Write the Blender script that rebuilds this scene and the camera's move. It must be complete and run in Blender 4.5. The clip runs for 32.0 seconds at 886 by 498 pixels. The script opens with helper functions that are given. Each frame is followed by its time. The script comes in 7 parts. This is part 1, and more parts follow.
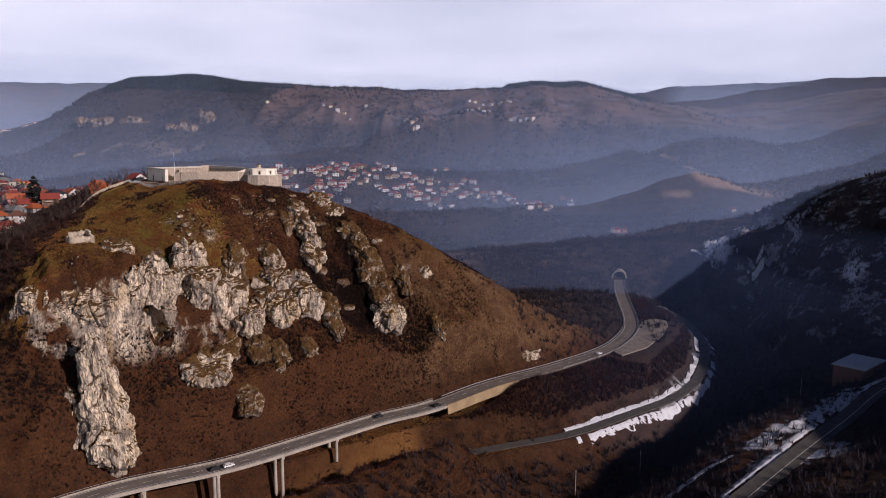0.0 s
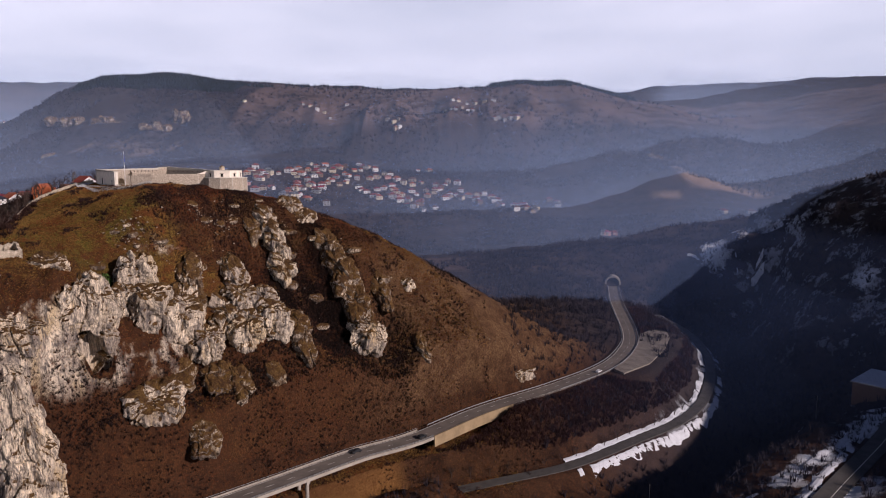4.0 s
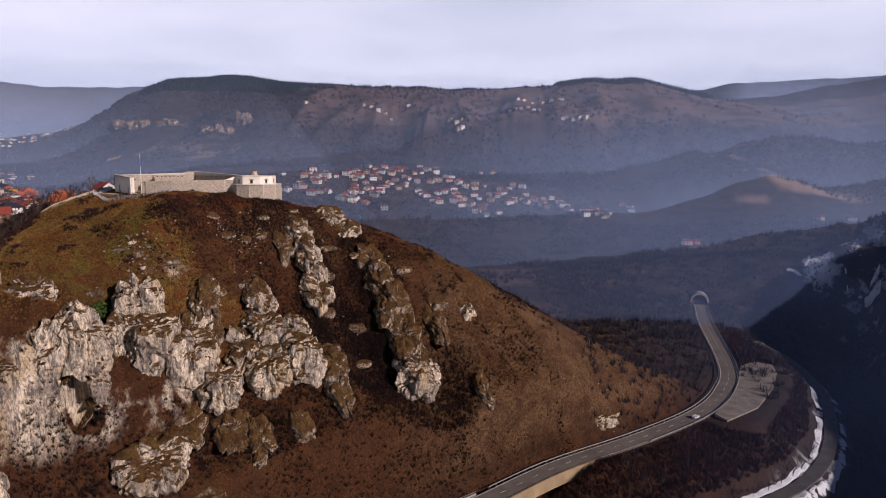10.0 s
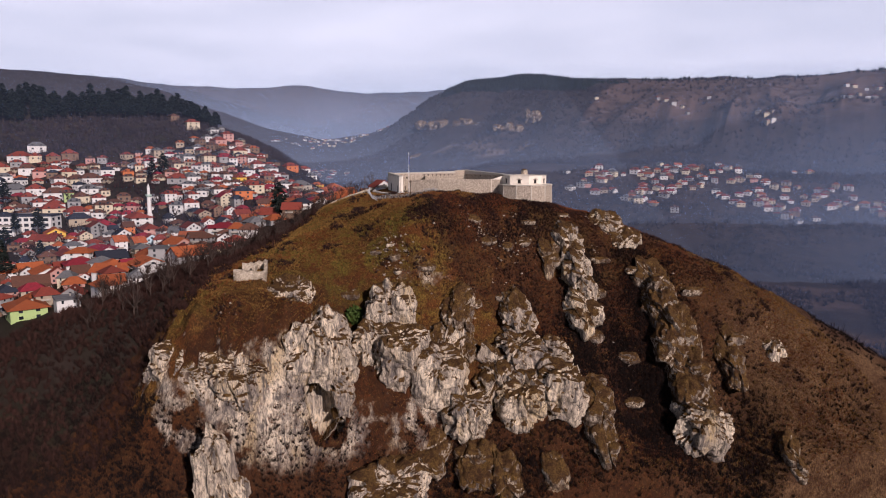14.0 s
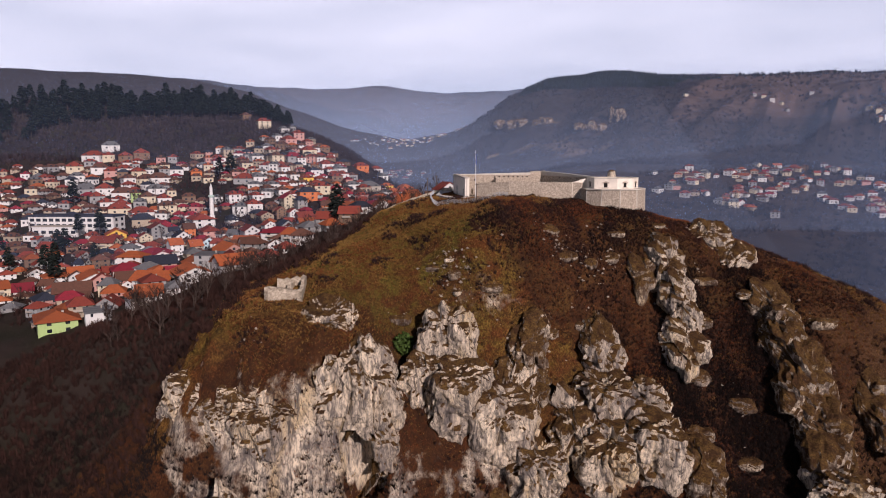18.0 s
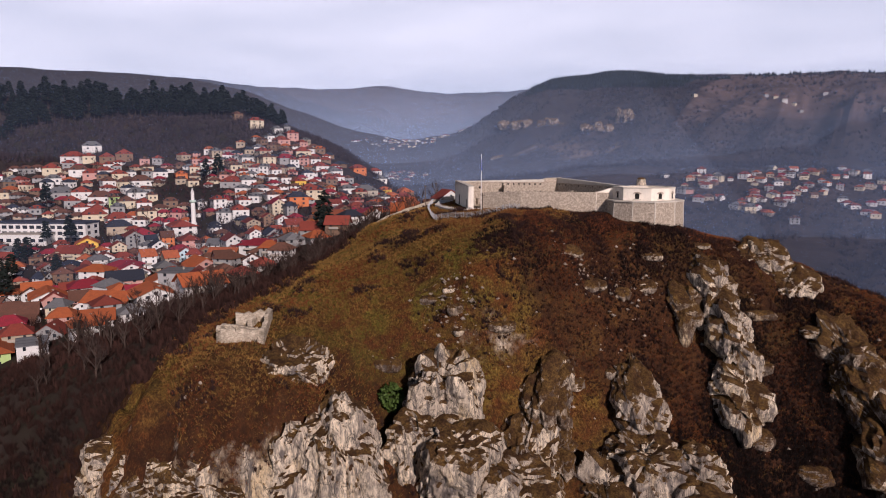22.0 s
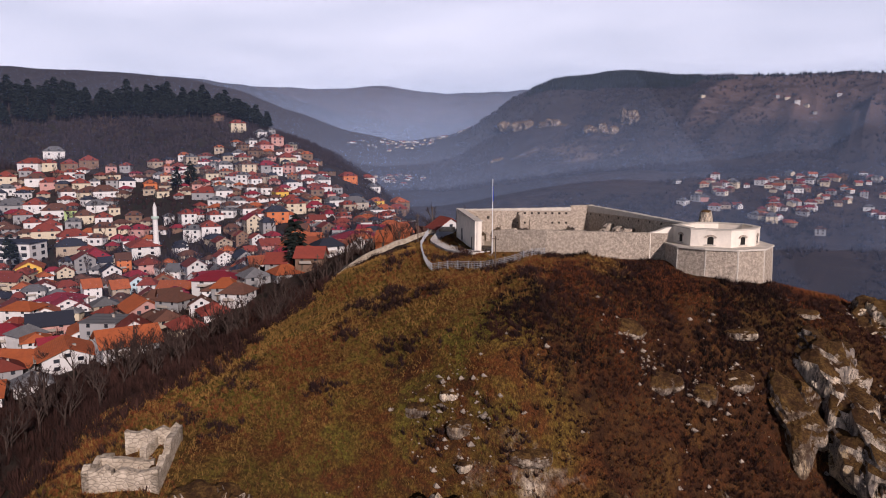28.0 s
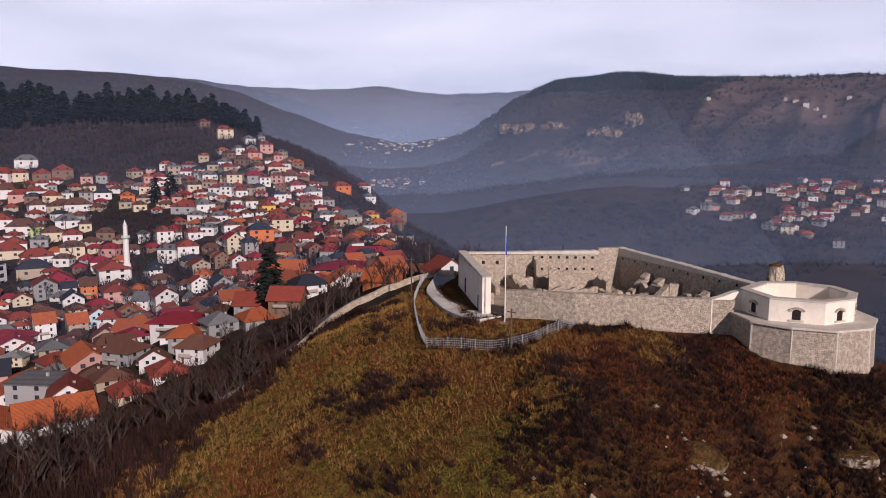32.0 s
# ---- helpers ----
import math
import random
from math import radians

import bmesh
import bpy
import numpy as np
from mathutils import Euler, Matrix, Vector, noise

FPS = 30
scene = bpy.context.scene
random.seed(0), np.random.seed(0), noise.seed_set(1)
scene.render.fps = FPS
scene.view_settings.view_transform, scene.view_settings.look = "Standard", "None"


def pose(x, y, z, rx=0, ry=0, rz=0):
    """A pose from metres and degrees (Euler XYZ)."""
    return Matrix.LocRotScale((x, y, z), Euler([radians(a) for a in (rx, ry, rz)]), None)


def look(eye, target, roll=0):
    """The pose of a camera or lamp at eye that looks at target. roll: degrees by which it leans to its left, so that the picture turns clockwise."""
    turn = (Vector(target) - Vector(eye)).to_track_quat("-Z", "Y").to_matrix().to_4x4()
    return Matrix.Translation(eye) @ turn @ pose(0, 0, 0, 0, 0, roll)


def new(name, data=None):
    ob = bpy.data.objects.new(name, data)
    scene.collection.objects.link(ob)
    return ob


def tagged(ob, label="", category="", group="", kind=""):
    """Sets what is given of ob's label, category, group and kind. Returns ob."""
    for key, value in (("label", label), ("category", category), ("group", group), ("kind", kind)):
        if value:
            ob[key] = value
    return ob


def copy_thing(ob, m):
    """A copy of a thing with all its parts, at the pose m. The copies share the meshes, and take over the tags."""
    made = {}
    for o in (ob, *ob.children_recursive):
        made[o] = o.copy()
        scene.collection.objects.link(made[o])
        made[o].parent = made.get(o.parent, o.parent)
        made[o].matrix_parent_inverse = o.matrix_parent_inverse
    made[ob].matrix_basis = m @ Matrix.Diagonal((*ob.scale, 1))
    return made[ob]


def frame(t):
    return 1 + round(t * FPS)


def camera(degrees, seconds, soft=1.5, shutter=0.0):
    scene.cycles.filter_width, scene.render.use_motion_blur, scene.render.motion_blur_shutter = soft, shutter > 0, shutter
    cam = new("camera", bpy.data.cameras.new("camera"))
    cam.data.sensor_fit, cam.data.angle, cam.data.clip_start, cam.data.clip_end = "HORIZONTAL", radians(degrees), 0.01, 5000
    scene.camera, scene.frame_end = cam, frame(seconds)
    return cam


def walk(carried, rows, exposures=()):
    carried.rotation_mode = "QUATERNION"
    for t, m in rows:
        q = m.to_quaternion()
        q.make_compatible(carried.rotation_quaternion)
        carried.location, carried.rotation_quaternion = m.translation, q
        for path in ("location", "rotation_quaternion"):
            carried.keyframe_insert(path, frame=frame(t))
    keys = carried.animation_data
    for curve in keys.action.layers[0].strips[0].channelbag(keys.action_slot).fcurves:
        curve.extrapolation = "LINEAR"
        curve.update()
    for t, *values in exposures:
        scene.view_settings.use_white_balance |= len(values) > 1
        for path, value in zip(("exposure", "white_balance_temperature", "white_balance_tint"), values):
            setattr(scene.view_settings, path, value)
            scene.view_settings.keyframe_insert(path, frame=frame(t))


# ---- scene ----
from mathutils.bvhtree import BVHTree

# ---------------------------------------------------------------- camera
cam = camera(65.15, 32.0, soft=1.0)
PATH = [
    (0.0, (-0.00, 0.00, 160.00), (0.000, 99.143, 146.935), 0.15),
    (0.5, (-0.74, 4.93, 159.75), (-0.264, 104.070, 146.683), 0.07),
    (1.0, (-0.46, 10.27, 159.61), (0.319, 109.413, 146.589), 0.11),
    (1.5, (-0.45, 14.42, 159.61), (0.497, 113.556, 146.531), 0.06),
    (2.0, (-0.21, 18.56, 159.64), (0.747, 117.706, 146.629), 0.13),
    (2.5, (-0.91, 23.80, 159.82), (0.501, 122.930, 146.735), 0.07),
    (3.0, (-0.89, 28.57, 159.74), (0.862, 127.705, 146.702), 0.08),
    (3.5, (-0.58, 32.72, 159.97), (1.474, 131.837, 146.890), 0.02),
    (4.0, (-0.79, 37.23, 159.90), (1.641, 136.346, 146.889), 0.03),
    (4.5, (-0.90, 42.22, 160.32), (1.756, 141.332, 147.254), 0.02),
    (6.5, (-1.02, 60.29, 160.79), (2.058, 159.390, 147.775), 0.02),
    (7.0, (-0.83, 64.72, 160.63), (2.228, 163.831, 147.669), -0.00),
    (7.5, (-0.98, 69.48, 160.58), (2.170, 168.600, 147.701), 0.00),
    (8.0, (-0.73, 74.17, 160.64), (2.406, 173.302, 147.835), -0.02),
    (8.5, (-0.69, 78.82, 160.68), (2.481, 177.950, 147.877), -0.01),
    (9.0, (-0.71, 83.58, 160.58), (2.252, 182.713, 147.774), -0.01),
    (9.5, (-1.03, 88.13, 160.66), (-1.975, 187.296, 147.829), -0.05),
    (10.0, (-1.00, 92.62, 160.53), (-7.572, 191.578, 147.729), -0.10),
    (10.5, (-1.00, 97.25, 160.62), (-12.384, 195.770, 147.765), -0.12),
    (11.0, (-1.33, 102.17, 160.54), (-17.883, 199.946, 147.679), -0.17),
    (11.5, (-1.23, 106.62, 160.55), (-23.590, 203.235, 147.636), -0.16),
    (12.0, (-2.07, 111.11, 160.50), (-30.093, 206.234, 147.589), -0.16),
    (12.5, (-2.29, 115.27, 160.66), (-35.615, 208.664, 147.728), -0.17),
    (13.0, (-3.20, 120.04, 160.57), (-41.115, 211.658, 147.557), -0.11),
    (13.5, (-4.04, 124.06, 160.53), (-45.737, 214.020, 147.546), -0.13),
    (14.0, (-4.96, 128.86, 160.49), (-50.347, 217.008, 147.477), -0.22),
    (14.5, (-6.20, 132.94, 160.63), (-55.094, 219.185, 147.568), -0.17),
    (15.0, (-7.54, 137.38, 160.52), (-59.735, 221.679, 147.508), -0.27),
    (15.5, (-9.18, 141.38, 160.31), (-63.737, 224.185, 147.350), -0.26),
    (17.5, (-17.17, 157.71, 160.06), (-72.169, 240.212, 147.099), -0.13),
    (18.0, (-19.42, 162.05, 160.17), (-74.487, 244.514, 147.203), -0.15),
    (19.0, (-24.10, 169.78, 160.13), (-79.204, 252.218, 147.191), -0.09),
    (20.0, (-28.72, 177.37, 160.10), (-83.944, 259.732, 147.203), -0.07),
    (21.0, (-33.57, 184.89, 160.42), (-88.895, 267.191, 147.562), -0.02),
    (22.0, (-38.56, 192.48, 161.31), (-93.968, 274.730, 148.461), 0.02),
    (23.0, (-43.43, 199.92, 162.17), (-98.878, 282.148, 149.357), 0.11),
    (24.0, (-48.19, 207.06, 163.09), (-103.653, 289.282, 150.326), 0.09),
    (25.0, (-52.85, 214.02, 163.83), (-108.283, 296.276, 151.141), 0.06),
    (25.5, (-55.38, 217.78, 164.27), (-110.777, 300.052, 151.547), 0.05),
    (27.5, (-65.15, 232.12, 166.12), (-120.355, 314.510, 153.299), 0.07),
    (28.0, (-67.49, 235.62, 166.86), (-122.683, 318.006, 153.993), 0.11),
    (28.5, (-69.84, 238.87, 167.69), (-124.957, 321.296, 154.749), 0.17),
    (29.0, (-72.13, 242.40, 168.30), (-127.256, 324.840, 155.460), 0.14),
    (29.5, (-74.43, 245.59, 169.20), (-129.531, 328.033, 156.304), 0.16),
    (30.0, (-76.83, 249.34, 169.93), (-131.938, 331.789, 157.066), 0.16),
    (30.5, (-79.00, 253.38, 170.69), (-134.162, 335.793, 157.807), 0.19),
    (31.0, (-81.56, 256.32, 171.54), (-136.634, 338.785, 158.660), 0.15),
    (31.5, (-83.69, 260.15, 172.65), (-138.816, 342.578, 159.709), 0.20),
    (32.0, (-85.93, 263.14, 173.47), (-141.016, 345.602, 160.604), 0.20),
]
walk(cam, [(t, look(e, g, r)) for t, e, g, r in PATH], [(0.0, -0.28, 5920, 29.0)])  # WALK

# ---------------------------------------------------------------- sky, sun
SUN_FROM = Vector((0.85, -0.53, 0.45)).normalized()
world = bpy.data.worlds.new("sky")
scene.world = world
world.use_nodes = True
wn = world.node_tree.nodes
wl = world.node_tree.links
wn.clear()
w_out = wn.new("ShaderNodeOutputWorld")
w_bg = wn.new("ShaderNodeBackground")
w_sky = wn.new("ShaderNodeTexSky")
w_sky.sky_type = "NISHITA"
w_sky.sun_disc = False
w_sky.sun_elevation = math.asin(SUN_FROM.z)
w_sky.sun_rotation = math.atan2(SUN_FROM.x, SUN_FROM.y)
w_sky.dust_density = 0.2
w_sky.air_density = 0.5
w_bg.inputs["Strength"].default_value = 0.034
# thin broken cloud: the sky's own light, greyed and brightened by a cloud sheet
w_geo = wn.new("ShaderNodeTexCoord")
w_map = wn.new("ShaderNodeMapping")
w_map.inputs["Scale"].default_value = (1.0, 1.0, 5.0)
w_noise = wn.new("ShaderNodeTexNoise")
w_noise.inputs["Scale"].default_value = 2.6
w_noise.inputs["Detail"].default_value = 7.0
w_noise.inputs["Roughness"].default_value = 0.55
w_ramp = wn.new("ShaderNodeValToRGB")
w_ramp.color_ramp.elements[0].position, w_ramp.color_ramp.elements[1].position = 0.32, 0.68
w_ramp.color_ramp.elements[0].color = (23.4, 25.2, 26.3, 1)
w_ramp.color_ramp.elements[1].color = (31.6, 32.6, 32.8, 1)
w_mix = wn.new("ShaderNodeMixRGB")
w_sep = wn.new("ShaderNodeSeparateXYZ")
w_alt = wn.new("ShaderNodeValToRGB")  # cloud only low down; the unseen sky overhead stays dim to cut the fill
w_alt.color_ramp.elements[0].position, w_alt.color_ramp.elements[1].position = 0.23, 0.28
w_alt.color_ramp.elements[0].color = (0.93, 0.93, 0.93, 1)
w_alt.color_ramp.elements[1].color = (0.0, 0.0, 0.0, 1)
wl.new(w_geo.outputs["Generated"], w_sep.inputs[0])
wl.new(w_sep.outputs["Z"], w_alt.inputs["Fac"])
wl.new(w_alt.outputs["Color"], w_mix.inputs["Fac"])
wl.new(w_geo.outputs["Generated"], w_map.inputs["Vector"])
wl.new(w_map.outputs["Vector"], w_noise.inputs["Vector"])
wl.new(w_noise.outputs["Fac"], w_ramp.inputs["Fac"])
wl.new(w_sky.outputs["Color"], w_mix.inputs["Color1"])
wl.new(w_ramp.outputs["Color"], w_mix.inputs["Color2"])
wl.new(w_mix.outputs["Color"], w_bg.inputs["Color"])
wl.new(w_bg.outputs["Background"], w_out.inputs["Surface"])

sun = new("sun", bpy.data.lights.new("sun", "SUN"))
sun.data.energy, sun.data.angle, sun.data.color = 5.0, radians(0.6), (1.0, 0.88, 0.71)
sun.matrix_world = look(SUN_FROM * 900, (0, 0, 0))

# ---------------------------------------------------------------- materials
class Nodes:
    """A short way to write node materials."""

    def __init__(self, name):
        self.mat = bpy.data.materials.new(name)
        self.mat.use_nodes = True
        self.tree = self.mat.node_tree
        self.bsdf = self.tree.nodes["Principled BSDF"]
        self.pos = self.tree.nodes.new("ShaderNodeNewGeometry").outputs["Position"]
        self.normal = self.tree.nodes["Geometry"].outputs["Normal"]

    def put(self, socket, value):
        if hasattr(value, "is_linked"):
            self.tree.links.new(value, socket)
        else:
            socket.default_value = (*value, 1) if isinstance(value, tuple) and len(value) == 3 and len(socket.default_value) == 4 else value

    def noise(self, scale, detail=4.0, rough=0.55, distort=0.0, stretch=None, vector=None):
        n = self.tree.nodes.new("ShaderNodeTexNoise")
        n.inputs["Scale"].default_value, n.inputs["Detail"].default_value = scale, detail
        n.inputs["Roughness"].default_value, n.inputs["Distortion"].default_value = rough, distort
        v = vector or self.pos
        if stretch:
            m = self.tree.nodes.new("ShaderNodeMapping")
            m.inputs["Scale"].default_value = stretch
            self.tree.links.new(v, m.inputs["Vector"])
            v = m.outputs["Vector"]
        self.tree.links.new(v, n.inputs["Vector"])
        return n.outputs["Fac"]

    def voronoi(self, scale, feature="F1", stretch=None):
        n = self.tree.nodes.new("ShaderNodeTexVoronoi")
        n.feature = feature
        n.inputs["Scale"].default_value = scale
        v = self.pos
        if stretch:
            m = self.tree.nodes.new("ShaderNodeMapping")
            m.inputs["Scale"].default_value = stretch
            self.tree.links.new(v, m.inputs["Vector"])
            v = m.outputs["Vector"]
        self.tree.links.new(v, n.inputs["Vector"])
        return n.outputs["Distance"]

    def ramp(self, fac, *stops):
        n = self.tree.nodes.new("ShaderNodeValToRGB")
        e = n.color_ramp.elements
        while len(e) < len(stops):
            e.new(0.5)
        for el, (p, c) in zip(e, stops):
            el.position, el.color = p, (*c, 1) if isinstance(c, tuple) else (c, c, c, 1)
        self.put(n.inputs["Fac"], fac)
        return n.outputs["Color"]

    def mix(self, fac, a, b, how="MIX"):
        n = self.tree.nodes.new("ShaderNodeMixRGB")
        n.blend_type = how
        self.put(n.inputs["Fac"], fac)
        self.put(n.inputs["Color1"], a)
        self.put(n.inputs["Color2"], b)
        return n.outputs["Color"]

    def math(self, op, a, b=0.0, clamp=False):
        n = self.tree.nodes.new("ShaderNodeMath")
        n.operation, n.use_clamp = op, clamp
        self.put(n.inputs[0], a)
        self.put(n.inputs[1], b)
        return n.outputs["Value"]

    def attr(self, name):
        n = self.tree.nodes.new("ShaderNodeAttribute")
        n.attribute_name = name
        return n.outputs["Fac"]

    def axis(self, vector, k):
        n = self.tree.nodes.new("ShaderNodeSeparateXYZ")
        self.tree.links.new(vector, n.inputs[0])
        return n.outputs[k]

    def random(self):
        return self.tree.nodes.new("ShaderNodeObjectInfo").outputs["Random"]

    def island(self):
        return self.tree.nodes.new("ShaderNodeNewGeometry").outputs["Random Per Island"]

    def bump(self, height, strength=0.5, distance=0.1):
        n = self.tree.nodes.new("ShaderNodeBump")
        n.inputs["Strength"].default_value, n.inputs["Distance"].default_value = strength, distance
        self.tree.links.new(height, n.inputs["Height"])
        self.tree.links.new(n.outputs["Normal"], self.bsdf.inputs["Normal"])

    def done(self, color, rough=0.9, metal=0.0, specular=0.25):
        self.put(self.bsdf.inputs["Base Color"], color)
        self.put(self.bsdf.inputs["Roughness"], rough)
        self.put(self.bsdf.inputs["Metallic"], metal)
        self.bsdf.inputs["Specular IOR Level"].default_value = specular
        return self.mat


def limestone(m):
    """Weathered limestone: pale washed faces, grey lichen, ochre stains, black vertical streaks and cracks."""
    face = m.mix(m.ramp(m.noise(0.11, 5, 0.66, 0.5, (1, 1, 0.7)), (0.36, 0.0), (0.56, 1.0)), (0.30, 0.245, 0.20), (0.87, 0.73, 0.54))
    face = m.mix(m.ramp(m.noise(0.09, 4, 0.6, 0.5, (1, 1, 0.4)), (0.54, 0.0), (0.64, 0.6)), face, (0.62, 0.44, 0.20))
    face = m.mix(m.ramp(m.noise(0.55, 6, 0.7, 0.7, (1, 1, 0.16)), (0.395, 0.9), (0.50, 0.0)), face, (0.11, 0.095, 0.09))
    face = m.mix(m.ramp(m.noise(1.8, 5, 0.75, 0.3, (1, 1, 0.35)), (0.40, 0.75), (0.54, 0.0)), face, (0.17, 0.145, 0.13))
    seam = m.math("ABSOLUTE", m.math("SUBTRACT", m.noise(0.20, 5, 0.65, 1.4, (1, 1, 0.3)), 0.5))
    face = m.mix(m.ramp(seam, (0.0, 0.95), (0.012, 0.0)), face, (0.028, 0.024, 0.022))
    return face


def rock_material(name="limestone_crag", overgrown=0.0):
    m = Nodes(name)
    face = limestone(m)
    level = m.math("ADD", m.axis(m.normal, 2), m.math("MULTIPLY", m.math("SUBTRACT", m.noise(0.32, 6, 0.7), 0.5), 0.9))
    top = m.ramp(level, (0.34, 0.0), (0.46, 1.0)) if overgrown else m.ramp(level, (0.50, 0.0), (0.62, 1.0))
    tone = m.noise(0.45, 5, 0.7)
    if overgrown:  # lichen, moss and low scrub over most of the rock
        face = m.mix(m.ramp(m.noise(0.4, 6, 0.74), (0.42, overgrown), (0.62, 0.0)), face, m.mix(tone, (0.12, 0.068, 0.038), (0.030, 0.019, 0.014)))
    turf = m.mix(m.ramp(tone, (0.35, 0.0), (0.62, 1.0)), (0.20, 0.115, 0.034), (0.065, 0.032, 0.015))
    turf = m.mix(m.ramp(m.noise(2.6, 4, 0.75), (0.42, 0.7), (0.56, 0.0)), turf, (0.035, 0.018, 0.010))
    m.bump(m.math("ADD", m.noise(1.1, 6, 0.75, 0.5, (1, 1, 0.3)), m.math("MULTIPLY", m.noise(4.5, 4, 0.7), 0.4)), 0.9, 0.8)
    return m.done(m.mix(top, face, turf), 0.92, 0, 0.12)


def roof_material(name, color):
    m = Nodes(name)
    wave = m.tree.nodes.new("ShaderNodeTexWave")
    wave.bands_direction = "Z"
    wave.inputs["Scale"].default_value, wave.inputs["Distortion"].default_value = 1.9, 0.6
    m.tree.links.new(m.pos, wave.inputs["Vector"])
    tone = m.mix(m.random(), tuple(c * 0.72 for c in color), tuple(min(1, c * 1.25) for c in color))
    col = m.mix(m.ramp(m.noise(0.7, 5, 0.65), (0.4, 0.0), (0.75, 0.5)), tone, tuple(c * 0.4 + 0.02 for c in color))
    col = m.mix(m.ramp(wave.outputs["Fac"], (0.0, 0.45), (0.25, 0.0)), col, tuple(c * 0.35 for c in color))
    m.bump(wave.outputs["Fac"], 0.6, 0.06)
    return m.done(col, 0.75)


def wall_material(name, color):
    m = Nodes(name)
    tone = m.mix(m.random(), tuple(c * 0.82 for c in color), tuple(min(1, c * 1.08) for c in color))
    col = m.mix(m.ramp(m.noise(0.5, 5, 0.65, 0.2, (1, 1, 0.35)), (0.5, 0.0), (0.8, 0.45)), tone, tuple(c * 0.55 for c in color))
    m.bump(m.noise(6.0, 3, 0.6), 0.3, 0.02)
    return m.done(col, 0.85)


def ground_material():
    m = Nodes("hill_ground")
    big, mid, fine = m.noise(0.035, 5, 0.6, 0.6), m.noise(0.13, 6, 0.68, 0.5), m.noise(0.9, 5, 0.72)
    blades = m.noise(3.0, 3, 0.7, 0.6, (1.0, 1.0, 0.35))
    dry = m.mix(m.ramp(mid, (0.44, 0.0), (0.55, 1.0)), (0.27, 0.140, 0.031), (0.175, 0.060, 0.016))
    dry = m.mix(m.ramp(big, (0.44, 0.0), (0.56, 0.8)), dry, (0.135, 0.045, 0.016))
    dry = m.mix(m.ramp(m.noise(0.07, 6, 0.7, 0.8), (0.55, 0.0), (0.63, 0.85)), dry, (0.030, 0.013, 0.009))
    dry = m.mix(m.math("MULTIPLY", m.attr("rust"), m.ramp(mid, (0.36, 0.9), (0.62, 0.4))), dry, m.mix(fine, (0.125, 0.038, 0.012), (0.055, 0.018, 0.008)))
    dun = m.mix(m.ramp(mid, (0.40, 0.0), (0.60, 1.0)), (0.215, 0.128, 0.066), (0.105, 0.056, 0.031))
    dry = m.mix(m.attr("dun"), dry, dun)
    green = m.mix(fine, (0.10, 0.105, 0.014), (0.21, 0.165, 0.026))
    grass = m.mix(m.math("MULTIPLY", m.attr("green"), m.ramp(mid, (0.42, 1.0), (0.60, 0.0))), dry, green)
    grass = m.mix(m.ramp(fine, (0.40, 0.6), (0.53, 0.0)), grass, (0.045, 0.018, 0.008))
    grass = m.mix(m.ramp(blades, (0.40, 0.75), (0.56, 0.0)), grass, (0.04, 0.018, 0.009))
    grass = m.mix(m.ramp(blades, (0.58, 0.0), (0.70, 0.5)), grass, (0.36, 0.21, 0.07))
    # scrub near-black: the thicket's own shade is put into its colour
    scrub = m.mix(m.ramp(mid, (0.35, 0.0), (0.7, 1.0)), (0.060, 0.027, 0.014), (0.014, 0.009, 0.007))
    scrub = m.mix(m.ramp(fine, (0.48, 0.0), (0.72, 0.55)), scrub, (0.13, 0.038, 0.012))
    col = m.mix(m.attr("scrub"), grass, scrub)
    # bare winter woods far off, darkened for the mountain face in shade
    wood = m.mix(m.ramp(m.noise(0.05, 6, 0.7), (0.35, 0.0), (0.65, 1.0)), (0.028, 0.023, 0.026), (0.066, 0.048, 0.045))
    wood = m.mix(m.ramp(m.noise(0.008, 4), (0.42, 0.0), (0.6, 0.7)), wood, (0.045, 0.035, 0.032))
    col = m.mix(m.attr("wood"), col, wood)
    field = m.mix(m.noise(0.03, 3), (0.16, 0.105, 0.088), (0.105, 0.072, 0.064))
    field = m.mix(m.ramp(m.noise(0.02, 5, 0.6, 0.0, (0.4, 1, 1)), (0.50, 0.0), (0.58, 0.8)), field, (0.065, 0.045, 0.038))
    col = m.mix(m.attr("field"), col, field)
    town = m.mix(m.ramp(m.noise(0.06, 5), (0.4, 0.0), (0.62, 1.0)), (0.045, 0.032, 0.026), (0.030, 0.027, 0.018))
    col = m.mix(m.attr("town"), col, town)
    # limestone where the slope is steep
    steep = m.ramp(m.math("ADD", m.axis(m.normal, 2), m.math("MULTIPLY", m.math("SUBTRACT", m.noise(0.25, 6, 0.65), 0.5), 0.5)), (0.30, 1.0), (0.42, 0.0))
    rock = limestone(m)
    col = m.mix(m.math("MULTIPLY", steep, m.attr("rock")), col, rock)
    clay = m.mix(mid, (0.30, 0.15, 0.045), (0.20, 0.09, 0.03))
    col = m.mix(m.math("MULTIPLY", m.attr("clay"), m.ramp(fine, (0.3, 1.0), (0.75, 0.35))), col, clay)
    pit = m.mix(m.noise(0.05, 5), (0.34, 0.23, 0.15), (0.22, 0.15, 0.11))
    col = m.mix(m.attr("quarry"), col, pit)
    snow = m.math("MULTIPLY", m.attr("snow"), m.ramp(m.math("ADD", m.noise(0.06, 6, 0.7), m.math("MULTIPLY", m.attr("snow"), 0.2)), (0.60, 0.0), (0.66, 1.0)))
    col = m.mix(snow, col, (0.80, 0.83, 0.88))
    m.bump(m.math("ADD", m.math("MULTIPLY", fine, 0.6), m.noise(4.0, 3, 0.7)), 0.9, 0.5)
    return m.done(col, 0.95, 0, 0.1)


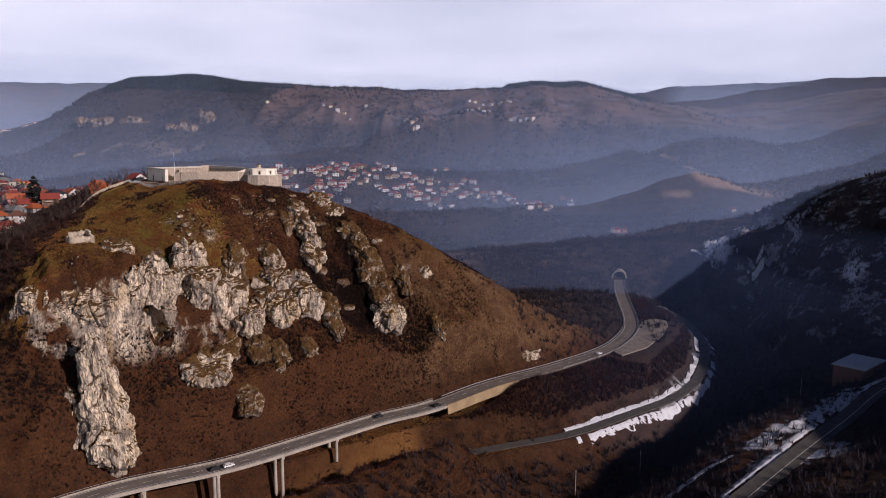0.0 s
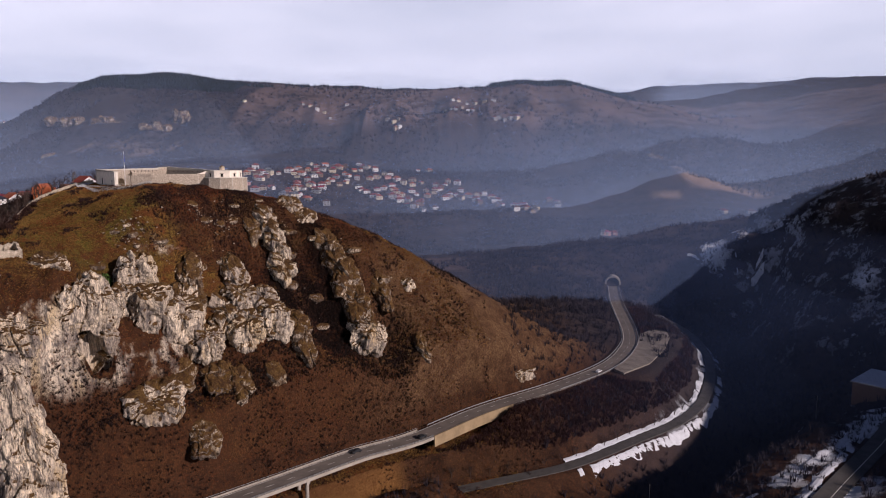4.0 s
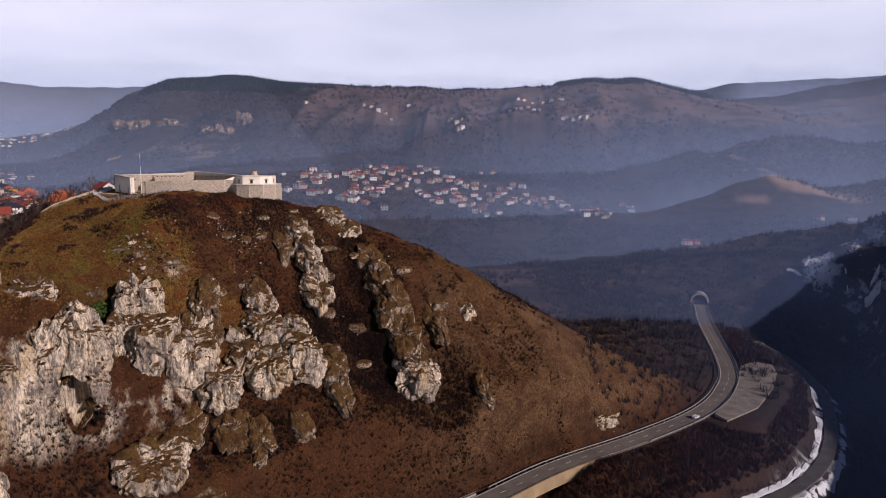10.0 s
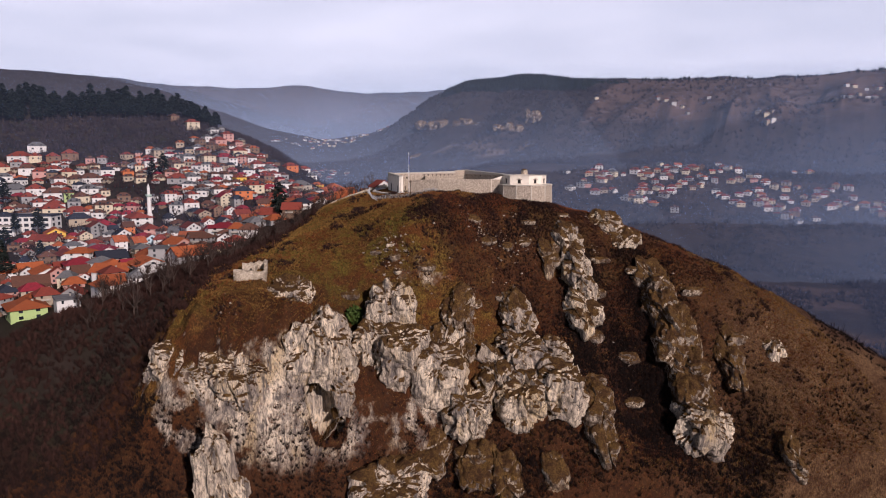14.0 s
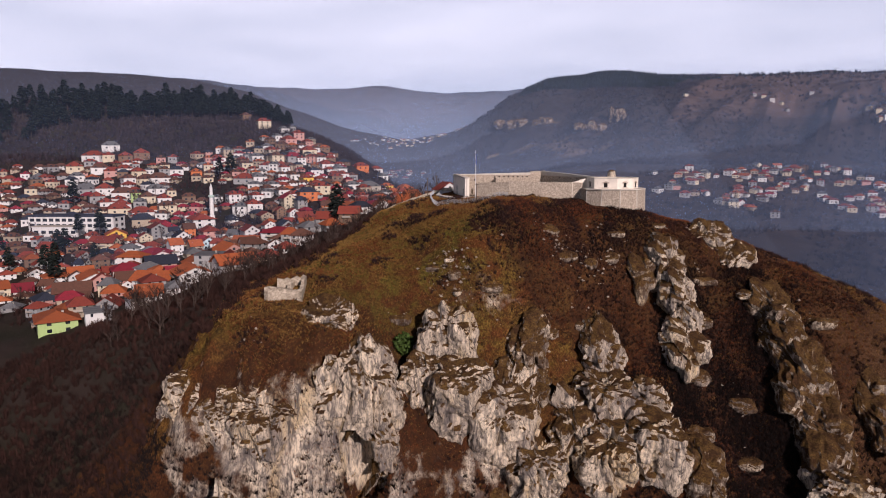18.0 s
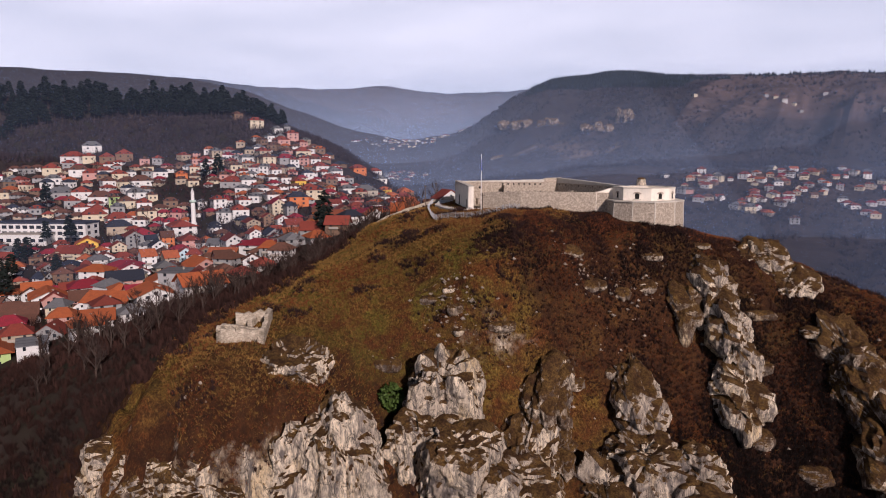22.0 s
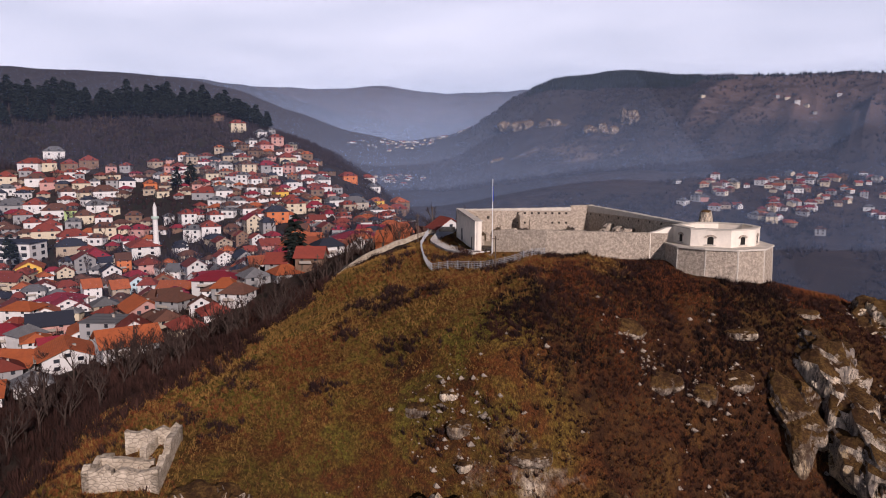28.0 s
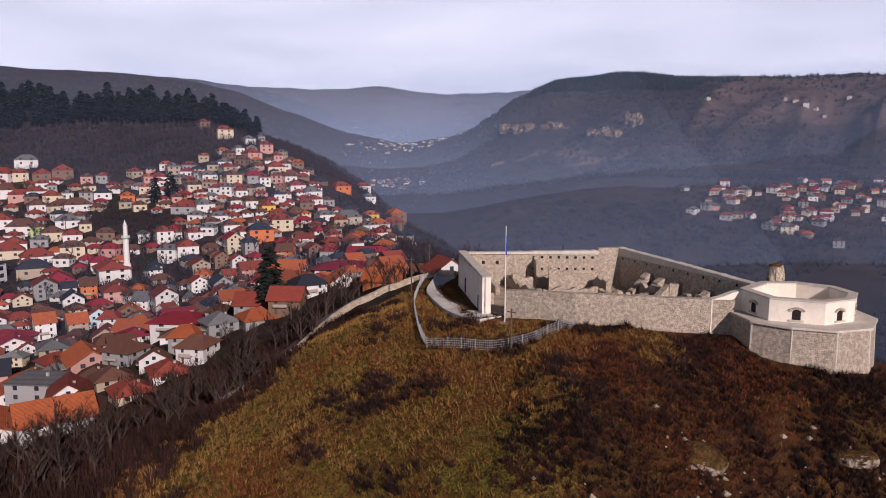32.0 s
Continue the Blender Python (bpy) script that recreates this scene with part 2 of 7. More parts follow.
def stone_material(name, light, dark, joint, size=1.6, rough=0.85):
    m = Nodes(name)
    big, grain = m.noise(0.35, 5, 0.6), m.noise(5.0, 5, 0.7)
    cell = m.voronoi(size, "DISTANCE_TO_EDGE", (1, 1, 1.7))
    col = m.mix(m.ramp(m.noise(size * 0.9, 2, 0.5), (0.35, 0.0), (0.65, 1.0)), dark, light)
    col = m.mix(m.ramp(big, (0.35, 0.0), (0.7, 0.45)), col, dark)
    col = m.mix(m.ramp(cell, (0.01, 0.55), (0.06, 0.0)), col, joint)
    m.bump(m.math("ADD", m.ramp(cell, (0.0, 0.0), (0.15, 1.0)), m.math("MULTIPLY", grain, 0.5)), 0.7, 0.12)
    return m.done(col, rough)


def plain_material(name, color, vary=0.15, rough=0.8, scale=0.8, metal=0.0, bump=0.0):
    m = Nodes(name)
    lo = tuple(c * (1 - vary) for c in color)
    hi = tuple(min(1, c * (1 + vary)) for c in color)
    col = m.mix(m.ramp(m.noise(scale, 5, 0.6), (0.3, 0.0), (0.7, 1.0)), lo, hi)
    col = m.mix(m.ramp(m.noise(scale * 7, 3, 0.6), (0.5, 0.0), (0.8, 0.35)), col, tuple(c * 0.72 for c in color))
    if bump:
        m.bump(m.noise(scale * 9, 4, 0.65), bump, 0.03)
    return m.done(col, rough, metal)


GROUND = ground_material()
RUBBLE = stone_material("rubble_masonry", (0.64, 0.54, 0.42), (0.36, 0.30, 0.235), (0.16, 0.13, 0.10), 2.2)
PALE = plain_material("pale_ashlar", (0.78, 0.71, 0.60), 0.12, 0.8, 0.5, 0, 0.4)
COPING = plain_material("coping_stone", (0.56, 0.51, 0.43), 0.15, 0.8, 0.9, 0, 0.4)
# near-black fill that stands for the shade inside openings
SHADE_FILL = plain_material("opening_shade", (0.02, 0.018, 0.016), 0.2, 0.9)
ASPHALT = plain_material("asphalt", (0.16, 0.135, 0.115), 0.25, 0.9, 0.15, 0, 0.2)
OLD_ASPHALT = plain_material("old_asphalt", (0.085, 0.078, 0.072), 0.25, 0.9, 0.2, 0, 0.2)
PAINT = plain_material("road_paint", (0.7, 0.68, 0.62), 0.2, 0.7, 0.6)
CONCRETE = plain_material("concrete", (0.36, 0.32, 0.27), 0.2, 0.85, 0.25, 0, 0.3)
STEEL = plain_material("galvanised_steel", (0.42, 0.43, 0.44), 0.15, 0.5, 2.0, 0.5)

ROCK = rock_material()
OVERGROWN_ROCK = rock_material("overgrown_limestone", 0.95)
GRAVEL = plain_material("pale_gravel", (0.62, 0.58, 0.52), 0.15, 0.95, 0.8, 0, 0.3)
RUIN_STONE = stone_material("ruin_stone", (0.60, 0.51, 0.39), (0.36, 0.30, 0.22), (0.12, 0.10, 0.08), 1.1)
SNOW = plain_material("old_snow", (0.60, 0.62, 0.66), 0.12, 0.7, 0.4, 0, 0.3)
BARK = plain_material("bark", (0.06, 0.042, 0.033), 0.3, 0.95, 2.0, 0, 0.4)
TWIG = plain_material("bare_twigs", (0.038, 0.023, 0.019), 0.35, 0.95, 0.15)
SHRUB = plain_material("bare_shrub", (0.036, 0.017, 0.014), 0.4, 0.95, 0.12)
# darker than bare twigs: the thicket's self-shade is in the colour
SHADED_SHRUB = plain_material("dark_bare_thicket", (0.014, 0.0075, 0.006), 0.4, 0.95, 0.1)
RUST = plain_material("rust_bracken", (0.17, 0.052, 0.016), 0.35, 0.95, 0.15)
# the purple-blue tint puts the hillside's haze into the twig colour
HANGING = plain_material("hazy_hillside_twigs", (0.046, 0.034, 0.040), 0.35, 0.95, 0.04)
# dark and bluish: haze and shade of the far slopes in the colour
FAR_TWIG = plain_material("hazy_far_twigs", (0.036, 0.029, 0.036), 0.35, 0.95, 0.05)
NEEDLES = plain_material("pine_needles", (0.013, 0.019, 0.016), 0.4, 0.85, 0.3)
LEAVES = plain_material("evergreen_leaves", (0.05, 0.085, 0.015), 0.4, 0.7, 1.2)
DULL_GRASS = plain_material("dull_grass_blades", (0.13, 0.050, 0.016), 0.5, 0.95, 0.09)
STRAW = plain_material("dry_grass_blades", (0.25, 0.140, 0.034), 0.35, 0.9, 0.12)
HEATH = plain_material("dark_heath", (0.042, 0.0155, 0.011), 0.45, 0.95, 0.2)
RUSTY_TWIG = plain_material("rusty_twigs", (0.046, 0.019, 0.016), 0.45, 0.95, 0.1)
FLANK_TWIG = plain_material("flank_twigs", (0.036, 0.0155, 0.0115), 0.5, 0.95, 0.06)
LOOSE_STONE = plain_material("loose_limestone", (0.30, 0.25, 0.195), 0.4, 0.95, 0.5)
WOOD = plain_material("weathered_wood", (0.10, 0.075, 0.055), 0.25, 0.9, 1.5)
WHITE_METAL = plain_material("white_painted_metal", (0.75, 0.75, 0.74), 0.06, 0.45, 1.5)
CAR_DARK = plain_material("dark_car_paint", (0.03, 0.032, 0.036), 0.1, 0.3, 2.0)
CAR_WHITE = plain_material("white_car_paint", (0.75, 0.75, 0.74), 0.05, 0.3, 2.0)
RUBBER = plain_material("tyre_rubber", (0.02, 0.02, 0.02), 0.1, 0.85, 3.0)
FLAG_BLUE = plain_material("blue_flag_cloth", (0.02, 0.05, 0.35), 0.15, 0.85, 1.5)


def glass_material():
    m = Nodes("window_glass")
    return m.done(m.mix(m.random(), (0.012, 0.015, 0.02), (0.05, 0.055, 0.065)), 0.12, 0, 0.6)


GLASS = glass_material()
WALLS = {name: wall_material(name + "_plaster", c) for name, c in {
    "white": (0.66, 0.645, 0.62), "cream": (0.58, 0.50, 0.36), "yellow": (0.66, 0.42, 0.07), "pink": (0.50, 0.28, 0.24), "orange": (0.55, 0.17, 0.06),
    "brown": (0.19, 0.12, 0.08), "beige": (0.38, 0.31, 0.23), "grey": (0.30, 0.295, 0.29), "green": (0.38, 0.50, 0.20), "blue": (0.50, 0.65, 0.70), "stone": (0.40, 0.36, 0.30)}.items()}
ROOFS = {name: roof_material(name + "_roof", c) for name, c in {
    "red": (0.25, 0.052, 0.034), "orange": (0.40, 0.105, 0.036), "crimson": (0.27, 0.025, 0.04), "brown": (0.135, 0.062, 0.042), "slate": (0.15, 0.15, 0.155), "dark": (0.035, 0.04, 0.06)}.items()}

# ---------------------------------------------------------------- ground shape
# ridge, valley, shelf and shore lines of the land: x, y, height
LAND = {
    "hill_crest": [(-172, 392, 147), (-150, 380, 147), (-126, 378, 147), (-110, 384, 146.8), (-82, 388, 141), (-71, 381, 136.5),
                   (-52, 379, 128), (-32, 375, 118.4), (-2, 379, 101), (31, 388, 82), (58, 405, 67), (85, 432, 55)],
    "fort_front": [(-168, 372, 145), (-152, 360, 146), (-131, 346, 146.3), (-112, 358, 147), (-104, 364, 145.8), (-97, 363, 144.2), (-90, 366, 143), (-85.5, 372, 142.6), (-84.5, 382, 142)],
    "upper_slope": [(-172, 350, 141), (-150, 325, 137), (-130, 318, 135.5), (-112, 316, 132.5), (-98, 330, 130), (-82, 352, 130), (-66, 366, 126)],
    "brow": [(-172, 300, 126), (-160, 284, 124), (-146, 280, 124.5), (-138, 283, 121.5), (-131, 294, 120.5), (-122, 307, 121), (-110, 312, 119.5),
             (-98, 319, 115), (-84, 332, 111), (-64, 346, 109), (-46, 356, 106)],
    "gully": [(-123, 299, 111.5), (-115, 292, 104), (-106, 285, 92)],
    "nose_brow": [(-164, 268, 114), (-158, 259, 109.5), (-148, 257, 109), (-136, 262, 109.5), (-124, 268, 110), (-117, 275, 108), (-100, 294, 101), (-92, 304, 97), (-74, 312, 94), (-58, 320, 92)],
    "cliff_foot": [(-170, 252, 88), (-158, 246, 86), (-144, 248, 85), (-130, 255, 83.5), (-117, 264, 80), (-106, 276, 79), (-92, 288, 76), (-74, 298, 78), (-54, 306, 77), (-36, 322, 77), (-20, 346, 73)],
    "east_gully": [(-60, 363, 115.5), (-53, 350, 101), (-46, 337, 86), (-39, 325, 76.5)],
    "spur_side": [(-36, 357, 102), (-31, 347, 91), (-18, 356, 83), (-8, 350, 76), (8, 340, 62), (24, 362, 69), (40, 372, 62), (12, 372, 84)],
    "lower_slope": [(-166, 222, 64), (-142, 232, 62), (-118, 247, 58), (-92, 262, 58), (-64, 280, 57), (-36, 302, 56), (-10, 322, 54), (20, 346, 53), (46, 358, 52)],
    "road_bench": [(-260, 168, 41), (-200, 185, 41), (-150, 208, 41), (-118, 236, 41), (-84, 256, 41), (-57, 279, 41), (-29, 303, 41.5), (-6, 318, 42), (25, 349, 42.5), (64, 379, 43),
                   (97, 409, 43.5), (118, 440, 44), (134, 483, 44.3), (151, 578, 45.8), (165, 640, 46.8)],
    "road_drop": [(-150, 196, 30), (-108, 224, 29), (-78, 243, 29), (-50, 265, 29), (-22, 289, 30), (2, 304, 31), (34, 334, 36), (74, 366, 40), (110, 398, 41.5), (136, 428, 42.5),
                  (150, 462, 43), (158, 476, 43), (160, 500, 43.5)],
    "old_road": [(-200, 178, 19), (-100, 247, 19.3), (-44, 281, 20), (-1, 307, 21), (32, 320, 22), (64, 332, 23), (98, 353, 25), (133, 378, 27), (159, 414, 29), (181, 468, 32), (186, 518, 36), (176, 556, 40)],
    "river": [(-220, 120, 7), (-120, 190, 8), (-40, 238, 9), (40, 275, 9.5), (100, 305, 10), (150, 333, 10.5), (190, 375, 11), (215, 425, 12), (236, 490, 13), (244, 560, 15), (300, 640, 30), (330, 760, 48), (300, 860, 58)],
    "right_bank": [(-40, 180, 16), (40, 222, 20), (80, 266, 22), (115, 304, 23), (157, 338, 26), (222, 378, 32), (262, 420, 36)],
    "right_road": [(20, 150, 40), (70, 196, 40), (108, 234, 40), (148, 273, 40), (189, 311, 40.5), (231, 351, 41), (300, 400, 44)],
    "right_slope": [(244, 470, 30), (262, 520, 48), (288, 553, 73), (314, 610, 106), (290, 650, 96), (257, 658, 84), (250, 700, 82)],
    # out of view below y 500; its height there set to shade the gorge
    "right_ridge": [(330, 750, 92), (358, 715, 109), (392, 640, 138), (420, 560, 158), (440, 470, 172), (452, 380, 180), (458, 300, 184), (450, 180, 184), (415, 60, 180), (360, -80, 140)],
    "right_far": [(620, 560, 230), (760, 300, 260), (760, 0, 240), (700, -200, 220)],
    "tunnel_hill": [(52, 700, 60), (90, 704, 66), (128, 706, 71), (172, 690, 72), (185, 716, 76), (225, 690, 82)],
    "woods_flat": [(62, 470, 50), (86, 516, 53), (100, 570, 54), (60, 560, 56), (120, 620, 56)],
    "valley_floor": [(-560, 900, 92), (-420, 800, 80), (-250, 720, 70), (-120, 660, 64), (4, 645, 61), (70, 780, 60), (150, 830, 62), (214, 866, 67), (330, 880, 73), (460, 900, 82), (640, 820, 100)],
    "back_of_hill": [(-60, 440, 112), (-120, 480, 112), (-200, 520, 112), (-280, 580, 114), (-20, 480, 84), (-150, 580, 78)],
}
FAR_LAND = {
    "town_low": [(-300, 240, 92), (-260, 262, 99), (-212, 262, 104), (-228, 300, 112), (-320, 322, 105), (-390, 378, 111), (-420, 402, 113), (-400, 430, 115), (-470, 380, 116), (-560, 330, 122), (-700, 280, 130)],
    "town_mid": [(-190, 350, 127), (-205, 390, 137), (-219, 426, 138), (-250, 440, 133), (-272, 357, 115), (-310, 400, 113), (-330, 470, 119), (-389, 449, 117), (-450, 470, 133), (-300, 520, 133)],
    "town_high": [(-700, 430, 152), (-640, 440, 156), (-580, 485, 162), (-540, 520, 161), (-489, 496, 143), (-520, 575, 168), (-503, 612, 181), (-470, 590, 166), (-430, 600, 152), (-381, 600, 138), (-420, 670, 138)],
    "pine_ridge": [(-900, 380, 211), (-780, 430, 211), (-690, 482, 211), (-660, 536, 211), (-624, 596, 211), (-594, 640, 208), (-576, 662, 202), (-556, 684, 190), (-548, 742, 176), (-546, 800, 156), (-560, 850, 130)],
    "pine_foot": [(-740, 452, 180), (-676, 470, 182), (-612, 530, 190), (-575, 585, 192), (-548, 628, 196)],
    "pine_back": [(-900, 560, 190), (-760, 700, 180), (-700, 800, 150)],
    "west_valley": [(-700, 1050, 104), (-900, 1350, 128), (-1150, 1650, 165), (-1350, 1850, 196), (-1500, 2150, 240), (-1780, 2600, 320)],
    "far_west": [(-2399, 1245, 443), (-2285, 1469, 443), (-2124, 1716, 434), (-1970, 1906, 408), (-1500, 1100, 250), (-1250, 700, 210)],
    "far_north": [(-2867, 2704, 529), (-2667, 2913, 520), (-2374, 3167, 548), (-2179, 3310, 502), (-1949, 3457, 510), (-1700, 3600, 535)],
    "village": [(-480, 960, 118), (-330, 985, 122), (-184, 990, 112), (-90, 990, 98), (-10, 992, 88), (120, 1020, 84), (233, 1060, 80), (-420, 1130, 150), (-291, 1190, 152), (-190, 1220, 154), (-60, 1240, 140), (100, 1250, 130)],
    "village_foot": [(-330, 880, 88), (-180, 830, 70), (-40, 800, 61), (60, 860, 62)],
    "quarry": [(340, 1010, 90), (372, 1089, 103), (419, 1215, 149), (460, 1150, 118), (544, 1180, 92), (700, 1080, 100)],
    "mountain_foot": [(-930, 1560, 150), (-760, 1420, 150), (-560, 1380, 160), (-380, 1400, 168), (-180, 1420, 172), (60, 1440, 176), (300, 1440, 172)],
    "cliff_edge": [(-820, 1640, 236), (-640, 1600, 244), (-520, 1572, 248), (-380, 1560, 244), (-200, 1540, 236), (-67, 1500, 232), (60, 1500, 236), (190, 1500, 238), (330, 1560, 240)],
    "mountain_crest": [(-968, 1700, 228), (-930, 1740, 270), (-888, 1764, 315), (-795, 1800, 349), (-610, 1875, 366), (-449, 1885, 343), (-218, 1930, 347), (-68, 1950, 338), (38, 1960, 339), (255, 1950, 361), (372, 1930, 359), (560, 2060, 334)],
    "mountain_end": [(640, 1800, 270), (660, 1500, 190), (820, 1700, 200), (900, 2200, 300)],
    "far_east": [(846, 3086, 429), (1006, 3038, 468), (1216, 2960, 466), (1409, 2873, 462), (1515, 2819, 474), (1900, 2600, 470)],
    "east_slope": [(800, 1250, 130), (1000, 1500, 220), (1300, 1900, 330), (1100, 900, 250)],
    "rim": [(-3200, 1000, 430), (-2600, 300, 400), (-1600, -300, 300), (-600, -500, 150), (0, -700, 60), (900, -800, 200), (2200, 800, 420), (2600, 3000, 470), (400, 4200, 420), (-1200, 4400, 480), (-3200, 3600, 520)],
}


def land_samples():
    pts = []
    for lines, step in ((LAND, 14.0), (FAR_LAND, 60.0)):
        for line in lines.values():
            for a, b in zip(line[:-1], line[1:]):
                n = max(1, int(math.dist(a[:2], b[:2]) / step))
                pts += [tuple(a[k] + (b[k] - a[k]) * i / n for k in range(3)) for i in range(n)] if math.dist(a[:2], b[:2]) < 420 else [a]
            pts.append(line[-1])
    return np.array(pts)


SAMPLES = land_samples()


def fit_land():
    xy = SAMPLES[:, :2] / 100.0
    d = np.sqrt(((xy[:, None] - xy[None]) ** 2).sum(2) + 0.004)
    n = len(xy)
    a = np.zeros((n + 1, n + 1))
    a[:n, :n] = d - np.eye(n) * 0.004
    a[n, :n] = a[:n, n] = 1
    return np.linalg.solve(a, np.append(SAMPLES[:, 2], 0))


LAND_FIT = fit_land()


def base_height(x, y):
    x, y = np.asarray(x, float).ravel(), np.asarray(y, float).ravel()
    out = np.empty(len(x))
    for i in range(0, len(x), 20000):
        q = np.stack([x[i:i + 20000], y[i:i + 20000]], 1) / 100.0
        d = np.sqrt(((q[:, None] - SAMPLES[None, :, :2] / 100.0) ** 2).sum(2) + 0.004)
        out[i:i + 20000] = d @ LAND_FIT[:-1] + LAND_FIT[-1]
    return out


# ---------------------------------------------------------------- where the crags stand
CRAGS = [  # x, y, z, half sizes, turn, seed, tilt up the slope
    (-152, 262, 98, 13, 8, 13, 12, 1, 0), (-136, 266, 97, 11, 8, 14, 20, 2, 0), (-120, 277, 101, 10, 8, 17, 35, 3, 0), (-135, 285, 120.5, 6, 7, 4.6, 20, 4, 15),
    (-113, 304, 114.5, 6.5, 7, 7, 25, 5, 20),
]
CRAGS_LOW = [
    (-27.5, 339, 81, 7, 8, 8.5, 24, 16, 16), (-98, 278, 70.5, 9.5, 9, 9.5, 30, 17, 25), (-80, 276, 61, 5, 8, 3.6, 30, 20, 40),
    (-125.5, 246, 71, 6.2, 6, 25, 15, 21, 0), (-136, 246, 60, 7, 6, 14, 10, 22, 0), (-122, 247, 53, 7, 5, 11, 20, 23, 0), (-103.5, 391.5, 149, 1.3, 1.2, 6.2, 0, 44, 0),
]
LEDGES = [  # rock walls that break out of the slope: x, y, half sizes, turn, seed, share below the turf, overgrown
    (-113, 297, 6.5, 7, 8, 20, 101, 0.10, 0), (-104, 296, 8, 7.5, 9.5, 28, 102, 0.12, 0), (-95, 300, 7.5, 7.5, 9.5, 30, 103, 0.12, 0), (-86, 301, 6.5, 7, 8, 35, 104, 0.15, 0),
    (-98, 307, 6, 6.5, 5, 25, 105, 0.45, 0), (-98, 317, 4.5, 5.5, 5.5, 25, 106, 0.35, 1), (-93, 312, 4, 5, 4.5, 25, 107, 0.30, 1),
    (-84, 330, 5, 7.5, 7, 30, 108, 0.32, 0), (-78, 321, 7, 7.5, 9, 32, 109, 0.16, 0), (-70, 324, 7, 8, 9, 34, 110, 0.18, 0), (-73, 311, 7, 7.5, 8.5, 30, 111, 0.10, 0),
    (-63, 316, 6, 7, 8, 36, 112, 0.14, 0), (-54, 318, 5, 6, 6.5, 36, 113, 0.20, 1), (-50, 312, 4, 5, 5, 36, 114, 0.25, 1), (-83, 311, 5, 6, 6, 30, 115, 0.2, 0),
    (-76, 358, 4.5, 6, 6, 30, 116, 0.34, 0), (-71, 351, 5, 7, 8, 30, 117, 0.26, 0), (-67, 345, 5, 6, 7, 32, 118, 0.22, 0), (-80, 351, 4, 5, 3.5, 30, 119, 0.5, 1),
    # overgrown and dark, partly to paint the shade on this west-facing flank
    (-48, 365, 6.5, 10, 7, 30, 120, 0.42, 1), (-40, 355, 7, 10, 8, 28, 121, 0.34, 1), (-33, 346, 6, 8, 8, 26, 122, 0.28, 1), (-24, 362, 4, 9, 5, 28, 123, 0.5, 1),
    (-92, 289, 5, 5, 3.5, 30, 124, 0.3, 1), (-80, 293, 6, 5.5, 4, 30, 125, 0.35, 1), (-71, 292, 4, 5, 3.5, 30, 126, 0.35, 1), (-60, 300, 3.5, 4.5, 3, 30, 127, 0.4, 1),
    (-70, 382, 7, 4, 3.2, 15, 128, 0.42, 0), (-61, 379, 5.5, 3.6, 2.8, 15, 129, 0.42, 0), (-97, 338, 3.4, 1.3, 1.0, 25, 130, 0.6, 1), (-103, 341, 3.0, 1.2, 0.9, 35, 132, 0.6, 1), (-92, 343, 2.6, 1.4, 1.1, 15, 133, 0.6, 1), (-88, 349, 2.8, 1.2, 0.9, 20, 134, 0.6, 1), (-3, 346, 3, 5, 3.5, 30, 131, 0.45, 1),
]
CRAGS_SMALL = [
    (-124, 314, None, 1.6, 1.1, 1.5, 10, 24), (-117, 314, None, 1.5, 1.2, 1.7, 40, 25), (-120, 316, None, 1.2, 0.8, 1.0, 20, 26), (-115, 312, None, 1.0, 0.8, 0.9, 70, 27),
    (-95, 322, None, 3.2, 2.2, 2.0, 40, 80), (-88, 332, None, 2.6, 2, 1.6, 30, 81), (-62, 343, None, 3.6, 2.6, 2.6, 35, 82), (-51, 347, None, 3, 2.4, 2.4, 30, 83), (-58, 331, None, 3, 3, 2.4, 35, 84),
    (-47, 337, None, 2.6, 2.4, 2.0, 30, 85), (-108, 317, None, 2.6, 1.8, 1.5, 20, 86), (-127, 303, None, 2.4, 1.8, 1.8, 20, 87), (-66, 366, None, 3, 2, 1.6, 30, 88), (-82, 371, None, 2.4, 1.6, 1.2, 10, 89),
    (-54, 371, None, 3.4, 2.4, 2.0, 35, 90), (-36, 371, None, 3, 2.4, 2.2, 40, 91), (-21, 368, None, 3, 2.6, 2.4, 40, 92), (-65, 356, None, 3.2, 2.4, 2.2, 30, 93), (-90, 356, None, 2.4, 1.6, 1.2, 20, 94),
    (49, 383, 48.5, 9, 3, 4, 38, 32),
    (33, 373, 49.5, 7, 3, 4, 36, 33), (-45, 366, 116, 4, 4, 5, 40, 34), (-10, 372, 96, 3.5, 3.5, 6, 50, 35), (-110, 326, 134, 3, 2, 1.6, 20, 36), (-142, 268, 113.5, 4, 3, 2.5, 20, 37),
]


def relief(x, y, z):
    """Small-scale unevenness of the land, stronger on the crags and far ridges."""
    amp = np.interp(np.hypot(x + 90, y - 320), [0, 260, 700, 2500], [1.0, 1.4, 3.0, 9.0])
    wave = np.interp(np.hypot(x + 90, y - 320), [0, 260, 700, 2500], [9.0, 14.0, 40.0, 150.0])
    out = np.empty(len(x))
    for i in range(len(x)):
        out[i] = noise.fractal((x[i] / wave[i], y[i] / wave[i], 3.1), 0.9, 2.1, 4)
    return z + out * amp


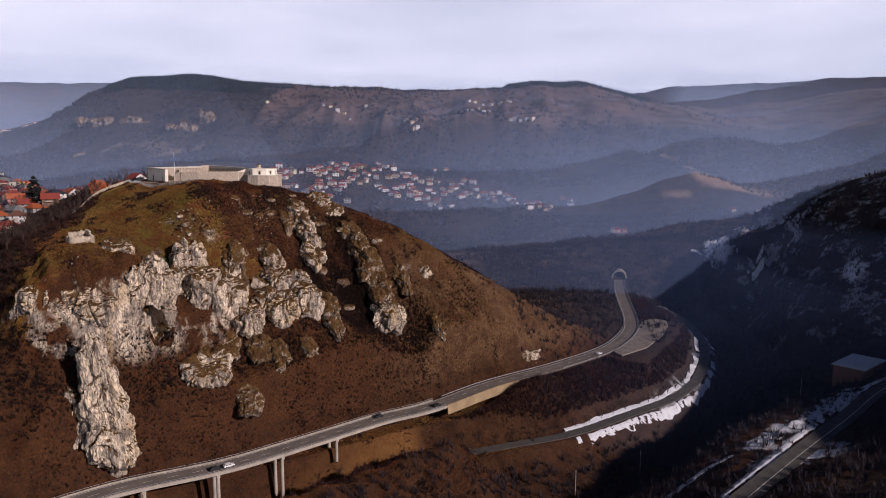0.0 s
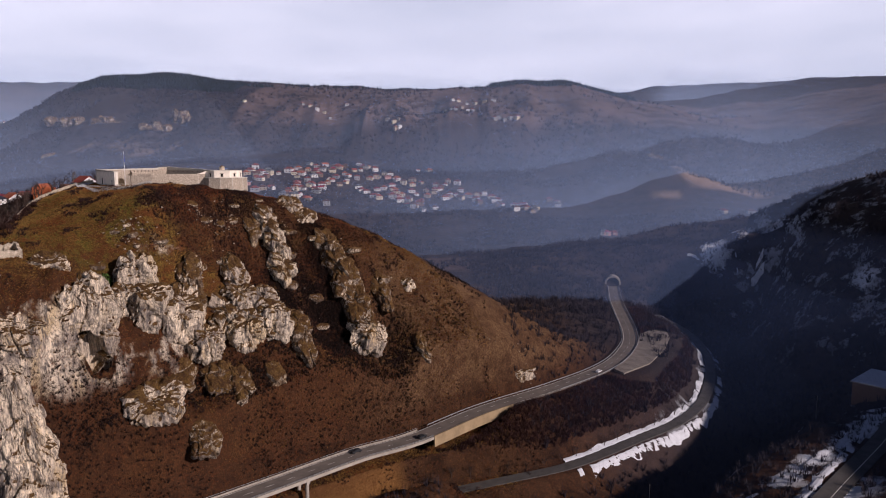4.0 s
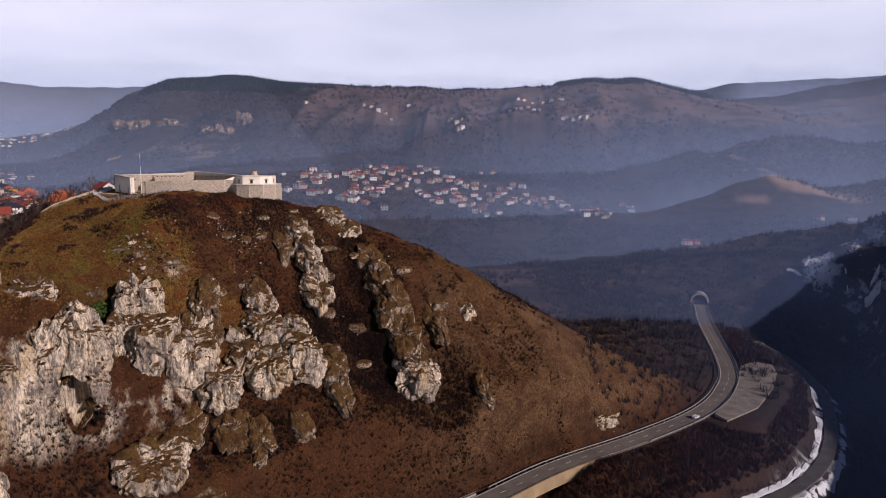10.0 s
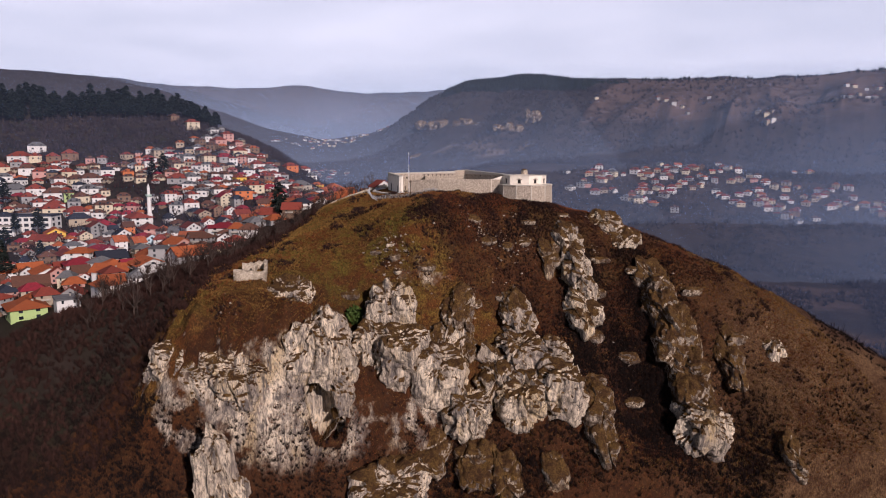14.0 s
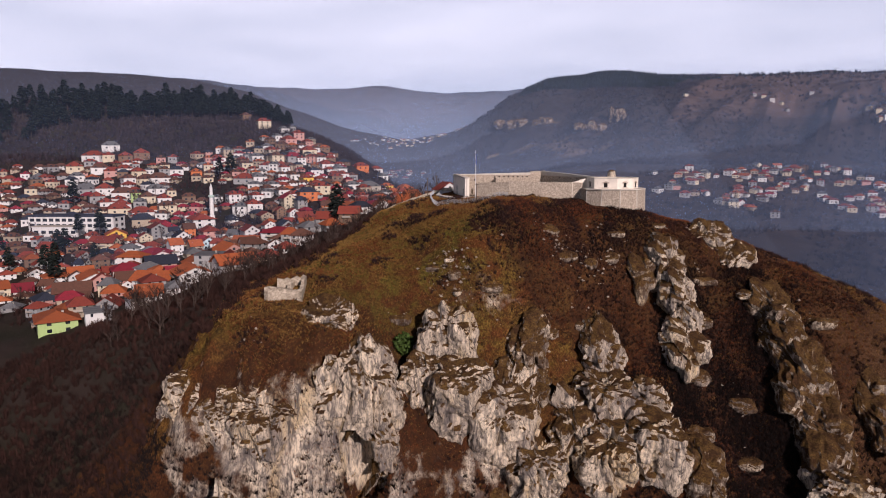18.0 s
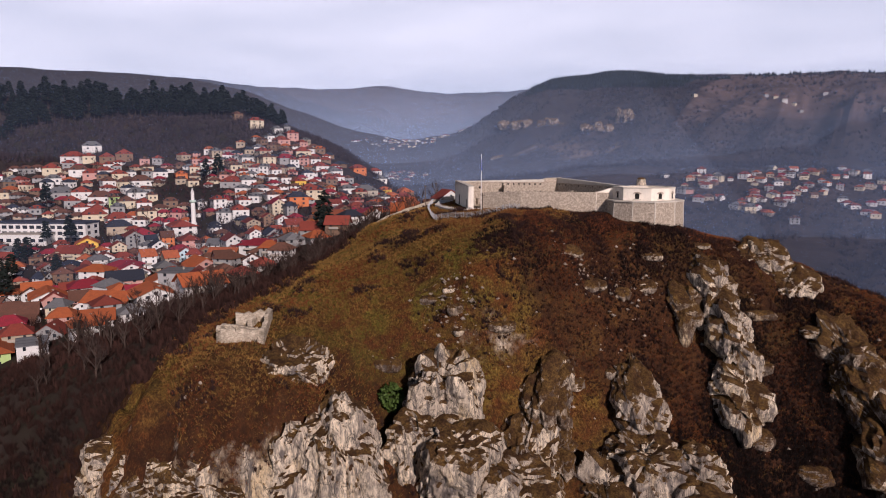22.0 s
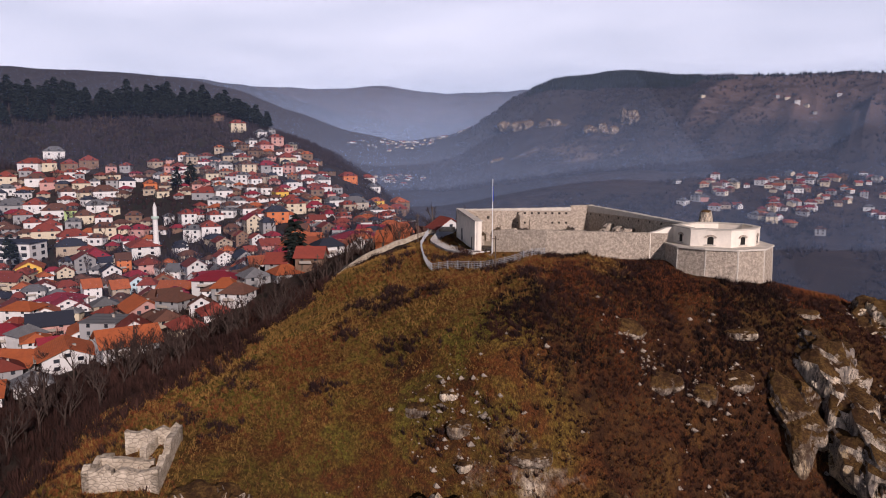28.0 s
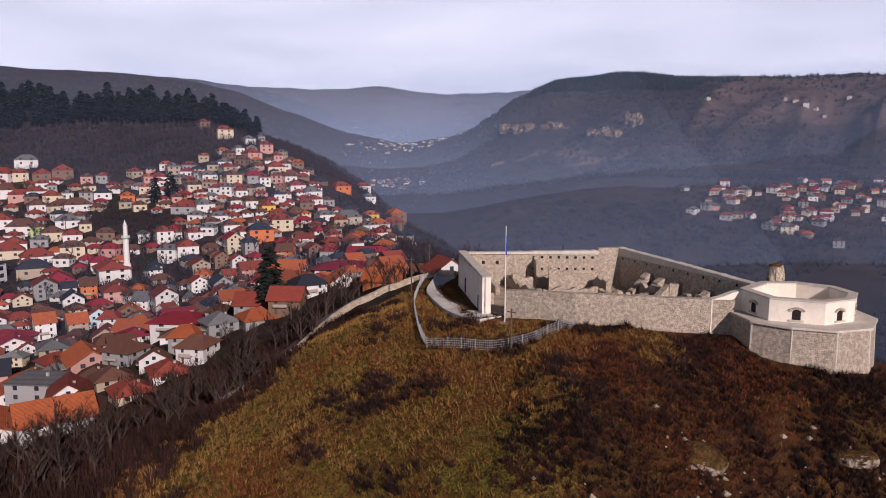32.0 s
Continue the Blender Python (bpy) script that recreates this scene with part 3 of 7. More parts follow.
def lane(x, y, line, inner, outer):
    """1 on a line of the plan, falling to 0 at the outer distance; and the line's height there."""
    best = np.full(len(x), 1e9)
    high = np.zeros(len(x))
    for a, b in zip(line[:-1], line[1:]):
        ax, ay, bx, by = a[0], a[1], b[0], b[1]
        t = np.clip(((x - ax) * (bx - ax) + (y - ay) * (by - ay)) / ((bx - ax) ** 2 + (by - ay) ** 2), 0, 1)
        d = np.hypot(x - ax - t * (bx - ax), y - ay - t * (by - ay))
        near = d < best
        best[near] = d[near]
        high[near] = (a[2] + t * (b[2] - a[2]))[near]
    return np.clip((outer - best) / (outer - inner), 0, 1), high


def graded(lo, f0, f1, hi, fine, grow, most):
    """Grid lines: fine between f0 and f1, ever wider outside."""
    mid = list(np.arange(f0, f1, fine))
    up, s = [f1], fine
    while up[-1] < hi:
        s = min(most, s * grow)
        up.append(up[-1] + s)
    dn, s = [f0], fine
    while dn[-1] > lo:
        s = min(most, s * grow)
        dn.append(dn[-1] - s)
    return np.array(dn[:0:-1] + mid + up)


HILL_TRACKS = [  # snow-covered tracks and clearings on the shaded hillside
    [(237, 657), (246, 648), (262, 641), (279, 636), (294, 627)], [(272, 643), (284, 637), (295, 631)], [(249, 653), (258, 664), (268, 668)], [(352, 690), (362, 684)],
]
ROAD_LINE = LAND["road_bench"]
OLD_LINE = LAND["old_road"]
RIGHT_LINE = LAND["right_road"]
FORT_PLAN = [(-163.6, 385.2), (-145, 364.2), (-140, 363), (-128, 364.2), (-107, 373), (-98, 366), (-89.5, 374), (-91, 386), (-104, 388), (-134.5, 404)]


def ground_height(x, y):
    x, y = np.asarray(x, float).ravel(), np.asarray(y, float).ravel()
    z = base_height(x, y)
    z = relief(x, y, z)
    # rock ribs and ledges on the cliff band
    c = np.maximum(lane(x, y, LAND["nose_brow"], 7, 15)[0], lane(x, y, LAND["spur_side"][:2], 5, 10)[0])
    for i in np.nonzero(c > 0.02)[0]:
        u, v = (x[i] + y[i]) * 0.7071, (y[i] - x[i]) * 0.7071
        z[i] += c[i] * ((noise.ridged_multi_fractal((u / 9.0, v / 20.0, 1.7), 0.9, 2.1, 4, 1.0, 2.0) - 1.1) * 3.0 + noise.cell((x[i] / 4.0, y[i] / 4.0, 2.0)) * 0.9)
    # ravines and buttresses down the face of the far mountain
    face = np.clip((z - 165) / 30, 0, 1) * np.clip((335 - z) / 60, 0, 1) * (y > 1350) * (y < 1960) * np.clip((x + 880) / 160, 0, 1) * np.clip((620 - x) / 160, 0, 1)
    for i in np.nonzero(face > 0.02)[0]:
        z[i] += face[i] * (noise.ridged_multi_fractal((x[i] / 105.0, y[i] / 260.0, 4.7), 0.9, 2.1, 3, 1.0, 2.0) - 1.1) * 20.0
    # the hollow behind the big cave
    d = np.hypot(x + 115.5, y - 274.5)
    z = np.where(d < 6.0, np.minimum(z, 83.0 + np.clip(d - 4.6, 0, 2) * 12), z)
    # the fort's levelled court
    w, _ = lane(x, y, [(-152, 384, 147), (-130, 384, 147), (-112, 379, 147)], 9, 15)
    z = z * (1 - w) + 147.0 * w
    w, h = lane(x, y, [(112, 402, 43.8), (140, 446, 43.9), (157, 480, 44.0)], 9, 20)
    z = z * (1 - w) + h * w
    # roads are level across
    for line, a, b in ((ROAD_LINE[8:], 8, 13), (OLD_LINE, 4.5, 9), (RIGHT_LINE, 5, 10)):
        w, h = lane(x, y, line, a, b)
        z = z * (1 - w) + (h - 0.3) * w
    # under the viaduct the slope falls away
    w, h = lane(x, y, ROAD_LINE[2:9], 6, 14)
    z = np.where(w > 0, np.minimum(z, z * (1 - w) + (h - 7.0) * w), z)
    return z


def build_ground():
    xs = graded(-3000, -170, 10, 2200, 0.9, 1.04, 26)
    ys = graded(-500, 250, 380, 4300, 0.9, 1.04, 26)
    gx, gy = np.meshgrid(xs, ys)
    nx, ny = len(xs), len(ys)
    x, y = gx.ravel(), gy.ravel()
    z = ground_height(x, y)
    idx = np.arange(nx * ny).reshape(ny, nx)
    faces = np.stack([idx[:-1, :-1], idx[:-1, 1:], idx[1:, 1:], idx[1:, :-1]], -1).reshape(-1, 4)
    me = bpy.data.meshes.new("ground")
    me.from_pydata(np.stack([x, y, z], 1).tolist(), [], faces.tolist())
    me.polygons.foreach_set("use_smooth", np.ones(len(faces), bool))
    r = np.hypot(x + 90, y - 330)
    wob = np.array([noise.noise((a / 60, b / 60, 0.5)) for a, b in zip(x, y)])

    def mask(name, values):
        at = me.attributes.new(name, "FLOAT", "POINT")
        at.data.foreach_set("value", np.clip(values, 0, 1).astype(np.float32))

    def disc(cx, cy, rx, ry, soft=0.3):
        d = np.hypot((x - cx) / rx, (y - cy) / ry) + wob * 0.35
        return np.clip((1 - d) / soft + 0.5, 0, 1)

    hill = disc(-70, 350, 150, 95)
    mask("green", np.maximum.reduce([disc(-152, 325, 50, 60, 0.5), disc(-70, 362, 30, 14, 0.5) * 0.7, disc(-90, 320, 16, 12, 0.5) * 0.4]) * (z > 100))
    rag = np.array([noise.fractal((a / 17, b / 17, 8.5), 0.8, 2.1, 3) for a, b in zip(x, y)])
    flank = np.clip((-168 - np.maximum(0, y - 300) * 0.12 - x) / 12 + rag * 0.9, 0, 1) * (y < 380)
    # the disc at -50, 352 also paints the east gully's shade
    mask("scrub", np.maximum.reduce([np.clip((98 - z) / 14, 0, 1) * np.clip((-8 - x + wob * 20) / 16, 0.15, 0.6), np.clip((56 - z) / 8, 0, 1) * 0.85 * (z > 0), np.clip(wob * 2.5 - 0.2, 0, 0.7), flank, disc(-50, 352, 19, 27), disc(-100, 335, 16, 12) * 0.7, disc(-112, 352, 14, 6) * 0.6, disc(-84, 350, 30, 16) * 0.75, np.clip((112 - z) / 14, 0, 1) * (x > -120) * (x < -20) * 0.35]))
    mask("dun", np.maximum(np.clip((x + 40) / 24 + wob * 0.5, 0, 1), np.clip((92 - z) / 14, 0, 1) * 0.15))
    mask("rust", np.clip((98 - z + wob * 14) / 16, 0, 1) * np.clip((20 - x + wob * 20) / 50, 0, 1))
    far = np.clip((r - 230) / 60 + wob, 0, 1)
    east = np.clip((x - 70) / 50 + wob * 0.6, 0, 1) * (y > 330)
    town = np.maximum(disc(-400, 430, 260, 190), disc(-260, 290, 110, 70)) * (x < -175 + wob * 12)
    mask("wood", np.maximum(far, east))
    mask("town", town)
    plateau = np.clip((z - 226) / 16 + wob * 0.8, 0, 1) * (y > 1400) * (y < 2300) * (x > -420)
    mask("field", np.maximum.reduce([plateau * 0.9, disc(-120, 1090, 300, 90) * 0.15, disc(30, 690, 120, 45) * 0.8, disc(-2200, 2700, 700, 600) * 0.5, disc(-590, 540, 45, 26) * 0.8]))
    crag = lane(x, y, LAND["nose_brow"], 9, 16)[0]
    for cx, cy, cz, rx, ry, *_ in CRAGS + CRAGS_LOW + [(a, b, 0, c, d) for a, b, c, d, *_ in LEDGES] + CRAGS_SMALL:
        crag = np.maximum(crag, np.clip((1.5 - np.hypot(x - cx, y - cy) / max(rx, ry)) / 0.6, 0, 1))
    mask("rock", np.maximum(crag * np.clip((z - 79) / 6, 0, 1), lane(x, y, LAND["spur_side"][:3], 8, 14)[0]) + (y > 1450) * (y < 1720) * (x < 100) * 0.7)
    mask("clay", lane(x, y, [(-120, 231, 0), (-80, 250, 0), (-50, 272, 0), (-15, 302, 0)], 5, 12)[0] * (z < 41))
    scree = np.maximum.reduce([lane(x, y, [(-640, 1500, 0), (-600, 1455, 0), (-550, 1415, 0)], 8, 26)[0], lane(x, y, [(-500, 1455, 0), (-535, 1425, 0), (-560, 1408, 0)], 6, 20)[0], disc(-690, 1470, 40, 14)])
    pit = np.maximum.reduce([disc(437, 1240, 20, 50), disc(468, 1172, 52, 40), disc(540, 1190, 50, 16), disc(372, 1096, 22, 14)])
    mask("quarry", np.maximum(pit, scree * 0.5))
    shade = np.clip((x - 235) / 40 + wob * 0.5, 0, 1) * (y < 800) * (y > -100)
    band = np.maximum.reduce([lane(x, y, OLD_LINE[4:], 5, 8)[0] * 0.5, lane(x, y, LAND["right_bank"], 2, 9)[0] * 0.6, lane(x, y, [(90, 262, 0), (113, 277, 0), (139, 287, 0), (171, 311, 0), (187, 323, 0), (218, 354, 0)], 3, 8)[0], lane(x, y, [(129, 262, 0), (158, 276, 0)], 6, 16)[0] * 0.9, disc(303, 497, 8, 12), disc(258, 655, 9, 14), disc(345, 690, 14, 12) * 0.8, disc(338, 712, 16, 9) * 0.8])
    mask("snow", np.maximum(shade * 0.37, band * np.clip((x - 95) / 45, 0, 1.0)))
    ob = new("ground", me)
    me.materials.append(GROUND)
    return tagged(ob, "grassy limestone hill, wooded gorge and far winter hills", "ground", "", "structure")


ground = build_ground()


# ---------------------------------------------------------------- building tools
def part(name, bm, material, parent=None, label="", smooth=False):
    me = bpy.data.meshes.new(name)
    bm.to_mesh(me)
    bm.free()
    me.materials.append(material)
    if smooth:
        me.polygons.foreach_set("use_smooth", np.ones(len(me.polygons), bool))
    ob = new(name, me)
    ob.parent = parent
    return tagged(ob, label)


def child(name, me, parent, m, label=""):
    """A further part on a mesh that is there already."""
    ob = new(name, me)
    ob.parent = parent
    ob.matrix_local = m
    return tagged(ob, label)


def thing(name, m, label, category, group=""):
    ob = new(name)
    ob.empty_display_size = 0.5
    ob.matrix_world = m
    return tagged(ob, label, category, group)


def box(bm, x0, x1, y0, y1, z0, z1, m=None):
    vs = [bm.verts.new((x, y, z)) for z in (z0, z1) for x, y in ((x0, y0), (x1, y0), (x1, y1), (x0, y1))]
    if m is not None:
        bmesh.ops.transform(bm, matrix=m, verts=vs)
    for f in ((3, 2, 1, 0), (4, 5, 6, 7), (0, 1, 5, 4), (1, 2, 6, 5), (2, 3, 7, 6), (3, 0, 4, 7)):
        bm.faces.new([vs[i] for i in f])
    return vs


def prism(bm, plan, z0, z1):
    """A solid over a plan polygon (counter-clockwise); z0 and z1 are numbers or lists."""
    n = len(plan)
    z0 = z0 if isinstance(z0, (list, tuple)) else [z0] * n
    z1 = z1 if isinstance(z1, (list, tuple)) else [z1] * n
    lo = [bm.verts.new((p[0], p[1], z)) for p, z in zip(plan, z0)]
    hi = [bm.verts.new((p[0], p[1], z)) for p, z in zip(plan, z1)]
    bm.faces.new(lo[::-1])
    bm.faces.new(hi)
    for i in range(n):
        j = (i + 1) % n
        bm.faces.new((lo[i], lo[j], hi[j], hi[i]))


def tube(bm, a, b, ra, rb, n=8):
    a, b = Vector(a), Vector(b)
    q = (b - a).to_track_quat("Z", "Y")
    ring = [[bm.verts.new(p + q @ Vector((r * math.cos(2 * math.pi * i / n), r * math.sin(2 * math.pi * i / n), 0))) for i in range(n)] for p, r in ((a, ra), (b, rb))]
    for i in range(n):
        bm.faces.new((ring[0][i], ring[0][(i + 1) % n], ring[1][(i + 1) % n], ring[1][i]))
    bm.faces.new(ring[0][::-1])
    bm.faces.new(ring[1])


GROUND_TREE = BVHTree.FromPolygons([v.co for v in ground.data.vertices], [p.vertices for p in ground.data.polygons])


def ground_at(x, y):
    place = GROUND_TREE.ray_cast(Vector((x, y, 2000)), Vector((0, 0, -1)))[0]
    return place.z if place else 0.0


def grounds(points):
    return np.array([ground_at(p[0], p[1]) for p in points])


def along(line, step):
    """Points and headings at even steps along a line of the plan."""
    out, left = [], 0.0
    for a, b in zip(line[:-1], line[1:]):
        d = math.dist(a[:2], b[:2])
        s = left
        while s < d:
            t = s / d
            out.append((*[a[k] + (b[k] - a[k]) * t for k in range(len(a))], math.atan2(b[1] - a[1], b[0] - a[0])))
            s += step
        left = s - d
    return out


def curve_line(line, n=6):
    """A smooth line through the corners of a rough one."""
    p = [Vector(q) for q in line]
    p = [2 * p[0] - p[1], *p, 2 * p[-1] - p[-2]]
    out = []
    for a, b, c, d in zip(p[:-3], p[1:-2], p[2:-1], p[3:]):
        for i in range(n):
            t = i / n
            out.append(0.5 * (2 * b + (c - a) * t + (2 * a - 5 * b + 4 * c - d) * t * t + (3 * b - a - 3 * c + d) * t ** 3))
    return [tuple(q) for q in out] + [tuple(p[-2])]


def sweep(bm, line, profile):
    """A closed cross-section (sideways, up) drawn along a line; sideways is to the line's right."""
    rows = []
    for i, p in enumerate(line):
        a, b = Vector(line[max(0, i - 1)]), Vector(line[min(len(line) - 1, i + 1)])
        d = b - a
        side = Vector((d.y, -d.x, 0)).normalized()
        rows.append([bm.verts.new(Vector(p) + side * u + Vector((0, 0, v))) for u, v in profile])
    n = len(profile)
    for r, s in zip(rows[:-1], rows[1:]):
        for i in range(n):
            j = (i + 1) % n
            bm.faces.new((r[i], s[i], s[j], r[j]))
    bm.faces.new(rows[0])
    bm.faces.new(rows[-1][::-1])


# ---------------------------------------------------------------- crags
BALLS = {}


def ball(level):
    """Evenly spread points on a sphere, with their triangles."""
    if level not in BALLS:
        bm = bmesh.new()
        bmesh.ops.create_icosphere(bm, subdivisions=level, radius=1.0)
        BALLS[level] = ([v.co.copy() for v in bm.verts], [tuple(v.index for v in f.verts) for f in bm.faces])
        bm.free()
    return BALLS[level]


def crag_mesh(name, rx, ry, rz, seed, level=5, caves=(), comb=0.0, taper=0.0, lean=0.0):
    """A weathered limestone mass round the origin: rounded buttresses, long flutes, deep narrow cracks."""
    verts = []
    off = Vector((seed * 17.3, seed * 9.1, seed * 5.7))
    points, faces = ball(level)
    amp = min(1.0, min(rx, rz) / 5.5)
    for u in points:
        d = u / (abs(u.x) ** 2.7 + abs(u.y) ** 2.7 + abs(u.z) ** 2.7) ** (1 / 2.7)
        p = Vector((d.x * rx, d.y * ry, d.z * rz))
        q = p + off
        w = q + noise.noise_vector(q / 9.0) * 2.4
        big = noise.fractal(q / (0.8 * min(rx, rz) + 2), 0.8, 2.2, 2)
        flute = noise.ridged_multi_fractal(Vector((w.x / 7.5, w.y / 7.5, w.z / 30.0)), 0.9, 2.1, 3, 1.0, 2.0) - 1.0
        rib = 1.0 - 2.4 * abs(noise.noise(Vector((w.x / 2.3, w.y / 2.3, w.z / 9.5))))
        fine = noise.fractal(q / 1.4, 0.7, 2.2, 3)
        crack = max(0.0, 0.055 - abs(noise.noise(Vector((w.x / 5.5, w.y / 5.5, w.z / 21.0))))) / 0.055
        bed = max(0.0, 0.05 - abs(noise.noise(Vector((w.x / 15.0, w.y / 15.0, (w.z + 0.35 * w.x) / 6.0 + 5))))) / 0.05
        block = noise.cell(Vector((w.x / 4.2 + w.z / 24, w.y / 4.2, w.z / 6.5)))
        n = Vector((d.x / rx, d.y / ry, d.z / rz * 0.4)).normalized() if d.length > 0 else Vector((0, 0, 1))
        p = p * (1 + 0.24 * big) + n * amp * (1.9 * flute + 0.5 * rib + 0.45 * fine + 0.5 * block - 1.7 * crack - 0.9 * bed)
        if comb and d.z > 0.3:
            p.z += comb * max(0, noise.noise(Vector((q.x / 1.6, q.y / 2.0, 7)))) * 3.6
        if taper:
            k = 1 - taper * (p.z / rz)
            p.x, p.y = p.x * k + lean * p.z, p.y * k
        for cxx, czz, cr, ch, deep in caves:
            w = math.hypot((p.x - cxx) / cr, (p.z - czz) / ch) + 0.4 * noise.fractal(q / 3.0, 0.8, 2.1, 2)
            if p.y < 0 and w < 1:
                p.y += deep * min(1.0, (1 - w) * 4.5)
        verts.append(p)
    me = bpy.data.meshes.new(name)
    me.from_pydata(verts, [], faces)
    me.materials.append(ROCK)
    return me


# ---------------------------------------------------------------- the fort
def wall_run(name, a, b, z0, z1, thick, material, parent, label="", za=None, zb=None):
    """A straight wall from a to b on its outer line, its thickness inwards (to the left)."""
    a, b = Vector(a), Vector(b)
    d = (b - a).normalized()
    nrm = Vector((-d.y, d.x)) * thick
    bm = bmesh.new()
    n = max(2, int((b - a).length / 0.8))
    rows = []
    for i in range(n + 1):
        p = a + (b - a) * i / n
        top = (za if za is not None else z1) * (1 - i / n) + (zb if zb is not None else z1) * i / n
        top += noise.noise((p.x * 0.8, p.y * 0.8, 1)) * (0.9 if name in ("ruined_wall", "raking_wall", "broken_wall") else 0.14)
        rows.append([bm.verts.new((p.x, p.y, z0)), bm.verts.new((p.x + nrm.x, p.y + nrm.y, z0)), bm.verts.new((p.x + nrm.x, p.y + nrm.y, top)), bm.verts.new((p.x, p.y, top))])
    for r, s in zip(rows[:-1], rows[1:]):
        for i in range(4):
            bm.faces.new((r[i], r[(i + 1) % 4], s[(i + 1) % 4], s[i]))
    bm.faces.new(rows[0][::-1])
    bm.faces.new(rows[-1])
    bmesh.ops.recalc_face_normals(bm, faces=bm.faces)
    return part(name, bm, material, parent, label)


random.seed(4)


def build_fort():
    fort = thing("fortress", Matrix(), "ruined pale limestone fortress with a polygonal bastion on the hilltop", "fortress")
    A, B, C, D, E = (-163.6, 385.2), (-145.3, 364.2), (-140.3, 363.0), (-128.2, 364.2), (-106.4, 373.6)
    K1, K2, R = (-139.2, 401.0), (-134.6, 404.2), (-104.2, 382.0)
    wall_run("gate_wall", A, B, 145.0, 154.0, 1.5, PALE, fort, "pale plastered gate wall", 154.2, 153.4)
    wall_run("front_wall", C, D, 143.5, 152.2, 1.5, RUBBLE, fort, "grey rubble curtain wall", 151.9, 152.5)
    wall_run("front_wall", D, E, 143.5, 152.4, 1.5, RUBBLE, fort, "grey rubble curtain wall", 152.5, 152.3)
    wall_run("back_wall", K1, A, 144.0, 154.2, 1.4, RUBBLE, fort, "rubble wall with two rows of loopholes", 154.6, 154.0)
    wall_run("back_wall", K2, K1, 144.0, 155.3, 1.4, RUBBLE, fort, "", 155.4, 155.2)
    wall_run("side_wall", R, K2, 144.0, 155.0, 1.4, RUBBLE, fort, "long rubble side wall", 153.8, 155.2)
    # coping on the curtain walls
    for a, b, za, zb in ((A, B, 154.25, 153.45), (K1, A, 154.65, 154.05), (R, K2, 153.85, 155.25)):
        wall_run("coping", a, b, min(za, zb) - 0.15, za, 1.7, COPING, fort, "", za + 0.12, zb + 0.12)

    # loopholes: near-black plates on the inner faces, painted for the shade within
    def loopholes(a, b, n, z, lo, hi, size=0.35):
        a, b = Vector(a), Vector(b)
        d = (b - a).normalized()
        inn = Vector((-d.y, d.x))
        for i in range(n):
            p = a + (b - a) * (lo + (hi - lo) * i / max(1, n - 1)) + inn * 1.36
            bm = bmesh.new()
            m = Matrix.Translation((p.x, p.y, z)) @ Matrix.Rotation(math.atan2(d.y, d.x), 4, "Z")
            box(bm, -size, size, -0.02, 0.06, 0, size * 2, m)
            part("loophole", bm, SHADE_FILL, fort, "small dark loophole")

    loopholes(K1, A, 8, 153.0, 0.04, 0.46, 0.26)
    loopholes(K1, A, 8, 150.6, 0.04, 0.46, 0.24)
    loopholes(K1, A, 3, 151.8, 0.72, 0.92, 0.32)
    loopholes(R, K2, 9, 152.9, 0.1, 0.95, 0.22)
    # window slit and gate in the outer gate wall, near-black panels for their shade
    d = (Vector(B) - Vector(A)).normalized()
    out = Vector((d.y, -d.x))
    for t, z0, w, h in ((0.86, 147.0, 0.6, 2.6), (0.35, 147.2, 1.3, 3.0)):
        p = Vector(A) + (Vector(B) - Vector(A)) * t + out * 0.02
        bm = bmesh.new()
        box(bm, -w / 2, w / 2, -0.05, 0.05, 0, h, Matrix.Translation((p.x, p.y, z0)) @ Matrix.Rotation(math.atan2(d.y, d.x), 4, "Z"))
        part("gate_opening", bm, SHADE_FILL, fort, "dark doorway")

    # bastion: rubble plinth with a ledge, pale parapet storey above
    plinth = [(-107.5, 374.4), (-103.2, 369.0), (-97.8, 367.9), (-92.4, 369.2), (-88.7, 373.6), (-88.4, 380.6), (-92.5, 387.6), (-100, 389.2), (-106.4, 386)]
    cx, cy = -97.8, 378.5
    bm = bmesh.new()
    lay = []
    for z, s in ((138.5, 1.035), (144, 1.02), (147.5, 1.008), (150.3, 1.0)):
        lay.append([bm.verts.new((cx + (x - cx) * s, cy + (y - cy) * s, z)) for x, y in plinth])
    for lo, hi in zip(lay[:-1], lay[1:]):
        for i in range(len(plinth)):
            j = (i + 1) % len(plinth)
            bm.faces.new((lo[i], lo[j], hi[j], hi[i]))
    bm.faces.new(lay[-1])
    bast = part("bastion", bm, RUBBLE, fort, "battered rubble bastion with a pale upper storey")
    bm = bmesh.new()
    prism(bm, [(cx + (x - cx) * 1.03, cy + (y - cy) * 1.03) for x, y in plinth], 150.30, 150.62)
    part("ledge", bm, COPING, bast, "pale stone ledge")
    for x, y in plinth[:7]:  # dressed corner stones, long and short by turns
        ang = math.atan2(y - cy, x - cx)
        lo, hi = Vector((cx + (x - cx) * 1.02, cy + (y - cy) * 1.02)), Vector((x, y))
        for k in range(13):
            t = k / 13
            p = lo.lerp(hi, t)
            w = (0.34 if k % 2 else 0.62) * random.uniform(0.85, 1.15)
            bm = bmesh.new()
            m = Matrix.Translation((p.x, p.y, 143.0 + t * 7.25)) @ Matrix.Rotation(ang, 4, "Z")
            prism(bm, [(0.05, 0), (-w * 0.5, w), (-w * 0.5 - 0.3, w), (-0.5, 0), (-w * 0.5 - 0.3, -w), (-w * 0.5, -w)], 0, 0.535)
            bm.transform(m)
            part("quoin", bm, COPING, bast, "pale dressed corner stone")
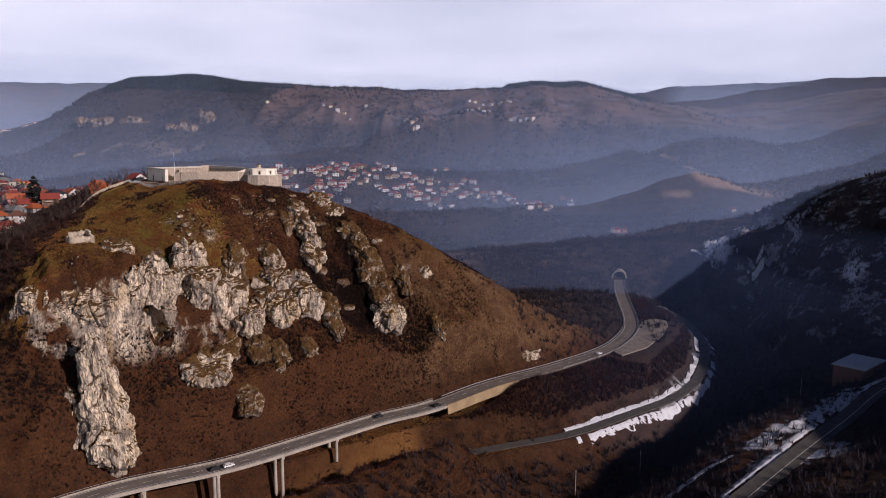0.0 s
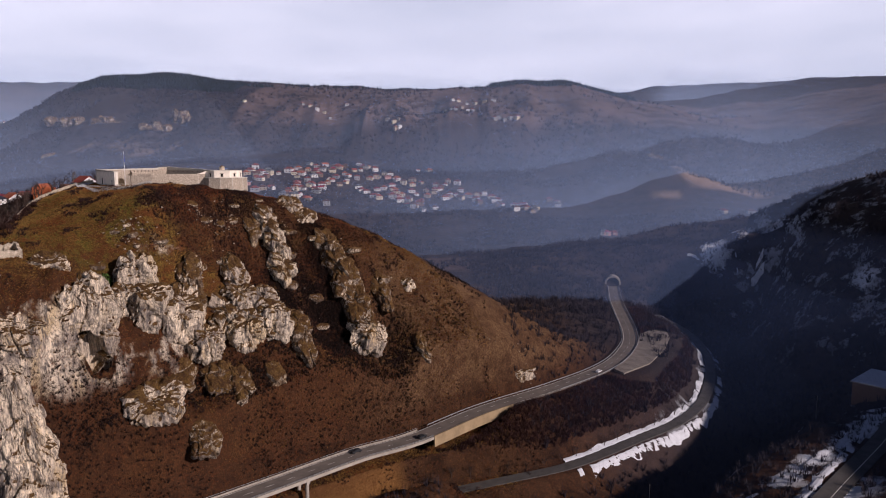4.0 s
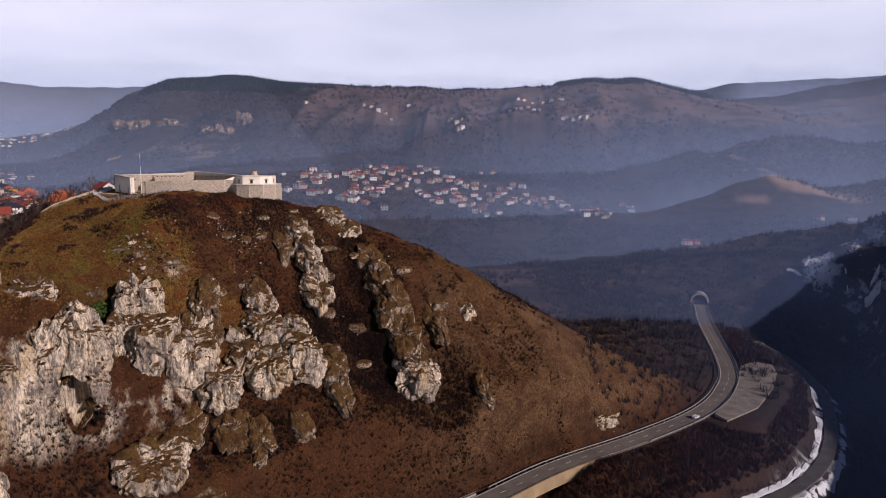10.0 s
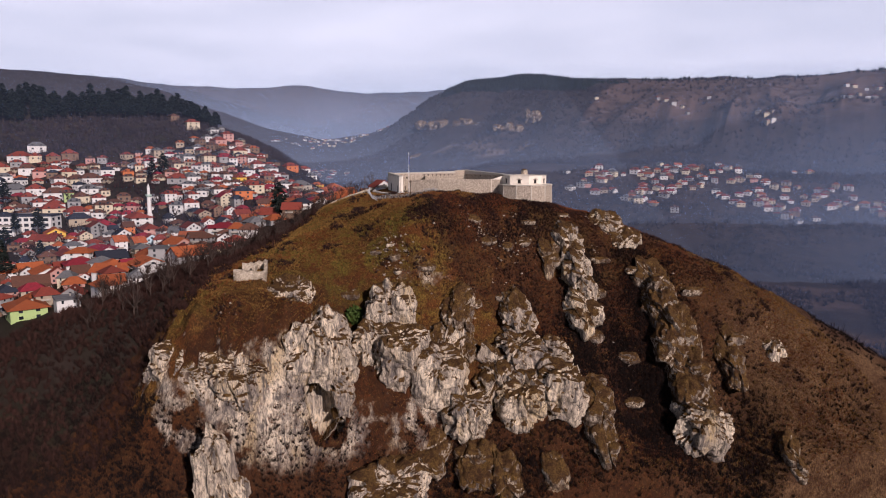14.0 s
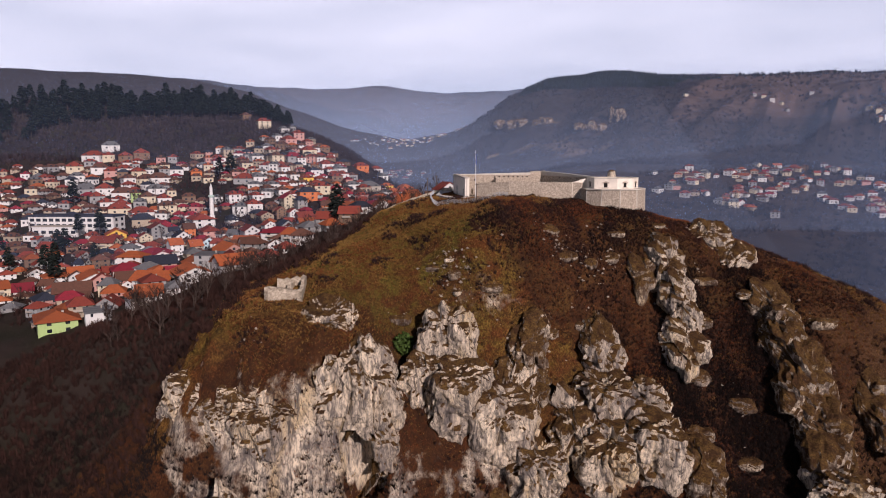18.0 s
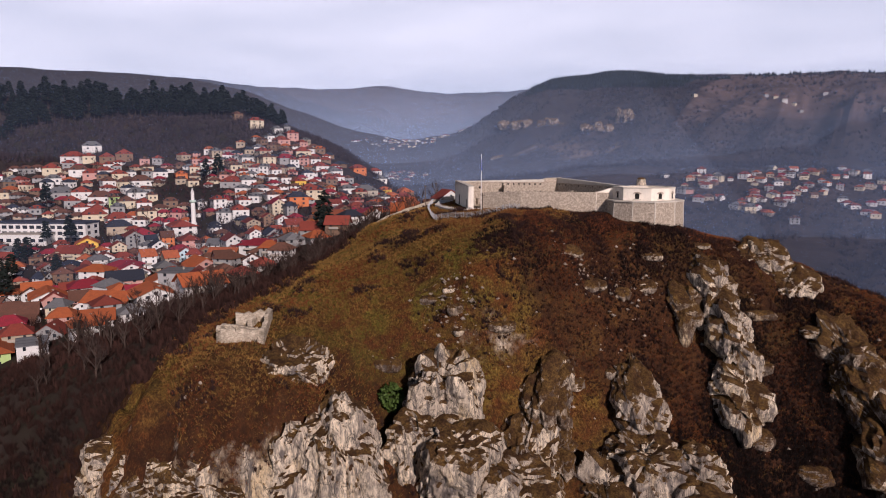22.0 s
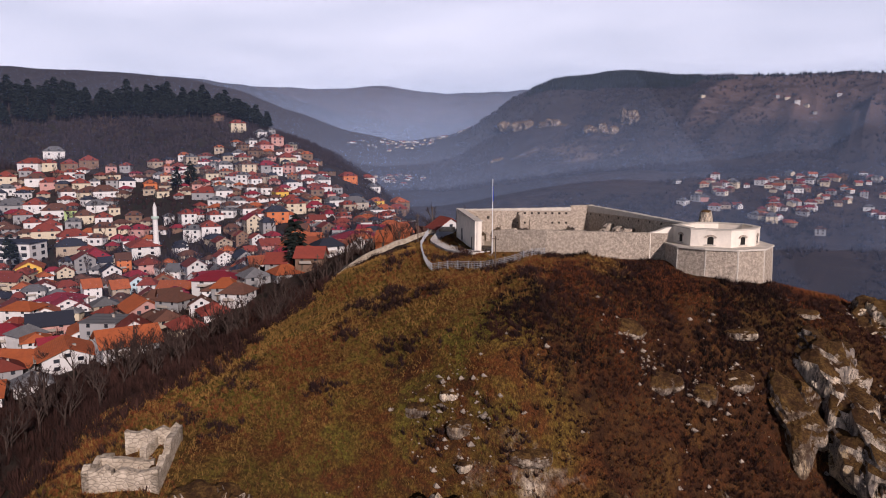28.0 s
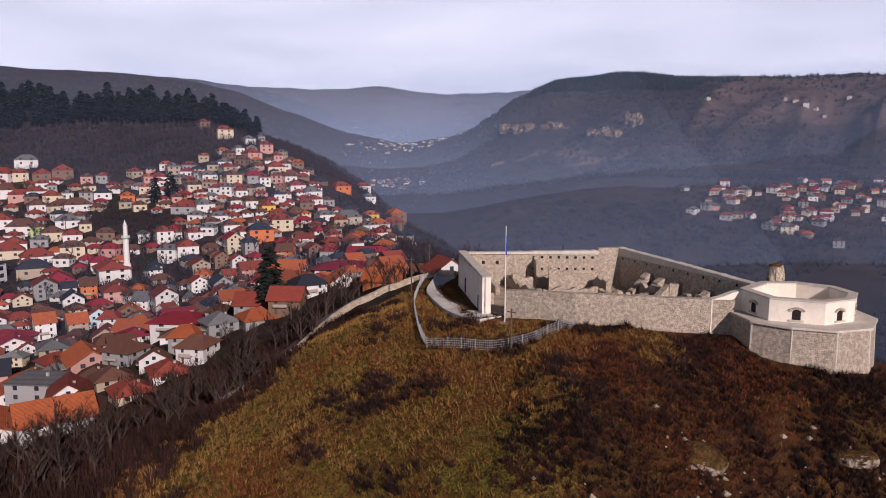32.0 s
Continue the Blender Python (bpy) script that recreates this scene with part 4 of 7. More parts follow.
    upper = [(-106.2, 375.8), (-101.2, 370.2), (-94.2, 371.4), (-91.0, 376.3), (-91.0, 381.7), (-94.4, 386.2), (-100, 387.2), (-104.6, 384.2)]
    n = len(upper)
    inner = [(cx + (x - cx) * 0.84, cy + (y - cy) * 0.84) for x, y in upper]
    bm = bmesh.new()
    rings = [[bm.verts.new((x, y, z)) for x, y in plan] for plan, z in ((upper, 150.4), (upper, 153.75), (inner, 153.75), (inner, 150.7))]
    for lo, hi in zip(rings[:-1], rings[1:]):
        for i in range(n):
            j = (i + 1) % n
            bm.faces.new((lo[i], lo[j], hi[j], hi[i]))
    bm.faces.new(rings[3])
    part("parapet_storey", bm, PALE, bast, "pale ashlar parapet storey, open on top")
    bm = bmesh.new()
    o2 = [(cx + (x - cx) * 1.015, cy + (y - cy) * 1.015) for x, y in upper]
    i2 = [(cx + (x - cx) * 0.83, cy + (y - cy) * 0.83) for x, y in upper]
    rings = [[bm.verts.new((x, y, z)) for x, y in plan] for plan, z in ((o2, 153.75), (o2, 153.98), (i2, 153.98), (i2, 153.75))]
    for lo, hi in zip(rings, rings[1:] + rings[:1]):
        for i in range(n):
            j = (i + 1) % n
            bm.faces.new((lo[i], lo[j], hi[j], hi[i]))
    part("parapet_coping", bm, COPING, bast)
    # arched embrasures, near-black plates for their shade, with a hood and a sill
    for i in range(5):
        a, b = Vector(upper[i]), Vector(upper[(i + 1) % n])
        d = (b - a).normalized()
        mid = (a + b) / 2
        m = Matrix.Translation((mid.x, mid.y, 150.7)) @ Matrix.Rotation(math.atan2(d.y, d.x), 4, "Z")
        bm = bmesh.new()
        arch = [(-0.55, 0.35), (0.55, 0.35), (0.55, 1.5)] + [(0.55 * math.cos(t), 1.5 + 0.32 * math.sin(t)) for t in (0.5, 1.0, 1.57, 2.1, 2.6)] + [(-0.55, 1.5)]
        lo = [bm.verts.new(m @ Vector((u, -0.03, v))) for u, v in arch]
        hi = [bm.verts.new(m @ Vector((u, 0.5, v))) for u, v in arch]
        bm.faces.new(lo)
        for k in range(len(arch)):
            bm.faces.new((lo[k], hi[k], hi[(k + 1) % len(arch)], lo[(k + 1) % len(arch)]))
        part("opening", bm, SHADE_FILL, bast, "dark arched gun opening")
        bm = bmesh.new()
        arc = [(1.15 * math.cos(t), 1.45 + 0.75 * math.sin(t)) for t in np.linspace(0.25, math.pi - 0.25, 8)]
        inn2 = [(0.72 * math.cos(t), 1.45 + 0.42 * math.sin(t)) for t in np.linspace(0.25, math.pi - 0.25, 8)]
        rr = [[bm.verts.new(m @ Vector((u, y, v))) for u, v in pts] for pts, y in ((arc, -0.16), (inn2, -0.16), (inn2, 0.1), (arc, 0.1))]
        for lo, hi in zip(rr, rr[1:] + rr[:1]):
            for k in range(7):
                bm.faces.new((lo[k], lo[k + 1], hi[k + 1], hi[k]))
        part("hood_mould", bm, RUBBLE, bast, "grey stone hood over the opening")
        bm = bmesh.new()
        box(bm, -0.95, 0.95, -0.22, 0.1, 0.15, 0.36, m)
        part("sill", bm, COPING, bast)
    # wing from the curtain to the bastion
    wall_run("wing_wall", (-109.5, 372.2), (-105.8, 375.6), 147, 153.6, 1.2, PALE, fort, "", 152.3, 153.7)
    # ruined rooms in the court: low broken walls and raking buttresses
    rooms = [((-156, 384.5), (-151, 379), 148.6), ((-151, 386), (-147, 390), 148.8), ((-128, 387), (-121, 383), 148.6), ((-127, 392), (-122, 388.5), 149.6), ((-118, 386.5), (-112, 382), 149.2), ((-115, 377), (-110.5, 379.5), 148.4),
             ((-158, 380), (-147, 369.5), 149.2), ((-154, 389), (-146, 380), 149.4), ((-146, 380), (-139, 375), 149.0), ((-150, 393), (-147.5, 389.5), 152.6),
             ((-147.5, 389.5), (-139, 396), 149.2), ((-143, 386), (-136, 391), 150.6), ((-139, 375), (-131, 381), 149.4), ((-136, 391), (-131, 385), 149.8),
             ((-131, 381), (-124, 376), 149.2), ((-133, 372), (-124, 375.5), 149.0), ((-124, 376), (-116, 380), 149.3), ((-120, 373.5), (-114, 376.5), 149.0)]
    for a, b, top in rooms:
        top += 0.8
        wall_run("ruined_wall", a, b, 146.4, top, 0.9, RUBBLE, fort, "low broken wall of a roofless room", top + random.uniform(-0.6, 0.9), top + random.uniform(-0.9, 0.5))
    a, b = Vector(R), Vector(K2)
    d = (b - a).normalized()
    inn = Vector((-d.y, d.x))
    for i, (k, reach, top) in enumerate(((6, 4.2, 149.6), (10.5, 6.5, 151.2), (14, 5.2, 150.4), (18.5, 6.8, 151.6), (22.5, 6.0, 151.3), (27, 5.0, 151.9))):
        p = a + d * k + inn * 1.4
        q = p + inn * reach + d * random.uniform(-0.8, 0.8)
        mid = p.lerp(q, 0.45)
        wall_run("raking_wall", p, mid, 146.4, 151, 1.5, RUBBLE, fort, "broken pale cross wall", top, top - 0.5)
        wall_run("raking_wall", mid, q, 146.4, 151, 1.4, RUBBLE, fort, "", top - 0.9, 148.2)
    for k in range(46):  # fallen stones in the court
        me = crag_mesh("fallen_stone", random.uniform(0.4, 1.1), random.uniform(0.4, 0.9), random.uniform(0.3, 0.8), 70 + k, 2)
        me.materials[0] = RUIN_STONE
        u, v = random.uniform(0.06, 0.94), random.uniform(0.12, 0.85)
        p = Vector(A).lerp(Vector(E), u).lerp(Vector(K1).lerp(Vector(R), u), v)
        child("fallen_stone", me, fort, pose(p.x, p.y, 147.5, 0, 0, random.uniform(0, 360)))
    return fort


fort = build_fort()


def build_court():
    bm = bmesh.new()
    plan = [(-162, 385), (-145.5, 366), (-140, 364.6), (-128.5, 365.8), (-107.5, 375), (-105.5, 382), (-134.5, 402.4), (-139, 399.4)]
    bm.faces.new([bm.verts.new((x, y, 147.35)) for x, y in plan])
    g = bmesh.ops.extrude_face_region(bm, geom=list(bm.faces))
    bmesh.ops.translate(bm, vec=(0, 0, -1.2), verts=[v for v in g["geom"] if isinstance(v, bmesh.types.BMVert)])
    ob = part("fort_court", bm, plain_material("court_earth", (0.42, 0.34, 0.24), 0.3, 0.95, 0.35, 0, 0.4))
    tagged(ob, "trodden earth court inside the fortress", "court", "", "structure")


build_court()


def build_crags():
    for (x, y, rx, ry, rz, turn, seed, sunk, overgrown), z in zip(LEDGES, grounds(LEDGES)):
        me = crag_mesh("rock_ledge", rx, ry, rz, seed, 5)
        if overgrown:
            me.materials[0] = OVERGROWN_ROCK
        ob = new("rock_ledge", me)
        long = 1.0 if sunk < 0.2 else 1.5  # the upper ones run far back into the slope
        ob.matrix_world = pose(x, y + (long - 1) * ry * 0.8, float(z) - sunk * rz + (long - 1) * ry * 0.5, 14 if sunk < 0.2 else 36, 0, turn) @ Matrix.Diagonal((1, long, 1, 1))
        tagged(ob, "dark lichened limestone ledge half grown over by scrub" if overgrown else "pale fluted limestone ledge breaking out of the turf", "rock", "rock ledges of the hill")
    for x, y, z, rx, ry, rz, turn, seed, *tilt in CRAGS + CRAGS_LOW + CRAGS_SMALL:
        caves = ()
        if z is None:  # low broken outcrops, wider than high
            rx, rz = rx * 1.25, rz * 0.75
            z = ground_at(x, y) - 0.6 * rz
        if seed == 2:
            caves = ((9, -6, 4.5, 7, 6.5), (3, -6, 2.4, 5, 4.5), (-8, -7, 2.2, 2.6, 4.0))
        if seed == 3:
            caves = ((0.5, -9, 5.2, 9.0, 12), (-6.0, -12, 2.0, 4.5, 8))
        if seed == 1:
            caves = ((8, -9, 1.7, 2.2, 3.5), (-3, -7, 2.2, 2.6, 2.5))
        big = bool(tilt)
        me = crag_mesh("crag", rx, ry, rz, seed, 6 if seed in (1, 2, 3, 21) else 5 if big else 4, caves, 0.9 if seed in (3, 5) else 0.0, 0.38 if seed == 21 else 0.0, -0.12 if seed == 21 else 0.0)
        if seed >= 80 or seed in (20, 24, 25, 36, 34, 28, 29):
            me.materials[0] = OVERGROWN_ROCK
        ob = new("crag" if big else "boulder", me)
        ob.matrix_world = pose(x, y, z, tilt[0] if tilt else 0, 0, turn)
        if seed == 21:
            tagged(ob, "tall free-standing limestone pillar rising from the scrub slope", "rock", "crags of the hill")
        elif big:
            tagged(ob, "weathered pale limestone crag with dark cracks and turf on top", "rock", "crags of the hill")
        else:
            tagged(ob, "low grey limestone outcrop in the dry grass", "rock", "outcrops on the slope")


build_crags()


def build_loose_stones():
    """Small broken stones lying round the outcrops, too many to count."""
    rng = random.Random(61)
    vs, fs = [], []
    for x, y, *_ in LEDGES[15:] + CRAGS_SMALL + CRAGS_SMALL[:4] * 3 + LEDGES[29:33] * 3:
        for _ in range(9):
            px, py = x + rng.gauss(0, 2.8), y + rng.gauss(0, 1.7)
            r = 0.16 + 0.5 * rng.random() ** 3
            c = Vector((px, py, ground_at(px, py) + 0.15 * r))
            n = len(vs)
            for d in ((1, 0, 0), (0, 1, 0), (-1, 0, 0), (0, -1, 0), (0, 0, 1), (0, 0, -1)):
                vs.append(c + Vector((d[0] * rng.uniform(0.7, 1.5), d[1] * rng.uniform(0.6, 1.1), d[2] * rng.uniform(0.5, 1.0))) * r)
            fs += [(n + a, n + b, n + t) for a, b in ((0, 1), (1, 2), (2, 3), (3, 0)) for t in (4,)] + [(n + b, n + a, n + 5) for a, b in ((0, 1), (1, 2), (2, 3), (3, 0))]
    me = bpy.data.meshes.new("loose_stones")
    me.from_pydata(vs, [], fs)
    me.materials.append(LOOSE_STONE)
    tagged(new("loose_stones", me), "small broken limestone pieces lying round the outcrops", "stones", "", "stuff")


build_loose_stones()


def build_far_cliffs():
    """Grey limestone walls on the mountain across the valley: narrow buttresses side by side."""
    rng = random.Random(77)
    for x, y, z, w, h in ((-822, 1640, 236, 30, 15), (-790, 1630, 238, 26, 15), (-715, 1604, 234, 22, 12), (-683, 1602, 236, 18, 10), (-580, 1528, 222, 20, 13), (-553, 1528, 222, 16, 13), (-528, 1568, 240, 16, 22), (-514, 1563, 234, 12, 18),
                          (433, 1353, 156, 12, 13), (370, 1440, 168, 10, 11), (-770, 1486, 160, 14, 11), (-450, 1554, 206, 13, 13), (-380, 1554, 220, 10, 11)):
        for k in range(3):
            ob = new("cliff", crag_mesh("cliff", w * rng.uniform(0.3, 0.5), 9, h * rng.uniform(0.6, 1.05), rng.randint(1, 90), 4))
            ob.matrix_world = pose(x + (k - 1) * w * 0.62, y + rng.uniform(-3, 3), z + rng.uniform(-5, 5), 14, rng.uniform(-8, 8), rng.uniform(-20, 20))
            ob.data.materials[0] = OVERGROWN_ROCK
            tagged(ob, "pale grey limestone buttress on the far mountainside", "cliff", "cliffs across the valley")


build_far_cliffs()


# ---------------------------------------------------------------- roads and viaduct
def ribbon(name, line, half, up, material, label, kind="structure", category="road"):
    bm = bmesh.new()
    sweep(bm, line, [(-half, up), (half, up), (half, up - 0.9), (-half, up - 0.9)])
    bmesh.ops.recalc_face_normals(bm, faces=bm.faces)
    return tagged(part(name, bm, material), label, category, "", kind)


HIGH = curve_line(ROAD_LINE, 6)
OLD = curve_line(OLD_LINE, 6)
RIGHT = curve_line(RIGHT_LINE, 5)
ribbon("road_upper", HIGH, 4.6, 0.35, ASPHALT, "two-lane asphalt road curving along the hill to a tunnel")
ribbon("road_old", OLD, 2.9, 0.2, OLD_ASPHALT, "narrow old valley road between snowy verges")
ribbon("road_right", RIGHT, 4.0, 0.25, OLD_ASPHALT, "dark shaded road on the far bank")


def snow_strip(line, widths, seed, label):
    """An uneven strip of old snow lying on the ground along a line of the plan; widths to its left and right."""
    bm = bmesh.new()
    rows = []
    for x, y, *_, h in along([(p[0], p[1], 0) for p in line], 2.5):
        side = Vector((math.sin(h), -math.cos(h)))
        k = 0.55 + 0.9 * abs(noise.noise((x / 9, y / 9, seed)))
        row = []
        for u in (widths[0] * k, widths[0] * 0.3, widths[1] * 0.3, widths[1] * (0.5 + abs(noise.noise((x / 7, y / 7, seed + 3))))):
            px, py = x + side.x * u, y + side.y * u
            row.append(bm.verts.new((px, py, ground_at(px, py) + (0.4 if row and len(row) < 3 else 0.1))))
        rows.append(row)
    for n, (r, t) in enumerate(zip(rows[:-1], rows[1:])):
        if noise.noise((n / 6.0, seed * 3.3, 1.0)) > -0.28:
            for i in range(3):
                bm.faces.new((r[i], t[i], t[i + 1], r[i + 1]))
    tagged(part("snow_strip", bm, SNOW, None, label), label, "snow", "", "structure")


def offset(line, u):
    out = []
    for i, p in enumerate(line):
        a, b = Vector(line[max(0, i - 1)]), Vector(line[min(len(line) - 1, i + 1)])
        d = b - a
        side = Vector((d.y, -d.x, 0)).normalized()
        out.append(tuple(Vector(p) + side * u))
    return out


def snow_banks():
    near = [p for p in OLD if p[0] > 62]
    snow_strip(offset(near, 5.0), (-1.6, 2.6), 1.0, "old snow along the outer verge of the valley road")
    snow_strip(offset(near, -4.6), (-2.0, 1.4), 2.0, "thin old snow along the inner verge of the valley road")
    snow_strip([(84, 254), (100, 268), (113, 277), (139, 287), (171, 311), (187, 323), (218, 354)], (-2.0, 2.4), 4.0, "old snow along the foot of the shaded road")
    snow_strip(offset(RIGHT, -7.0)[3:], (-2.2, 2.2), 5.0, "old snow on the verge of the shaded road")
    for n, line in enumerate(HILL_TRACKS):
        snow_strip(line, (-1.5, 1.5), 6.0 + n, "snow-covered track across the shaded hillside")


snow_banks()


def markings():
    for u in (-4.1, 4.1):
        bm = bmesh.new()
        sweep(bm, offset(HIGH, u), [(-0.1, 0.36), (0.1, 0.36), (0.1, 0.35), (-0.1, 0.35)])
        tagged(part("edge_line", bm, PAINT), "white painted edge line of the road", "road marking", "", "structure")
    bm = bmesh.new()
    for x, y, z, h in along(HIGH, 9.0):
        box(bm, -2.0, 2.0, -0.08, 0.08, 0.35, 0.362, Matrix.Translation((x, y, z)) @ Matrix.Rotation(h, 4, "Z"))
    tagged(part("centre_line", bm, PAINT), "dashed white centre line of the road", "road marking", "", "structure")
    bm = bmesh.new()
    sweep(bm, offset(RIGHT, 1.0), [(-0.1, 0.262), (0.1, 0.262), (0.1, 0.25), (-0.1, 0.25)])
    tagged(part("edge_line", bm, PAINT), "white painted line on the shaded road", "road marking", "", "structure")


markings()


def build_viaduct():
    deck_line = [p for p in HIGH if -152 < p[0] < -1]
    via = thing("viaduct", Matrix(), "concrete road viaduct on slim round piers below the cliff", "viaduct")
    bm = bmesh.new()
    sweep(bm, deck_line, [(-5.6, 0.30), (5.6, 0.30), (5.6, -0.5), (3.4, -1.3), (-3.4, -1.3), (-5.6, -0.5)])
    bmesh.ops.recalc_face_normals(bm, faces=bm.faces)
    part("deck", bm, CONCRETE, via, "long concrete deck")
    for u in (-5.35, 5.35):
        bm = bmesh.new()
        sweep(bm, offset(deck_line, u), [(-0.22, 0.30), (0.22, 0.30), (0.22, 0.75), (-0.22, 0.75)])
        bmesh.ops.recalc_face_normals(bm, faces=bm.faces)
        part("kerb", bm, CONCRETE, via)
        rail = offset(deck_line, u)
        bm = bmesh.new()
        sweep(bm, rail, [(-0.05, 1.35), (0.05, 1.35), (0.05, 1.45), (-0.05, 1.45)])
        part("handrail", bm, STEEL, via, "grey steel handrail")
        bm = bmesh.new()
        for x, y, z, h in along(rail, 2.0):
            box(bm, -0.04, 0.04, -0.04, 0.04, 0.7, 1.4, Matrix.Translation((x, y, z)))
        tagged(part("baluster", bm, STEEL, via), kind="stuff")
    for x, y, z, h in along(deck_line, 26.0)[:6]:
        m = Matrix.Translation((x, y, z)) @ Matrix.Rotation(h, 4, "Z")
        low = min(ground_at(x, y), z - 6) - z - 2
        bm = bmesh.new()
        box(bm, -0.7, 0.7, -4.0, 4.0, -2.3, -1.25, m)
        cross = part("crosshead", bm, CONCRETE, via)
        for s in (-2.9, 2.9):
            bm = bmesh.new()
            p, q = m @ Vector((0, s, low)), m @ Vector((0, s, -2.2))
            tube(bm, p, q, 0.75, 0.7, 14)
            part("pier", bm, CONCRETE, via, "round concrete pier")
    # retaining wall where the deck meets the hill
    wall = [p for p in HIGH if -2 < p[0] < 44]
    bm = bmesh.new()
    sweep(bm, offset(wall, 5.4), [(-0.4, 0.9), (0.2, 0.9), (0.45, -3.8), (-0.4, -3.8)])
    bmesh.ops.recalc_face_normals(bm, faces=bm.faces)
    tagged(part("retaining_wall", bm, plain_material("ochre_stained_concrete", (0.32, 0.235, 0.135), 0.25, 0.9, 0.2, 0, 0.3)), "ochre-stained concrete retaining wall below the road", "wall", "", "structure")


build_viaduct()


def guard_rails():
    for name, lo, hi, u in (("far", 62, 170, 5.2), ("near", -1, 160, -5.2)):
        line = offset([p for p in HIGH if lo < p[0] < hi], u)
        g = thing("guard_rail", Matrix(), "grey steel guard rail along the upper road", "guard rail", "guard rails")
        bm = bmesh.new()
        sweep(bm, line, [(-0.06, 0.8), (0.06, 0.8), (0.06, 1.15), (-0.06, 1.15)])
        part("beam", bm, STEEL, g)
        bm = bmesh.new()
        for x, y, z, h in along(line, 4.0):
            box(bm, -0.06, 0.06, -0.06, 0.06, -0.2, 1.1, Matrix.Translation((x, y, z)))
        tagged(part("post", bm, STEEL, g), kind="stuff")


guard_rails()


def build_tunnel():
    t = thing("tunnel_portal", pose(166.5, 646, 46.9, 0, 0, -13), "concrete horseshoe tunnel portal in the wooded hill", "tunnel")
    bm = bmesh.new()
    n = 18
    arc = [(5.6 * math.cos(a), 5.6 * math.sin(a) + 1.4) for a in np.linspace(-0.25, math.pi + 0.25, n)]
    arc2 = [(7.0 * math.cos(a), 7.0 * math.sin(a) + 1.4) for a in np.linspace(-0.2, math.pi + 0.2, n)]
    rr = [[bm.verts.new((u, y, v)) for u, v in pts] for pts, y in ((arc2, -1.2), (arc, -1.2), (arc, 14), (arc2, 14))]
    for lo, hi in zip(rr, rr[1:] + rr[:1]):
        for k in range(n - 1):
            bm.faces.new((lo[k], lo[k + 1], hi[k + 1], hi[k]))
    bmesh.ops.recalc_face_normals(bm, faces=bm.faces)
    part("ring", bm, CONCRETE, t, "thick concrete arch ring")
    # a near-black face closes the bore, in place of its unlit depth
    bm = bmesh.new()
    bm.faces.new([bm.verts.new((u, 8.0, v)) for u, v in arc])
    part("bore", bm, SHADE_FILL, t, "dark tunnel bore")


build_tunnel()


def paint_terrace():
    """The paved lay-by beside the bend."""
    bm = bmesh.new()
    plan = [(106, 398), (126, 416), (144, 444), (157, 472), (160, 486), (152, 492), (142, 484), (129, 452), (116, 428), (103, 406)]
    vs = [bm.verts.new((x, y, 44.62)) for x, y in plan]
    bm.faces.new(vs)
    g = bmesh.ops.extrude_face_region(bm, geom=list(bm.faces))
    bmesh.ops.translate(bm, vec=(0, 0, -3.0), verts=[v for v in g["geom"] if isinstance(v, bmesh.types.BMVert)])
    bmesh.ops.recalc_face_normals(bm, faces=bm.faces)
    tagged(part("layby", bm, plain_material("grey_gravel", (0.22, 0.19, 0.16), 0.3, 0.95, 0.2, 0, 0.3)), "grey gravel lay-by outside the bend", "lay-by", "", "structure")


paint_terrace()


def car(x, y, z, heading, paint, label):
    c = thing("car", pose(x, y, z, 0, 0, math.degrees(heading)), label, "car", "cars on the road")
    prof = [(-2.1, 0.35), (-2.1, 0.85), (-1.9, 1.0), (-1.35, 1.42), (0.45, 1.45), (1.1, 0.98), (2.0, 0.85), (2.15, 0.6), (2.1, 0.35)]
    bm = bmesh.new()
    l = [bm.verts.new((u, -0.85, v)) for u, v in prof]
    r = [bm.verts.new((u, 0.85, v)) for u, v in prof]
    bm.faces.new(l)
    bm.faces.new(r[::-1])
    for i in range(len(prof)):
        j = (i + 1) % len(prof)
        bm.faces.new((l[j], l[i], r[i], r[j]))
    bmesh.ops.recalc_face_normals(bm, faces=bm.faces)
    part("body", bm, paint, c)
    bm = bmesh.new()
    box(bm, -1.4, 0.6, -0.87, 0.87, 1.02, 1.34)
    part("cabin_glass", bm, GLASS, c)
    for u in (-1.3, 1.35):
        for s in (-0.8, 0.8):
            bm = bmesh.new()
            tube(bm, (u, s - 0.1, 0.32), (u, s + 0.1, 0.32), 0.32, 0.32, 12)
            part("wheel", bm, RUBBER, c)


def cars():
    pts = along(HIGH, 1.0)

    def at(px, lane_side):
        x, y, z, h = min(pts, key=lambda q: abs(q[0] - px))
        s = Vector((math.sin(h), -math.cos(h))) * lane_side
        return x + s.x, y + s.y, z + 0.36, h + (math.pi if lane_side < 0 else 0)

    for px, side, paint, label in ((-84, 2, CAR_WHITE, "white pickup car on the viaduct"), (-88, 2, CAR_DARK, "dark hatchback car on the viaduct"), (-28, -2, CAR_DARK, "dark car driving over the viaduct"),
                                   (-4, 2, CAR_DARK, "dark saloon car near the retaining wall"), (92, 2, CAR_WHITE, "small white car in the bend of the road")):
        car(*at(px, side), paint, label)


cars()


